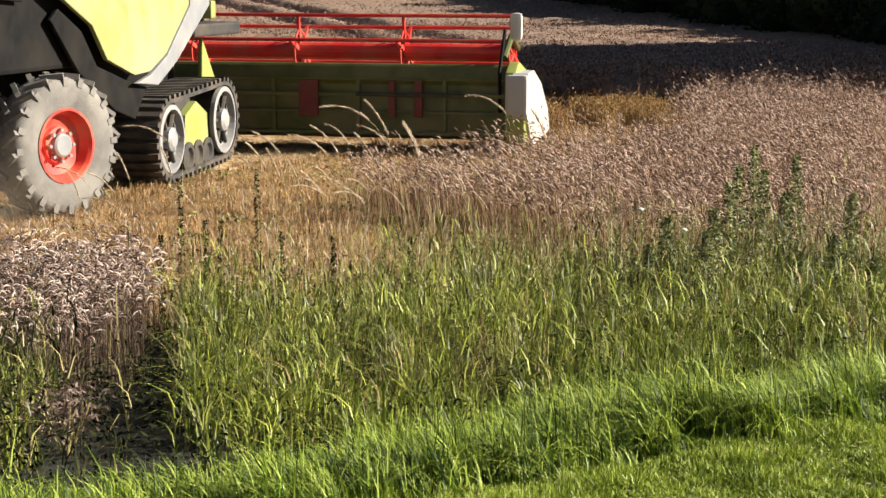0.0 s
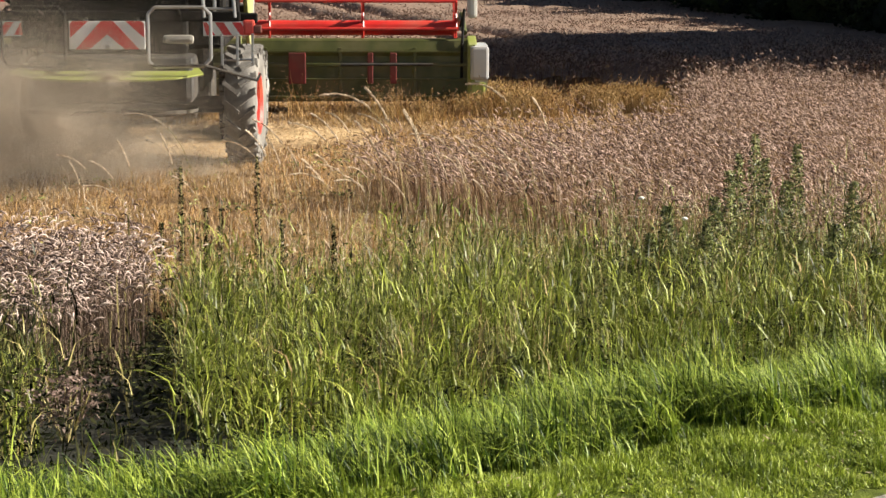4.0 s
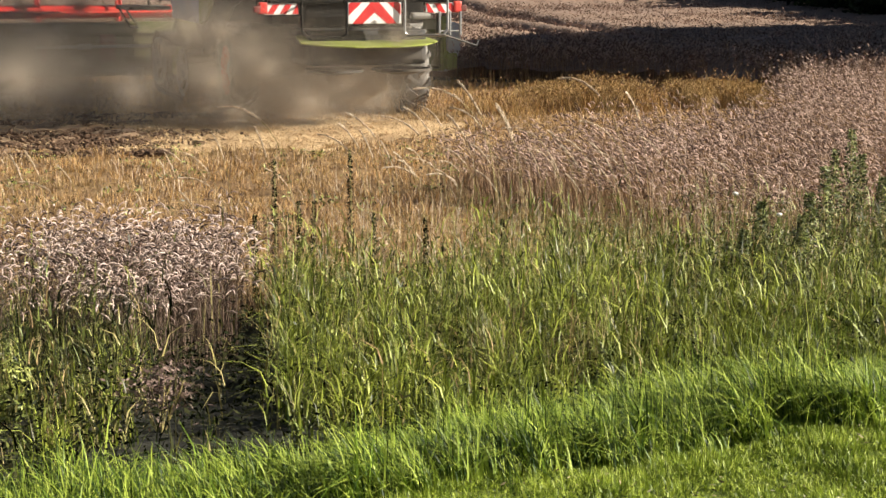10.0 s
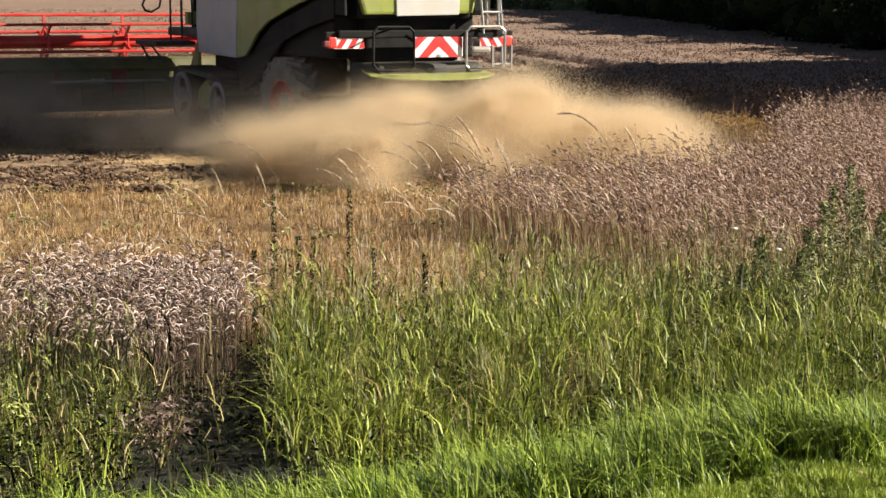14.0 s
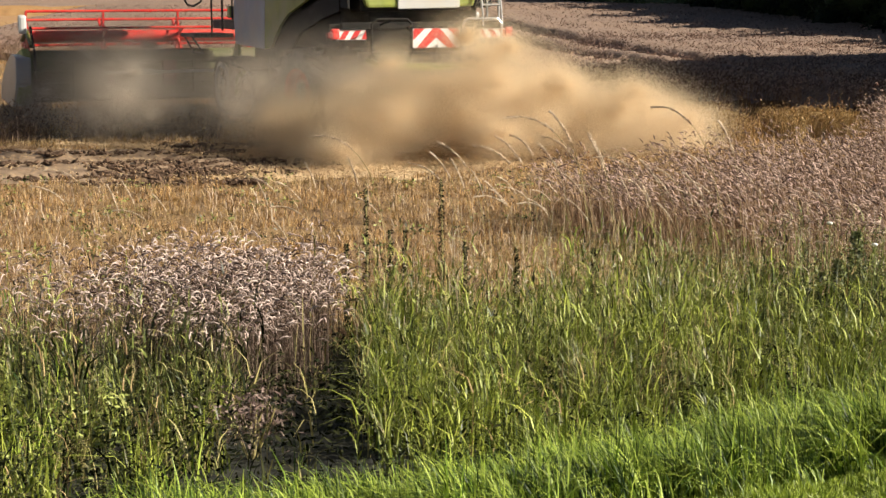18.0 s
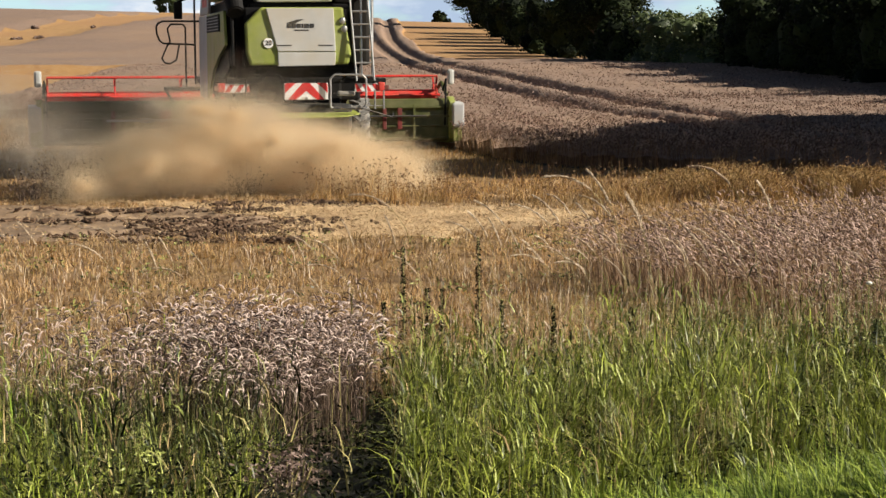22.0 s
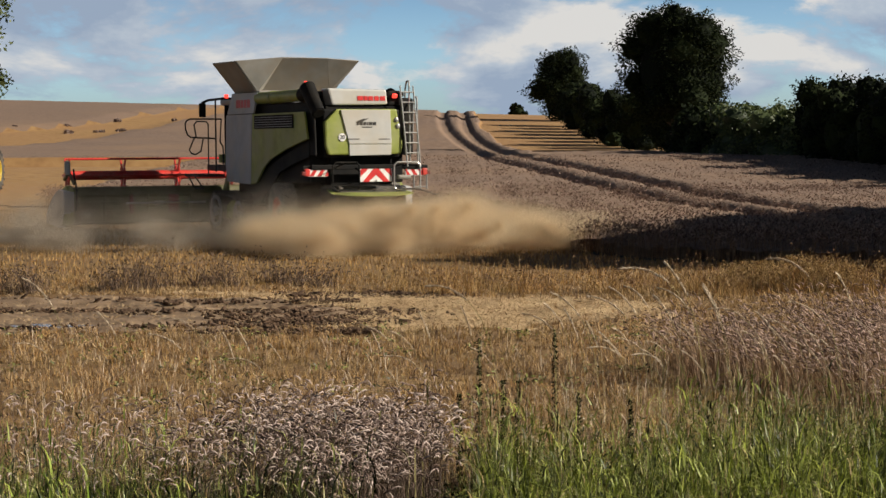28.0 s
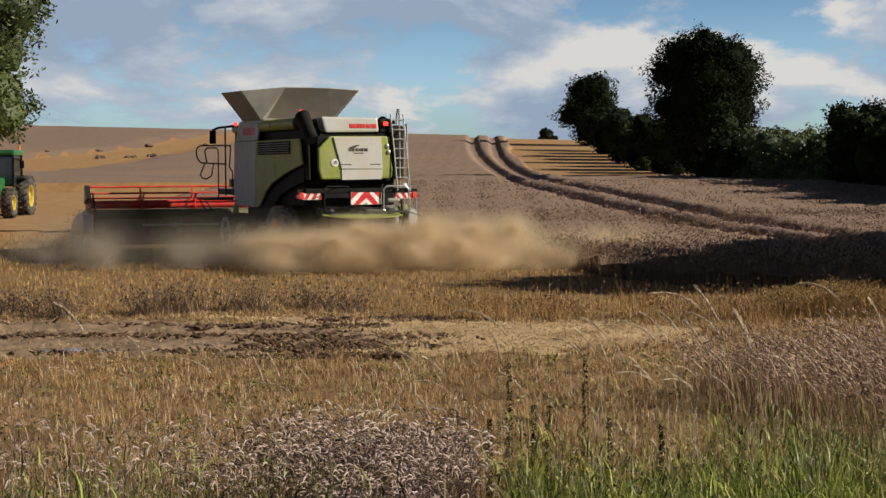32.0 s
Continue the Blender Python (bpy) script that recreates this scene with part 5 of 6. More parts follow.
    P("ladder_backing", box(bmesh.new(), (1.02, -1.72, 2.25), (1.42, -1.1, 3.7), 0.08), M_BLACK)
    # warning boards and rear bar
    P("rear_bar", box(bmesh.new(), (-1.5, -2.0, 1.9), (1.5, -1.88, 2.02), 0.02), M_BLACK, "black rear bumper bar")
    zt, zb, y = 1.92, 1.6, -2.53
    board = striped("chevron_board", -0.43, 0.43, zb, zt, y, [[(-0.36, zb), (-0.2, zb), (0.0, zb + 0.17), (0.2, zb), (0.36, zb), (0.07, zt), (-0.07, zt)],
                    [(-0.42, zb + 0.13), (-0.21, zt), (-0.39, zt), (-0.42, zt - 0.03)], [(0.42, zb + 0.13), (0.42, zt - 0.03), (0.39, zt), (0.21, zt)]],
                    root, "white board with red chevrons")
    part("lens", box(bmesh.new(), (-0.025, y - 0.02, zb), (0.025, y - 0.004, zb + 0.05), 0.008), M_GREY, board)
    for x in (-0.3, 0.3):
        P("board_arm", rod(bmesh.new(), (x, y + 0.03, 1.78), (x, -1.9, 1.95), 0.03), M_BLACK)
    for s in (-1, 1):
        a, b = (1.06, 1.58)
        x0, x1 = (a, b) if s > 0 else (-b, -a)
        st = []
        for k in range(3):
            c = x0 + 0.04 + k * 0.2
            d = 0.1 if s < 0 else -0.1
            st.append([(c, 1.74), (c + 0.1, 1.74), (min(x1, max(x0, c + 0.1 + d)), 1.89), (min(x1, max(x0, c + d)), 1.89)])
        striped("side_board", x0, x1, 1.73, 1.9, -1.97, st, root, "red and white striped side board")
        P("board_bracket", box(bmesh.new(), (min(a * s, 1.7 * s), -1.94, 1.88), (max(a * s, 1.7 * s), -1.85, 2.0), 0.02), M_BLACK)
        P("side_lamp", box(bmesh.new(), (1.6 * s - 0.07, -2.0, 1.74), (1.6 * s + 0.07, -1.86, 1.92), 0.03), M_RED, "red side lamp")
        P("indicator_lens", box(bmesh.new(), (1.7 * s - 0.05, -2.0, 1.76), (1.7 * s + 0.05, -1.9, 1.86), 0.02), M_DULLRED_SHADE, "dull red corner lens")
        # hoop and foot step
        ring = [(0.47, 1.46), (0.47, 2.0), (0.55, 2.08), (1.1, 2.08), (1.18, 2.0), (1.18, 1.5), (1.1, 1.41), (0.55, 1.4), (0.47, 1.46)]
        P("guard_hoop", pipe(bmesh.new(), [(x * s, -2.58, z) for x, z in ring], 0.02), M_STEEL if s > 0 else M_BLACK, "round-cornered tube hoop beside the chevron board")
        P("hoop_arm", rod(bmesh.new(), (0.8 * s, -2.57, 2.07), (0.8 * s, -1.95, 1.97), 0.018), M_BLACK)
    P("hoop_lamp", box(bmesh.new(), (0.62, -2.5, 1.66), (0.98, -2.36, 1.76), 0.045), M_TANK, "dull lamp housing inside the hoop")
    P("step_arm", pipe(bmesh.new(), [(0.5, -2.6, 1.42), (1.1, -2.6, 1.42), (1.7, -2.5, 1.24), (1.74, -2.48, 1.32)], 0.016), M_DARKSTEEL, "bent steel step arm")
    for x in (1.28, 1.46, 1.64):
        P("bracket_strut", box(bmesh.new(), (x - 0.015, -2.02, 1.38), (x + 0.015, -1.98, 1.76), 0.005), M_STEEL)
    P("strut_tie", rod(bmesh.new(), (1.28, -2.0, 1.45), (1.64, -2.0, 1.45), 0.012), M_STEEL)
    # straw chopper and spreader
    bm = bmesh.new()
    slab(bm, [(-1.15, -2.45), (-0.85, -2.68), (-0.4, -2.8), (0.35, -2.8), (0.8, -2.68), (1.08, -2.45), (0.95, -1.9), (-1.05, -1.9)], 0.022, Matrix.Translation((0, 0, 1.68)) @ Matrix.Rotation(radians(9), 4, "X"), 0)
    P("spreader_plate", bm, M_GREEN, "lime-green spreader deflector plate")
    P("chopper", box(bmesh.new(), (-0.95, -2.3, 0.95), (0.95, -1.2, 1.5), 0.08), M_DARKSTEEL, "dark straw chopper housing")
    P("chopper_duct", box(bmesh.new(), (-0.85, -1.62, 1.5), (0.85, -0.9, 2.3), 0.05), M_BLACK)
    for x in (-0.55, 0.55):
        P("spreader_disc", lathe(bmesh.new(), [(0.45, 0), (0.45, 0.04), (0.12, 0.1), (0.001, 0.1)], 24, Matrix.Translation((x, -2.2, 0.9)) @ Matrix.Rotation(radians(90), 4, "Y")), M_DARKSTEEL)
    # rear axle
    bm = bmesh.new()
    rod(bm, (-1.35, 0, 0.77), (1.35, 0, 0.77), 0.11, 12)
    box(bm, (-0.3, -0.2, 0.7), (0.3, 0.2, 1.6), 0.04)
    P("rear_axle", bm, M_DARKSTEEL)
    wheels = []
    for s in (-1, 1):
        w = build_wheel("rear_wheel", root, 0.775, 0.4, s, M_RIM, M_TYRE, lug=0.04)
        w["label"] = "dusty grey lugged tyre on an orange-red rim"
        wheels.append((w, s))
    for s in (-1, 1):
        build_track(root, s)
    # cab
    bm = bmesh.new()
    box(bm, (-0.85, 4.75, 1.95), (0.85, 6.35, 3.7), 0.12)
    P("cab_glass", bm, M_GLASS, "dark tinted cab glazing")
    bm = bmesh.new()
    box(bm, (-0.95, 4.6, 3.66), (0.95, 6.6, 3.88), 0.08)
    P("cab_roof", bm, M_GREY, "grey cab roof")
    for x in (-0.86, 0.86):
        for y0 in (4.78, 6.3):
            P("cab_pillar", box(bmesh.new(), (x - 0.04, y0 - 0.04, 1.9), (x + 0.04, y0 + 0.04, 3.7), 0.01), M_BLACK)
    P("cab_floor", box(bmesh.new(), (-1.45, 4.45, 1.78), (1.45, 6.3, 1.95), 0.03), M_DARKSTEEL)
    P("feeder_house", box(bmesh.new(), (-0.75, 4.9, 0.0), (0.75, 7.6, 0.75), 0.05, Matrix.Translation((0, 0, 1.0)) @ Matrix.Rotation(radians(-6), 4, "X") @ Matrix.Translation((0, 0, -0.2))), M_DARKSTEEL, "sloping feeder house")
    for s in (-1, 1):
        P("mirror_arm", pipe(bmesh.new(), [(0.9 * s, 5.3, 3.82), (1.25 * s, 5.22, 3.84), (1.75 * s, 5.24, 3.78), (1.94 * s, 5.24, 3.7)], 0.035), M_BLACK)
        P("mirror", box(bmesh.new(), (1.92 * s - 0.1, 5.2, 3.3), (1.92 * s + 0.1, 5.28, 3.7), 0.035), M_BLACK, "black wing mirror")
        P("hazard_lamp", box(bmesh.new(), (1.22 * s - 0.05, 5.16, 3.84), (1.22 * s + 0.05, 5.26, 3.95), 0.02), M_LAMP)
        if s < 0:
            P("platform", box(bmesh.new(), (min(1.45 * s, 2.25 * s), 4.7, 1.62), (max(1.45 * s, 2.25 * s), 5.9, 1.7), 0.01), M_DARKSTEEL)
            P("platform_rail", pipe(bmesh.new(), [(1.38 * s, 5.2, 3.25), (1.78 * s, 5.2, 3.25), (2.3 * s, 5.2, 3.25), (2.4 * s, 5.2, 3.2), (2.44 * s, 5.2, 3.12), (2.43 * s, 5.2, 2.95), (2.37 * s, 5.2, 2.8), (2.28 * s, 5.2, 2.73), (1.55 * s, 5.2, 2.7)], 0.022), M_DARKSTEEL)
            P("platform_rail", pipe(bmesh.new(), [(1.76 * s, 5.22, 1.7), (1.76 * s, 5.22, 3.1), (1.82 * s, 5.22, 3.18), (2.1 * s, 5.22, 3.18), (2.18 * s, 5.22, 3.08), (2.12 * s, 5.22, 2.77), (2.2 * s, 5.22, 2.66), (2.32 * s, 5.22, 2.38), (2.26 * s, 5.22, 2.28), (2.14 * s, 5.22, 2.25), (1.98 * s, 5.22, 2.34), (1.91 * s, 5.22, 2.7)], 0.02), M_DARKSTEEL)
            P("platform_rail", pipe(bmesh.new(), [(1.32 * s, 5.2, 1.75), (1.33 * s, 5.2, 2.47), (1.42 * s, 5.2, 2.6), (1.38 * s, 5.2, 3.25)], 0.02), M_DARKSTEEL)
            P("platform_post", rod(bmesh.new(), (1.54 * s, 5.2, 1.75), (1.54 * s, 5.22, 3.8), 0.025), M_DARKSTEEL)
            P("step_ladder", pipe(bmesh.new(), [(2.25 * s, 5.0, 1.65), (2.05 * s, 4.8, 1.3), (2.05 * s, 5.6, 1.3), (2.25 * s, 5.6, 1.65)], 0.02), M_DARKSTEEL)
        P("deck_light", box(bmesh.new(), (1.15 * s - 0.12, 5.6, 2.0), (1.15 * s + 0.12, 5.8, 2.25), 0.03), M_GREEN, "green lamp housing beside the cab")
    reel = build_header(root)
    return root, wheels, reel


def build_header(root):
    """The cutting header and its reel; returns the reel."""
    z0 = 0.22
    W = 5.12
    bm = bmesh.new()
    slab(bm, [(7.38, z0 + 0.05), (7.5, z0), (8.7, z0 - 0.02), (8.75, z0 + 0.04), (7.62, z0 + 0.12), (7.5, z0 + 1.03), (7.36, z0 + 1.05), (7.32, z0 + 0.9), (7.38, z0 + 0.8)], 2 * W, None, 0)
    bmesh.ops.transform(bm, matrix=Matrix(((0, 0, 1, -W), (1, 0, 0, 0), (0, 1, 0, 0), (0, 0, 0, 1))), verts=bm.verts[:])
    bmesh.ops.recalc_face_normals(bm, faces=bm.faces[:])
    head = part("header", bm, M_OLIVE, root, "wide olive-green grain header trough")
    for z, h in ((0.06, 0.05), (0.38, 0.035), (0.62, 0.06), (0.86, 0.035)):
        part("stiffener", box(bmesh.new(), (-W, 7.31, z0 + z), (W, 7.375, z0 + z + h), 0.01), M_OLIVE, head)
    for x in (-4.2, -2.9, -1.6, 1.6, 2.9, 4.2):
        part("back_rib", box(bmesh.new(), (x - 0.03, 7.32, z0 + 0.05), (x + 0.03, 7.375, z0 + 0.95), 0.008), M_OLIVE, head)
    # brackets in the darker red, which paints the shade on the header back
    for x, w in ((2.15, 0.3), (3.42, 0.1), (3.82, 0.12), (-2.15, 0.3), (-3.42, 0.1)):
        part("red_bracket", box(bmesh.new(), (x - w / 2, 7.29, z0 + 0.32), (x + w / 2, 7.34, z0 + 0.86), 0.015), M_DULLRED_SHADE, head, "red bracket on the header back, shade put into its dull colour")
    part("drive_shaft", rod(bmesh.new(), (-3.6, 7.22, z0 + 0.62), (-1.2, 7.22, z0 + 0.62), 0.03), M_STEEL, head)
    part("shaft_joint", rod(bmesh.new(), (-2.75, 7.22, z0 + 0.62), (-2.5, 7.22, z0 + 0.62), 0.06), M_STEEL, head)
    part("drive_shaft", rod(bmesh.new(), (2.9, 7.24, z0 + 0.66), (4.5, 7.24, z0 + 0.66), 0.025), M_DARKSTEEL, head)
    part("top_tube", rod(bmesh.new(), (-W, 7.44, z0 + 1.04), (W, 7.44, z0 + 1.04), 0.065, 10), M_OLIVE, head)
    # intake auger
    bm = bmesh.new()
    rod(bm, (-W + 0.05, 8.05, z0 + 0.42), (W - 0.05, 8.05, z0 + 0.42), 0.22, 14)
    part("auger", bm, M_DARKSTEEL, head)
    # end dividers
    for s in (-1, 1):
        x = (W + 0.0) * s
        bm = bmesh.new()
        slab(bm, [(7.2, z0 + 0.1), (7.6, z0 - 0.05), (9.6, z0 - 0.12), (9.9, z0 - 0.06), (9.2, z0 + 0.45), (8.4, z0 + 0.95), (7.5, z0 + 1.15), (7.22, z0 + 1.0)], 0.16, None, 0.02)
        bmesh.ops.transform(bm, matrix=Matrix(((0, 0, 1, x - (0.0 if s > 0 else 0.16)), (1, 0, 0, 0), (0, 1, 0, 0), (0, 0, 0, 1))), verts=bm.verts[:])
        d = part("crop_divider", bm, M_GREEN, head, "green end divider")
        cover = part("divider_cover", slab(bmesh.new(), [(7.14, z0 + 0.36), (7.1, z0 + 0.92), (7.2, z0 + 1.0), (7.7, z0 + 1.02), (8.4, z0 + 0.8), (9.1, z0 + 0.36), (9.3, z0 + 0.02), (7.75, z0 - 0.08), (7.5, z0 + 0.02)], 0.22,
                     Matrix(((0, 0, 1, x + (0.12 if s > 0 else -0.34)), (1, 0, 0, 0), (0, 1, 0, 0), (0, 0, 0, 1))), 0), M_WHITE, head, "pale grey-white moulded end cover")
        part("cover_back", box(bmesh.new(), (min(x + 0.03 * s, x + 0.35 * s), 7.04, z0 + 0.4), (max(x + 0.03 * s, x + 0.35 * s), 7.16, z0 + 0.98), 0.05), M_LIGHTGREY_LIFT, cover, "light grey rear face")
        part("divider_lower", box(bmesh.new(), (min(x + 0.05 * s, x + 0.3 * s), 7.12, z0 + 0.0), (max(x + 0.05 * s, x + 0.3 * s), 7.5, z0 + 0.36), 0.04), M_GREEN, head, "green lower end cover")
        part("reel_arm", pipe(bmesh.new(), [(x - 0.05 * s, 7.4, z0 + 1.2), (x - 0.05 * s, 8.0, z0 + 1.5), (x - 0.05 * s, 8.55, z0 + 1.3)], 0.05), M_OLIVE, head)
        part("hydraulic_hose", pipe(bmesh.new(), [(x - 0.1 * s, 7.36, z0 + 0.4), (x - 0.1 * s, 7.3, z0 + 1.0), (x - 0.05 * s, 7.45, z0 + 1.6), (x - 0.1 * s, 7.6, z0 + 1.3)], 0.025), M_BLACK, head)
        part("marker_lamp", box(bmesh.new(), (x + 0.1 * s - 0.09, 7.5, z0 + 1.45), (x + 0.1 * s + 0.09, 7.62, z0 + 1.85), 0.06), M_WHITE, head, "white oval lamp at the header end")
    # reel: six bars round a tube, in six bays
    reel = part("reel", rod(bmesh.new(), (-W + 0.12, 0, 0), (W - 0.12, 0, 0), 0.135, 16), M_RED, root, "red six-bar pickup reel")
    R = 0.56
    for k in range(6):
        a = 2 * math.pi * k / 6
        c = (math.cos(a) * R, math.sin(a) * R)
        bar = part("reel_bar", rod(bmesh.new(), (-W + 0.12, *c), (W - 0.12, *c), 0.03, 8), M_RED, reel)
        bm = bmesh.new()
        for i in range(66):
            x = -W + 0.2 + i * (2 * W - 0.4) / 65
            rod(bm, (x, *c), (x, c[0] * 1.0 + 0.02, c[1] - 0.06), 0.004, 4)
        part("tine_row", bm, M_DARKSTEEL, reel)["kind"] = "stuff"
    for i in range(7):
        x = -W + 0.12 + i * (2 * W - 0.24) / 6
        for k in range(6):
            a = 2 * math.pi * k / 6
            b = a + 2 * math.pi / 6
            part("reel_spoke", box(bmesh.new(), (x - 0.02, -0.035, 0), (x + 0.02, 0.035, R), 0, Matrix.Rotation(a - math.pi / 2, 4, "X")), M_RED, reel)
            part("reel_brace", rod(bmesh.new(), (x, math.cos(a) * R * 0.62, math.sin(a) * R * 0.62), (x, math.cos(b) * R * 0.62, math.sin(b) * R * 0.62), 0.018, 5), M_RED, reel)
    return reel


combine, rear_wheels, reel = build_combine()
REEL_AT = (0, 8.5)


# ---- trees and hedge ----
def build_tree(name, label, at, height, wide, mat, leaf, count, seed, trunk_r=0.2, bole=0.25, lumps=14, category="tree", squash=1.0, inner=0.62):
    """A tapered trunk with limbs and an uneven crown of many small leaf clumps round several lumps."""
    rng = np.random.default_rng(seed)
    x, y = at
    root = tagged(new(name), label, category)
    root.location = (x, y, float(ground_z(x, y)) - 0.05)
    centre = []
    for i in range(lumps):
        t = i / max(1, lumps - 1)
        z = height * (bole + (0.97 - bole) * rng.uniform(0.1, 0.95) ** 0.9)
        k = (z / height - bole) / (1 - bole)
        reach = wide * (0.95 * math.sin(math.pi * min(1, 0.18 + 0.72 * k)) ** 0.7 if category != "bush" else 0.92 - 0.25 * k)
        a = rng.uniform(0, 2 * math.pi)
        d = reach * rng.uniform(0.25, 0.78)
        centre.append((d * math.cos(a), d * math.sin(a), z, wide * rng.uniform(0.28, 0.46)))
    bm = bmesh.new()
    rod(bm, (0, 0, 0), (0.1, 0.05, height * 0.45), trunk_r, 8, trunk_r * 0.6)
    rod(bm, (0.1, 0.05, height * 0.45), (0, 0, height * 0.85), trunk_r * 0.6, 7, trunk_r * 0.15)
    part("trunk", bm, M_BARK, root)
    bm = bmesh.new()
    for cx, cy, cz, r in centre:
        rod(bm, (0.05, 0.03, max(height * 0.12, cz * 0.6)), (cx * 0.85, cy * 0.85, cz), trunk_r * 0.3, 5, trunk_r * 0.06)
    part("limbs", bm, M_BARK, root)
    per = count // lumps
    pts = []
    for cx, cy, cz, r in centre:
        v = rng.normal(size=(per, 3))
        v /= np.linalg.norm(v, axis=1, keepdims=True)
        rad = r * (0.68 + 0.44 * rng.random(per) ** 0.8) * (1 + 0.3 * (rng.random(per) < 0.07) * rng.random(per)) * (1 + 0.22 * np.sin(v[:, 0] * 5 + cx) * np.sin(v[:, 2] * 6 + cz))
        pts.append(v * rad[:, None] * np.array([1, 1, 0.85 * squash]) + (cx, cy, cz))
    p = np.concatenate(pts)
    p = p[p[:, 2] > 0.05]
    count = len(p)
    lv, lq = leaves(p, leaf * rng.uniform(0.6, 1.3, len(p)), rng, long=1.0)
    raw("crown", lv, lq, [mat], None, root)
    # solid cores added out of sight among the leaves to stop sun leaking through
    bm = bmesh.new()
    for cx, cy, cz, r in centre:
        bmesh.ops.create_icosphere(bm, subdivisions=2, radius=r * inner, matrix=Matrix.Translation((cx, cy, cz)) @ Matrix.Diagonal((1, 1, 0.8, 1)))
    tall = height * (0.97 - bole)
    if mat is M_SHADELEAF:
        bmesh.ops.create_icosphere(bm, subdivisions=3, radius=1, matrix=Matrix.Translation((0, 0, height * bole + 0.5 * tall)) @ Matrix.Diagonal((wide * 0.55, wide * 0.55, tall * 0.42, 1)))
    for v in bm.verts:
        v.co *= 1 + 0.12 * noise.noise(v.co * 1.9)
    part("blocking_core", bm, mat, root)
    return root


def build_trees():
    big = "dark shaded broad-leaved tree in the hedge"
    build_tree("oak_tree", big, (20.5, 150), 13.0, 5.4, M_SHADELEAF, 0.125, 46000, 1, 0.4, 0.2, 26)
    build_tree("hedge_tree", "round tree on the ridge at the hedge's end, shade put into its leaf colour", (18.6, 260), 10.4, 5.5, M_SHADELEAF, 0.17, 24000, 2, 0.3, 0.04, 26)
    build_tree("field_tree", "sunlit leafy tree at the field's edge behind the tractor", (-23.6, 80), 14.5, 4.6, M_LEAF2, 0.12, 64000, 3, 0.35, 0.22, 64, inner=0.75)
    build_tree("roadside_tree", "broad leafy tree whose shadow crosses the wheat", (23.8, 39.8), 8.4, 4.2, M_SHADELEAF, 0.2, 22000, 4, 0.35, 0.08, 34, inner=0.95)
    build_tree("roadside_tree", "tall leafy tree standing beside the field hedge", (23.8, 34.4), 11.2, 4.0, M_SHADELEAF, 0.2, 22000, 14, 0.32, 0.06, 38, inner=0.95)
    build_tree("roadside_tree", "leafy tree in the hedge beside the wheat", (24.6, 45.0), 7.2, 4.0, M_SHADELEAF, 0.2, 18000, 24, 0.3, 0.06, 32, inner=0.95)
    build_tree("ridge_bush", "round pale bush on the skyline", (-39.5, 343), 5.6, 2.9, M_LEAF2, 0.3, 2600, 5, 0.15, 0.15, 8, "bush")
    build_tree("ridge_bush", "low bush on the skyline, shade put into its leaf colour", (15.6, 352), 2.4, 2.1, M_SHADELEAF, 0.3, 2000, 6, 0.12, 0.1, 8, "bush")
    rng = np.random.default_rng(9)
    rows = [(18.8, 238, 6.2, 3.6), (18.9, 219, 5.8, 3.5), (19.1, 201, 5.6, 3.4), (19.5, 182, 5.4, 3.3), (20.1, 166, 5.6, 3.3), (21.0, 141, 5.0, 3.2), (20.8, 132, 4.2, 2.9),
            (21.4, 124, 3.9, 2.7), (21.6, 116, 3.6, 2.6), (21.8, 109, 3.3, 2.6), (23.2, 102, 5.0, 2.6), (23.0, 95, 4.7, 2.6), (23.4, 89, 4.7, 2.6), (23.4, 83, 5.2, 2.8),
            (24.0, 76, 5.6, 2.7), (24.4, 70, 5.4, 2.7), (24.2, 64, 4.4, 2.6), (24.4, 58, 3.4, 2.6), (24.4, 52, 3.5, 2.5), (24.4, 47, 4.6, 2.7), (24.6, 43, 5.0, 2.7), (24.4, 37, 5.6, 2.7),
            (24.4, 31.6, 2.8, 2.4)]
    rows += [((a[0] + b[0]) / 2 + 0.7, (a[1] + b[1]) / 2, 0.42 * (a[2] + b[2]), (a[3] + b[3]) / 2) for a, b in zip(rows, rows[1:]) if a[1] < 240]
    # extra row added behind the hedge, only to block low sun through its gaps
    rows += [(27.6, y + 2.5, 0.85 * h, 2.8) for x, y, h, w in rows if 35 < y < 105 and x < 26][::2]
    for i, (x, y, h, w) in enumerate(rows):
        far = y > 120
        b = build_tree("hedge_bush", "dense hedge bush along the field's edge, shade put into its leaf colour" if not 105 < y < 128 else "low fresh green shrub in the hedge gap", (x, y), h, w * 1.15, M_SHADELEAF if not 105 < y < 128 else M_LEAF2, 0.17 if far else 0.12, 4200 if far else 5600, 20 + i, 0.12, -0.02, 18, "bush", inner=0.74)
        b["group"] = "hedge"
    for k, (x, y, h, w) in enumerate(((-45.5, 207, 0.26, 1.0), (-42.3, 210, 0.24, 0.7), (-40.0, 212, 0.26, 0.7), (-49, 222, 0.3, 0.7), (-45, 236, 0.4, 0.6), (-37.5, 238, 0.4, 0.5), (-54, 214, 0.5, 0.8))):
        build_tree("weed_clump", "low dark weed clump on the far slope", (x, y), h, w, M_THISTLE, 0.16, 500, 70 + k, 0.05, 0.1, 6, "weed")["group"] = "weed clumps"


build_trees()


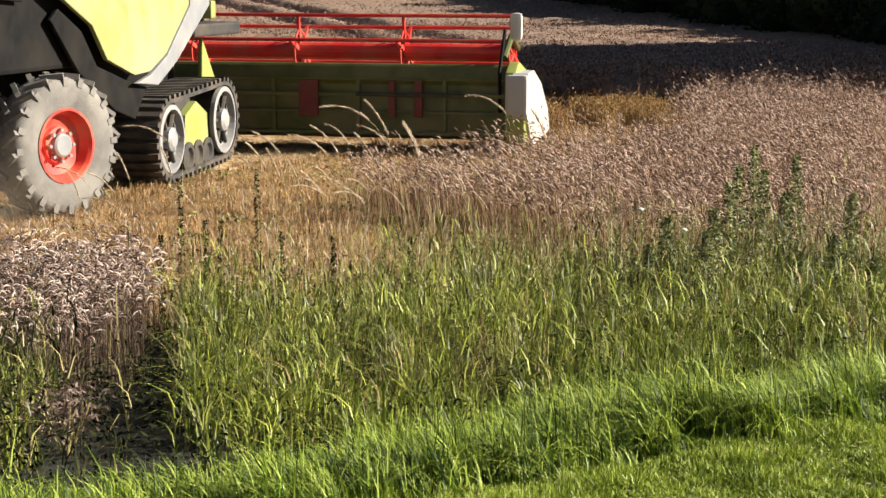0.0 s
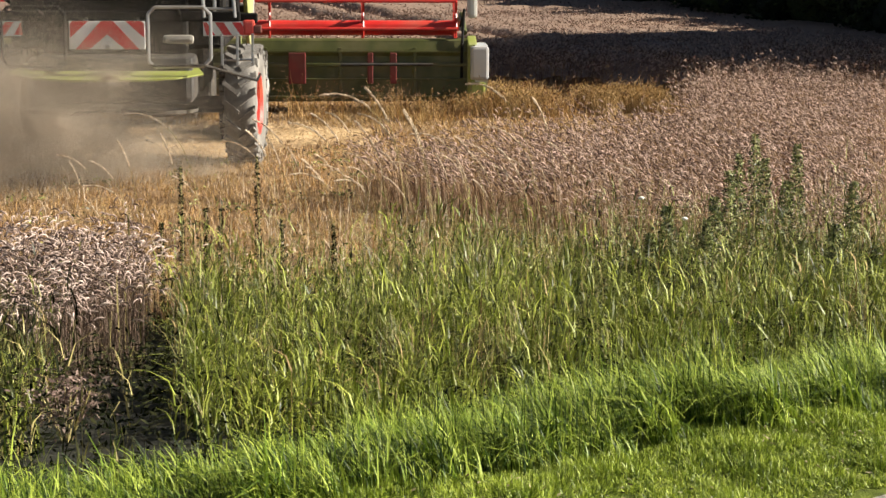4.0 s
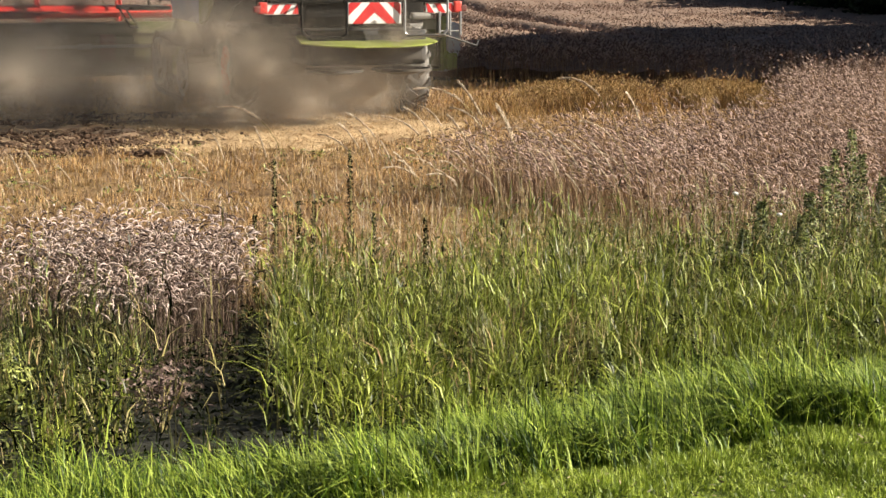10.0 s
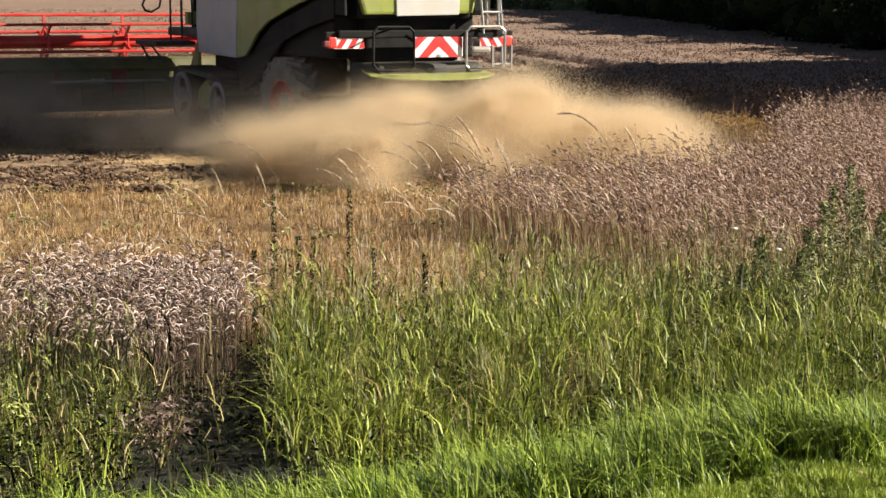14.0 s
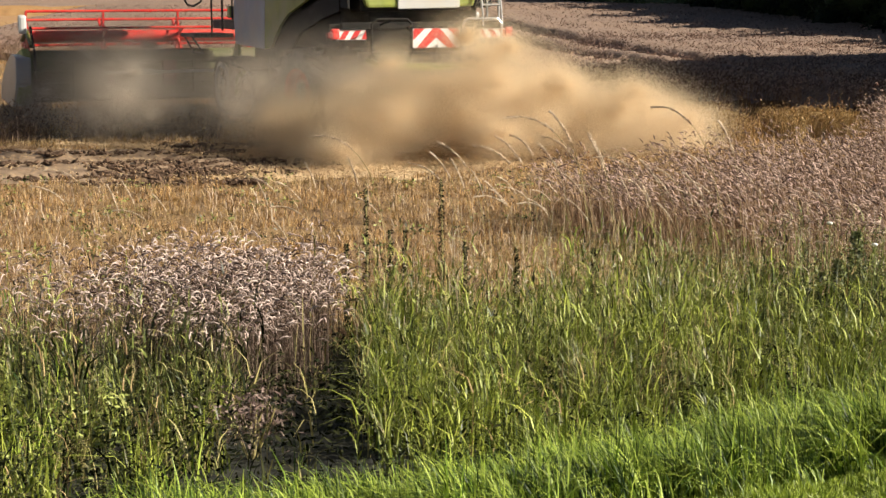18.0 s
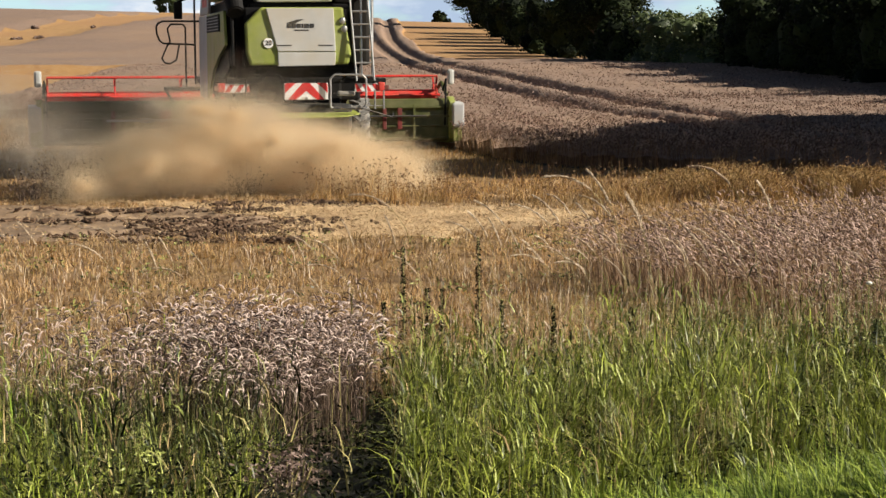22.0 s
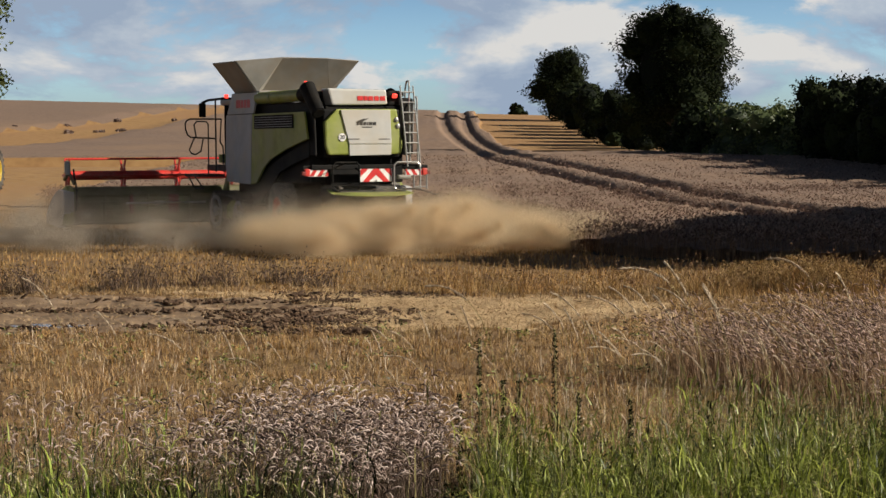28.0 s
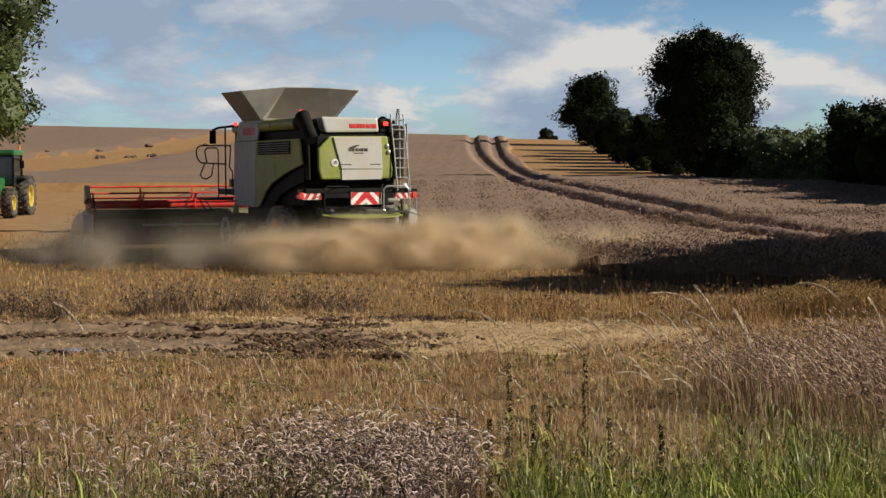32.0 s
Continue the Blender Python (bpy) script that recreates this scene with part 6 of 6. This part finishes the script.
# ---- the tractor waiting by the field ----
def build_tractor():
    root = tagged(new("tractor"), "green tractor with yellow wheels and red front weight", "tractor")
    P = lambda name, bm, mat, label="": part(name, bm, mat, root, label)
    # faces -y; x to its left
    P("bonnet", box(bmesh.new(), (-0.42, -2.6, 1.0), (0.42, -0.5, 1.75), 0.12), M_TGREEN, "green bonnet")
    P("grille", box(bmesh.new(), (-0.36, -2.64, 1.05), (0.36, -2.6, 1.55), 0.03), M_BLACK)
    for x in (-0.22, 0.22):
        P("headlight", box(bmesh.new(), (x - 0.11, -2.66, 1.5), (x + 0.11, -2.6, 1.66), 0.03), M_STEEL)
    P("front_weight", box(bmesh.new(), (-0.5, -3.1, 0.6), (0.5, -2.6, 1.0), 0.06), M_RED, "red front weight block")
    P("chassis", box(bmesh.new(), (-0.35, -2.5, 0.55), (0.35, 1.2, 1.05), 0.05), M_DARKSTEEL)
    P("cab_glass", box(bmesh.new(), (-0.75, -0.45, 1.35), (0.75, 1.05, 2.75), 0.1), M_GLASS, "tinted cab glass")
    P("cab_roof", box(bmesh.new(), (-0.85, -0.6, 2.72), (0.85, 1.2, 2.98), 0.1), M_TGREEN, "green cab roof")
    for x in (-0.76, 0.76):
        for y in (-0.45, 1.05):
            P("cab_pillar", box(bmesh.new(), (x - 0.04, y - 0.04, 1.3), (x + 0.04, y + 0.04, 2.74), 0.01), M_BLACK)
        s = 1 if x > 0 else -1
        P("mudguard", box(bmesh.new(), (min(0.65 * s, 1.15 * s), 0.1, 1.62), (max(0.65 * s, 1.15 * s), 1.7, 1.74), 0.05), M_BLACK)
        P("mirror", box(bmesh.new(), (1.15 * s - 0.1, -0.5, 2.15), (1.15 * s + 0.1, -0.42, 2.5), 0.03), M_BLACK)
        P("mirror_arm", rod(bmesh.new(), (0.78 * s, -0.45, 2.6), (1.12 * s, -0.46, 2.5), 0.02), M_BLACK)
        w = build_wheel("rear_wheel", root, 0.92, 0.6, s, M_YELLOW, M_RUBBER, 0.05, 18, 0.55)
        w.matrix_basis = pose(0.95 * s, 0.9, 0.92)
        w["label"] = "black lugged tyre on a yellow rim"
        w = build_wheel("front_wheel", root, 0.66, 0.48, s, M_YELLOW, M_RUBBER, 0.045, 16, 0.52)
        w.matrix_basis = pose(0.92 * s, -1.85, 0.66)
        w["label"] = "black lugged tyre on a yellow rim"
    P("beacon", rod(bmesh.new(), (0.7, 0.9, 2.96), (0.7, 0.9, 3.16), 0.06, 10), M_AMBER, "amber beacon")
    P("exhaust", rod(bmesh.new(), (-0.62, -0.6, 1.6), (-0.62, -0.6, 2.9), 0.05, 10), M_DARKSTEEL)
    x, y = -21.0, 75.0
    root.matrix_basis = pose(x, y, float(ground_z(x, y)), 0, 0, 1)


build_tractor()


# ---- single plants ----
def plant_spike(name, label, x, y, top, bushy, mat, seed, leaf=0.018, count=160, spread=0.04):
    """A tall single weed: stem and leaves narrowing to the tip."""
    rng = np.random.default_rng(seed)
    z = float(ground_z(x, y))
    h = max(0.3, top - z)
    root = tagged(new(name), label, "weed")
    root.location = (x, y, z)
    part("stem", pipe(bmesh.new(), [(0, 0, 0), (0.01, 0, h * 0.5), (0.0, 0.01, h)], 0.006, 5), M_DRYGRASS, root)
    t = rng.uniform(0.12, 1, count)
    r = (spread + bushy * (1 - t) ** 0.8) * np.sqrt(rng.random(count))
    a = rng.uniform(0, 2 * np.pi, count)
    c = np.stack([r * np.cos(a), r * np.sin(a), t * h], 1)
    v, q = leaves(c, leaf * rng.uniform(0.6, 1.3, count), rng)
    raw("foliage", v, q, [mat], None, root)
    return root


def build_plants():
    i = 50
    for x, y, top in ((0.84, 12.6, 1.15), (0.27, 12.4, 1.1), (0.44, 12.2, 0.82), (0.55, 12.3, 0.8), (0.97, 12.0, 0.76), (1.32, 11.8, 0.74), (1.84, 11.6, 0.76), (0.12, 12.1, 0.74)):
        plant_spike("dock_weed", "slim dark seeded dock stalk rising above the grass", x, y, top, 0.012, M_DARKWEED_SHADE, i, 0.009, 460, 0.018)["group"] = "dark stalks"
        i += 1
    for x, y, top in ((4.58, 12.2, 1.3), (5.0, 12.4, 1.2), (4.42, 12.1, 1.16), (4.7, 12.3, 1.1), (4.31, 12.0, 1.05), (4.8, 12.1, 0.95), (4.1, 11.7, 0.9), (3.64, 11.4, 0.88), (3.9, 11.3, 0.8), (5.3, 12.0, 0.95), (4.95, 10.8, 0.66), (4.74, 11.0, 0.78),
                      (5.2, 11.0, 0.7), (4.45, 10.9, 0.7), (5.6, 11.4, 0.85), (3.4, 11.0, 0.75)):
        plant_spike("mugwort", "bushy dark green mugwort with small leaves", x, y, top, 0.085, M_MUGWORT, i, 0.011, 1300, 0.03)["group"] = "mugwort plants"
        i += 1
    for x, y, z in ((3.39, 11.2, 0.97), (3.64, 11.0, 0.85)):
        root = tagged(new("white_flower"), "small white flower head above the weeds", "flower")
        g = float(ground_z(x, y))
        root.location = (x, y, g)
        part("stem", rod(bmesh.new(), (0, 0, 0), (0, 0, z - g), 0.003, 5), M_WEED, root)
        bm = bmesh.new()
        bmesh.ops.create_icosphere(bm, subdivisions=2, radius=0.022, matrix=Matrix.Translation((0, 0, z - g)) @ Matrix.Diagonal((1, 1, 0.55, 1)))
        part("flower_head", bm, M_FLOWER, root)
    # withered clump in the ditch
    root = tagged(new("withered_clump"), "withered brown seed-head clump in the ditch", "weed")
    root.location = (-0.4, 8.3, float(ground_z(-0.4, 8.3)))
    rng = np.random.default_rng(77)
    c = rng.normal(size=(700, 3)) * (0.1, 0.1, 0.07) + (0, 0, 0.22)
    v, q = leaves(c, rng.uniform(0.006, 0.016, 700), rng)
    raw("seed_head", v, q, [M_THISTLE], None, root)["kind"] = "stuff"
    bm = bmesh.new()
    for k in range(12):
        a = k * 0.55
        rod(bm, (0.02 * math.cos(a), 0.02 * math.sin(a), 0), (0.12 * math.cos(a), 0.12 * math.sin(a), 0.26), 0.004, 4)
    part("stems", bm, M_DRYGRASS, root)["kind"] = "stuff"
    # arching pale grass heads
    made = []
    for k in range(5):
        rng = np.random.default_rng(90 + k)
        root = tagged(new("grass_stalk"), "tall thin grass stalk with a pale arching seed head", "grass stalk", "tall seed heads")
        bend = 0.4 + 0.2 * k
        # the stalk leaves the ground upright and turns over towards -x, the head most of all
        line, at = [Vector((0, 0, 0))], Vector((0, 0, 0))
        for i in range(40):
            a = 0.06 + bend * (i / 40) ** 2.6 * 1.5
            at = at + Vector((-math.sin(a), 0.08 * math.sin(a), math.cos(a))) / 38
            line.append(at.copy())
        top = max(p.z for p in line)
        line = [p / top for p in line]
        part("stem", pipe(bmesh.new(), [line[i] for i in (0, 10, 18, 24, 28, 31)], 0.0016, 4), M_DRYGRASS, root)
        n = 150
        f = rng.uniform(29.5, 39.9, n)
        c = np.array([line[int(v)].lerp(line[int(v) + 1], v - int(v)) for v in f])
        w = np.array([line[int(v) + 1] - line[int(v)] for v in f])
        w = w / np.linalg.norm(w, axis=1, keepdims=True) * 0.022 + rng.normal(0, 0.0042, (n, 3))
        c += rng.normal(0, 0.0018, c.shape)
        v, q = spindles(c, w, np.full(n, 0.0034), rng)
        raw("seed_head", v, q, [M_HEAD], None, root)
        made.append(root)
    heads = [(1.23, 15.2, 1.1), (1.2, 15.2, 0.99), (1.48, 15.2, 0.92), (1.92, 15.2, 1.21), (2.39, 15.2, 1.42), (2.22, 15.2, 1.14), (2.43, 15.2, 1.2), (2.61, 15.2, 1.24), (2.42, 15.2, 0.87),
             (2.67, 15.2, 0.78), (3.22, 15.2, 0.87), (3.65, 15.2, 0.81), (3.01, 15.2, 0.82), (1.81, 15.2, 0.89), (0.52, 15.2, 1.24), (2.4, 15.4, 1.42), (2.04, 15.4, 1.19), (2.66, 15.4, 1.24),
             (1.45, 15.4, 1.16), (3.02, 15.4, 1.03), (3.17, 15.4, 0.98), (3.38, 15.4, 0.92), (2.86, 15.4, 0.82), (-3.37, 15.4, 1.3), (-2.03, 15.4, 0.95), (-2.86, 15.4, 0.99), (3.69, 15.4, 1.08)]
    heads2 = [(0.33, 15.0, 1.1), (-0.11, 15.0, 0.87), (3.56, 15.0, 1.47), (3.74, 15.0, 1.39), (1.86, 15.0, 1.18), (1.3, 15.0, 1.04)]
    rng = np.random.default_rng(5)
    for k in range(26):
        heads2.append((float(rng.uniform(-3.6, 4.6)), float(rng.uniform(13.4, 15.6)), float(rng.uniform(0.7, 1.0))))
    for k, (x, y, top) in enumerate(heads + heads2):
        g = float(ground_z(x, y))
        h = (top - g) / 1.0
        src = made[(k * 7 + 1) % 5]
        src.scale = (h, h, h)
        copy_thing(src, pose(x, y, g, 0, 0, float(rng.normal(0, 28))))
    for r in made:
        r.scale = (0.8, 0.8, 0.8)
    for r, x in zip(made, (2.9, 3.3, 1.7, 2.1, 3.9)):
        r.matrix_basis = pose(x, 15.0, float(ground_z(x, 15.0)), 0, 0, 20 * x) @ Matrix.Diagonal((0.8, 0.8, 0.8, 1))
    # clods along the ruts
    rng = np.random.default_rng(31)
    meshes = []
    for k in range(5):
        bm = bmesh.new()
        bmesh.ops.create_icosphere(bm, subdivisions=2, radius=1)
        for v in bm.verts:
            v.co *= 0.75 + 0.5 * noise.noise(v.co * 1.7 + Vector((k * 7, 0, 0)))
            v.co.z *= 0.6
        me = bpy.data.meshes.new("clod")
        bm.to_mesh(me)
        bm.free()
        me.materials.append(M_CLOD)
        meshes.append(me)
    # ridges that the tyres pressed up, as lines from x to x along a height in y
    ridges = [(-8.5, -1.6, 27.2, 0.1), (-4.6, -1.3, 26.95, 0.08), (-3.6, -0.9, 22.5, 0.1), (-8.5, -2.2, 23.2, 0.08), (-2.8, 0.6, 28.1, 0.2), (-7.5, -3.0, 25.4, 0.1)]

    def along(k):
        i = rng.integers(0, len(ridges), k)
        lo, hi, mid, wide = np.array(ridges)[i].T
        x = lo + (hi - lo) * rng.random(k) ** 0.75
        return x, mid + 0.1 * np.sin(x * 0.9 + mid) + rng.normal(0, 1, k) * wide
    for n in range(298):
        if n % 5 < 3:
            x, y = (float(v[0]) for v in along(1))
        else:
            x, y = float(rng.normal(-1.85, 0.6)), float(rng.normal(24.5, 0.7))
        s = float(rng.uniform(0.03, 0.075)) * (1.7 if rng.random() < 0.2 else 1)
        ob = new("mud_clod", meshes[n % 5])
        ob.matrix_basis = pose(x, y, float(ground_z(x, y)) + 0.02 + s * 0.1, 0, 0, float(rng.uniform(0, 360))) @ Matrix.Diagonal((s * 1.5, s, s * 0.9, 1))
        tagged(ob, "dark wet clod of mud thrown up beside the ruts", "clod", "mud clods")
    k = 2200
    x, y = along(k)
    x[:800], y[:800] = rng.normal(-1.85, 0.6, 800), rng.normal(24.6, 0.6, 800)
    p = np.stack([x, y, ground_z(x, y) + 0.03], 1)
    way = rng.normal(size=(k, 3)) * (0.07, 0.04, 0.03)
    v, q = spindles(p, way, rng.uniform(0.012, 0.036, k), rng)
    tagged(raw("mud_crumbs", v, q, [M_CLOD]), "churned brown mud crumbs along the ruts", "mud", kind="stuff")
    bm = bmesh.new()
    slab(bm, [(-9.5, 23.4), (-6.6, 23.45), (-5.3, 23.75), (-4.9, 24.05), (-5.8, 24.3), (-9.5, 24.4)], 0.012, Matrix.Translation((0, 0, -0.05)))
    tagged(part("puddle", bm, M_PUDDLE), "shallow puddle lying in the muddy rut", "puddle", kind="structure")


build_plants()


# ---- dust and chaff, in flakes ----
def flake_cloud(name, mat, count, size, seed, spread):
    rng = np.random.default_rng(seed)
    v = rng.normal(size=(count, 3))
    v /= np.linalg.norm(v, axis=1, keepdims=True)
    r = 1 - np.sqrt(1 - rng.random(count) ** 0.8 * 0.999)
    p = v * r[:, None] * spread
    p += 0.1 * np.sin(p[:, [1, 2, 0]] * 4.3 + seed)
    a = rng.normal(size=(count, 3))
    a /= np.linalg.norm(a, axis=1, keepdims=True)
    b = np.cross(a, rng.normal(size=(count, 3)))
    b /= np.linalg.norm(b, axis=1, keepdims=True)
    s = (size * rng.uniform(0.5, 1.4, count))[:, None]
    verts = np.stack([p - a * s, p - b * s * 0.6, p + a * s, p + b * s * 0.6], 1).reshape(-1, 3)
    me_ob = raw(name, verts, np.arange(count * 4).reshape(-1, 4), [mat])
    return me_ob


def build_dust():
    rng = np.random.default_rng(3)
    chaff, dust = [], []
    src = flake_cloud("chaff_cloud", M_CHAFF, 175000, 0.0026, 1, (1.2, 1.1, 0.72))
    for k in range(100):
        ob = new("chaff_cloud", src.data) if k else src
        tagged(ob, "golden cloud of chopped straw and chaff behind the harvester", "chaff cloud", "chaff", "stuff")
        u = (k + rng.random()) / 100                      # from the plume's one end to the other
        hump = max(0.08, 1 - (abs(u - 0.5) / 0.5) ** 1.4)
        back = rng.random() ** 1.3
        chaff.append((ob, u, -2.9 - 3.4 * back, 0.22 + 0.85 * hump * rng.random(), k % 3 == 0, rng.uniform(0, 6.28), 10.4 + rng.uniform(0, 1.0)))
    src = flake_cloud("dust_cloud", M_DUST, 250000, 0.0019, 30, (1.9, 1.6, 1.3))
    for k in range(40):
        ob = new("dust_cloud", src.data) if k else src
        tagged(ob, "grey-brown dust drifting low round the harvester", "dust cloud", "dust", "stuff")
        z = 0.4 + rng.uniform(0, 1.5)
        if k % 5 == 0:
            x, y, z = rng.uniform(-1.4, 1.0), rng.uniform(-2.2, -0.6), rng.uniform(0.1, 0.6)
        elif k % 2:
            x, y = rng.uniform(-5.4, -1.8), rng.uniform(-3.0, 3.5)
        else:
            x, y = rng.uniform(-3.4, 0.7), rng.uniform(-3.8, -2.4)
        dust.append((ob, x, y, z, rng.uniform(0, 6.28)))
    return chaff, dust


chaff, dust = build_dust()


# ---- what moves ----
def motions():
    drive = [
        (0, -2.29, 19.18, 22.2), (0.5, -1.88, 19.63, 19.2), (1, -1.51, 20.07, 16.4), (1.5, -1.18, 20.51, 14.2), (2, -0.90, 20.96, 12.3),
        (2.5, -0.66, 21.41, 10.3), (3, -0.44, 21.83, 8.2), (3.5, -0.23, 22.18, 6.1), (5.5, -0.03, 23.13, 4.5), (6, 0.08, 23.46, 3.7),
        (6.5, 0.23, 23.81, 2.5), (7, 0.39, 24.20, 0.8), (7.5, 0.54, 24.69, -1.3), (8, 0.70, 25.33, -3.9), (8.5, 0.95, 26.12, -7.2),
        (9, 1.23, 26.95, -10.5), (9.5, 1.41, 27.75, -13.2), (10, 1.46, 28.45, -15.3), (10.5, 1.51, 28.99, -17.1), (11, 1.54, 29.32, -18.1),
        (11.5, 1.55, 29.42, -18.2), (12, 1.61, 29.39, -18.1), (12.5, 1.77, 29.33, -18.2), (13, 2.03, 29.28, -19.1), (13.5, 2.32, 29.24, -20.3),
        (15.5, 2.06, 29.50, -22.0), (16, 1.80, 29.72, -21.7), (16.5, 1.56, 30.00, -21.4), (17, 1.35, 30.31, -20.8), (17.5, 1.19, 30.66, -20.1),
        (18, 1.01, 31.06, -19.1), (18.5, 0.79, 31.54, -18.0), (19, 0.54, 32.10, -16.9), (19.5, 0.25, 32.71, -15.8), (20, -0.10, 33.33, -14.6),
        (20.5, -0.49, 33.94, -13.3), (21, -0.92, 34.55, -11.8), (21.5, -1.35, 35.17, -10.6), (22, -1.59, 35.85, -10.1), (22.5, -1.61, 36.59, -10.6),
        (23, -1.55, 37.39, -11.7), (23.5, -1.53, 38.24, -13.5), (24, -1.59, 39.11, -16.2), (24.5, -1.69, 39.97, -19.2), (25, -1.80, 40.77, -21.5),
        (25.5, -1.96, 41.50, -23.1), (27.5, -2.62, 43.78, -26.2), (28, -2.74, 44.24, -26.1), (28.5, -2.85, 44.63, -26.0), (29, -2.98, 44.95, -26.2),
        (29.5, -3.12, 45.23, -26.4), (30, -3.23, 45.50, -26.4), (30.5, -3.33, 45.79, -26.3), (31, -3.46, 46.09, -26.0), (31.5, -3.62, 46.41, -25.4),
        (32, -3.82, 46.75, -24.6),
    ]
    walk(combine, [(t, pose(x, y, 0, 0, 0, -h)) for t, x, y, h in drive])
    gone, roll = 0.0, [(drive[0][0], 0.0)]
    for a, b in zip(drive, drive[1:]):
        h = radians((a[3] + b[3]) / 2)
        gone += (b[1] - a[1]) * math.sin(h) + (b[2] - a[2]) * math.cos(h)
        roll.append((b[0], gone))
    steer = ([0, 1, 2, 3.5, 5.5, 6, 8, 9.5, 11, 13, 16, 20, 22, 25, 32], [21, 13, 13, 1, 18, 24, 22, 8, -4, 0, -14, -14, 8, 10, -4])
    ts = np.arange(0, 32.01, 0.5)
    rt, rd = [r[0] for r in roll], [r[1] for r in roll]
    for wheel, s in rear_wheels:
        walk(wheel, [(t, pose(1.49 * s, 0, 0.775, 0, 0, -float(np.interp(t, *steer))) @ pose(0, 0, 0, -math.degrees(float(np.interp(t, rt, rd)) / 0.775), 0, 0)) for t in ts])
    walk(reel, [(t, pose(*REEL_AT, float(np.interp(t, [0, 12, 13, 18, 20, 22, 25, 26.5, 28, 29, 30, 32], [1.45, 1.5, 1.62, 1.58, 1.42, 1.4, 1.42, 1.55, 1.63, 1.6, 1.47, 1.45])), -70.0 * t - 20, 0, 0)) for t in np.arange(0, 32.01, 0.5)])

    at = lambda t: [float(np.interp(t, [d[0] for d in drive], [d[i] for d in drive])) for i in (1, 2, 3)]
    spread = [12.5, 15.5, 17, 19, 20.5, 22, 23, 24, 25, 28, 32]
    ends = ([-3.2, -3.8, -3.4, -2.8, -3.2, -4.4, -5.2, -5.2, -4.4, -3.4, -3.2], [2.2, 3.6, 3.4, 2.8, 1.9, 1.2, 0.9, 1.8, 3.0, 5.8, 6.8])
    for ob, u, y, z, light, ph, out in chaff:
        rows = []
        for t in [0, 4, 8, 10, out, out + 0.5, out + 1.0] + list(np.arange(12.5, 32.01, 1.25)):
            vx, vy, h = at(t)
            k = min(1.0, max(0.0, (t - out) / 1.0))
            dx, dy, dz = 0.4 * math.sin(1.3 * t + ph), 0.3 * math.sin(0.9 * t + 2 * ph), 0.12 * math.sin(1.7 * t + 3 * ph)
            lo, hi = (float(np.interp(t, spread, e)) for e in ends)
            lift = float(np.interp(t, [13, 15.5, 17, 21, 22.5, 24], [0, 0.45, 0.9, 0.8, 0.4, 0.0])) * (1.25 * abs(math.sin(5 * ph)) if light else 0.12) * max(0.0, 1 - abs(u - 0.45) / 0.5)
            low = float(np.interp(t, [25, 28], [0, 0.3])) * max(0.0, u - 0.6)
            p = ((lo + (hi - lo) * u ** float(np.interp(t, [23, 25], [1, 1.25])) + dx) * k, 1.6 + (y + dy - 1.6) * k, 2.65 + (z + lift - low + dz - 2.65) * k)
            rows.append((t, pose(vx, vy, 0, 0, 0, -h) @ pose(*p, 0, 0, math.degrees(ph) + 22 * t)))
        walk(ob, rows)
    for ob, x, y, z, ph in dust:
        rows = []
        for t in np.arange(0, 32.01, 1.6):
            vx, vy, h = at(t)
            k = float(np.interp(t, [23, 25.5], [0, 1]))
            far = float(np.interp(t, [18, 21, 24, 26, 28.5], [0, 0.6, 1, 1, 0]))
            tall = float(np.interp(t, [0, 4, 6, 10, 12, 14.5, 17, 20, 24, 26, 28, 32], [0.8, 0.9, 1.05, 1.0, 0.45, 0.4, 0.7, 1.0, 1.0, 0.6, 0.4, 0.35]))
            lee = float(np.interp(t, [8.5, 12.2, 16, 18.5], [0, 3.0, 2.6, 0]))
            p = (x + (0.3 * x - 0.5) * k + (0.6 * x - 1.0) * far + 0.5 * math.sin(0.8 * t + ph), y + lee + (1.0 - 0.2 * y) * k - 1.6 * far + 0.4 * math.sin(0.6 * t + 2 * ph), z * tall + 0.15 * math.sin(t + 3 * ph) * (1 - 0.6 * k))
            rows.append((float(t), pose(vx, vy, 0, 0, 0, -h) @ pose(*p, 0, 0, math.degrees(ph) + 14 * float(t))))
        walk(ob, rows)


motions()
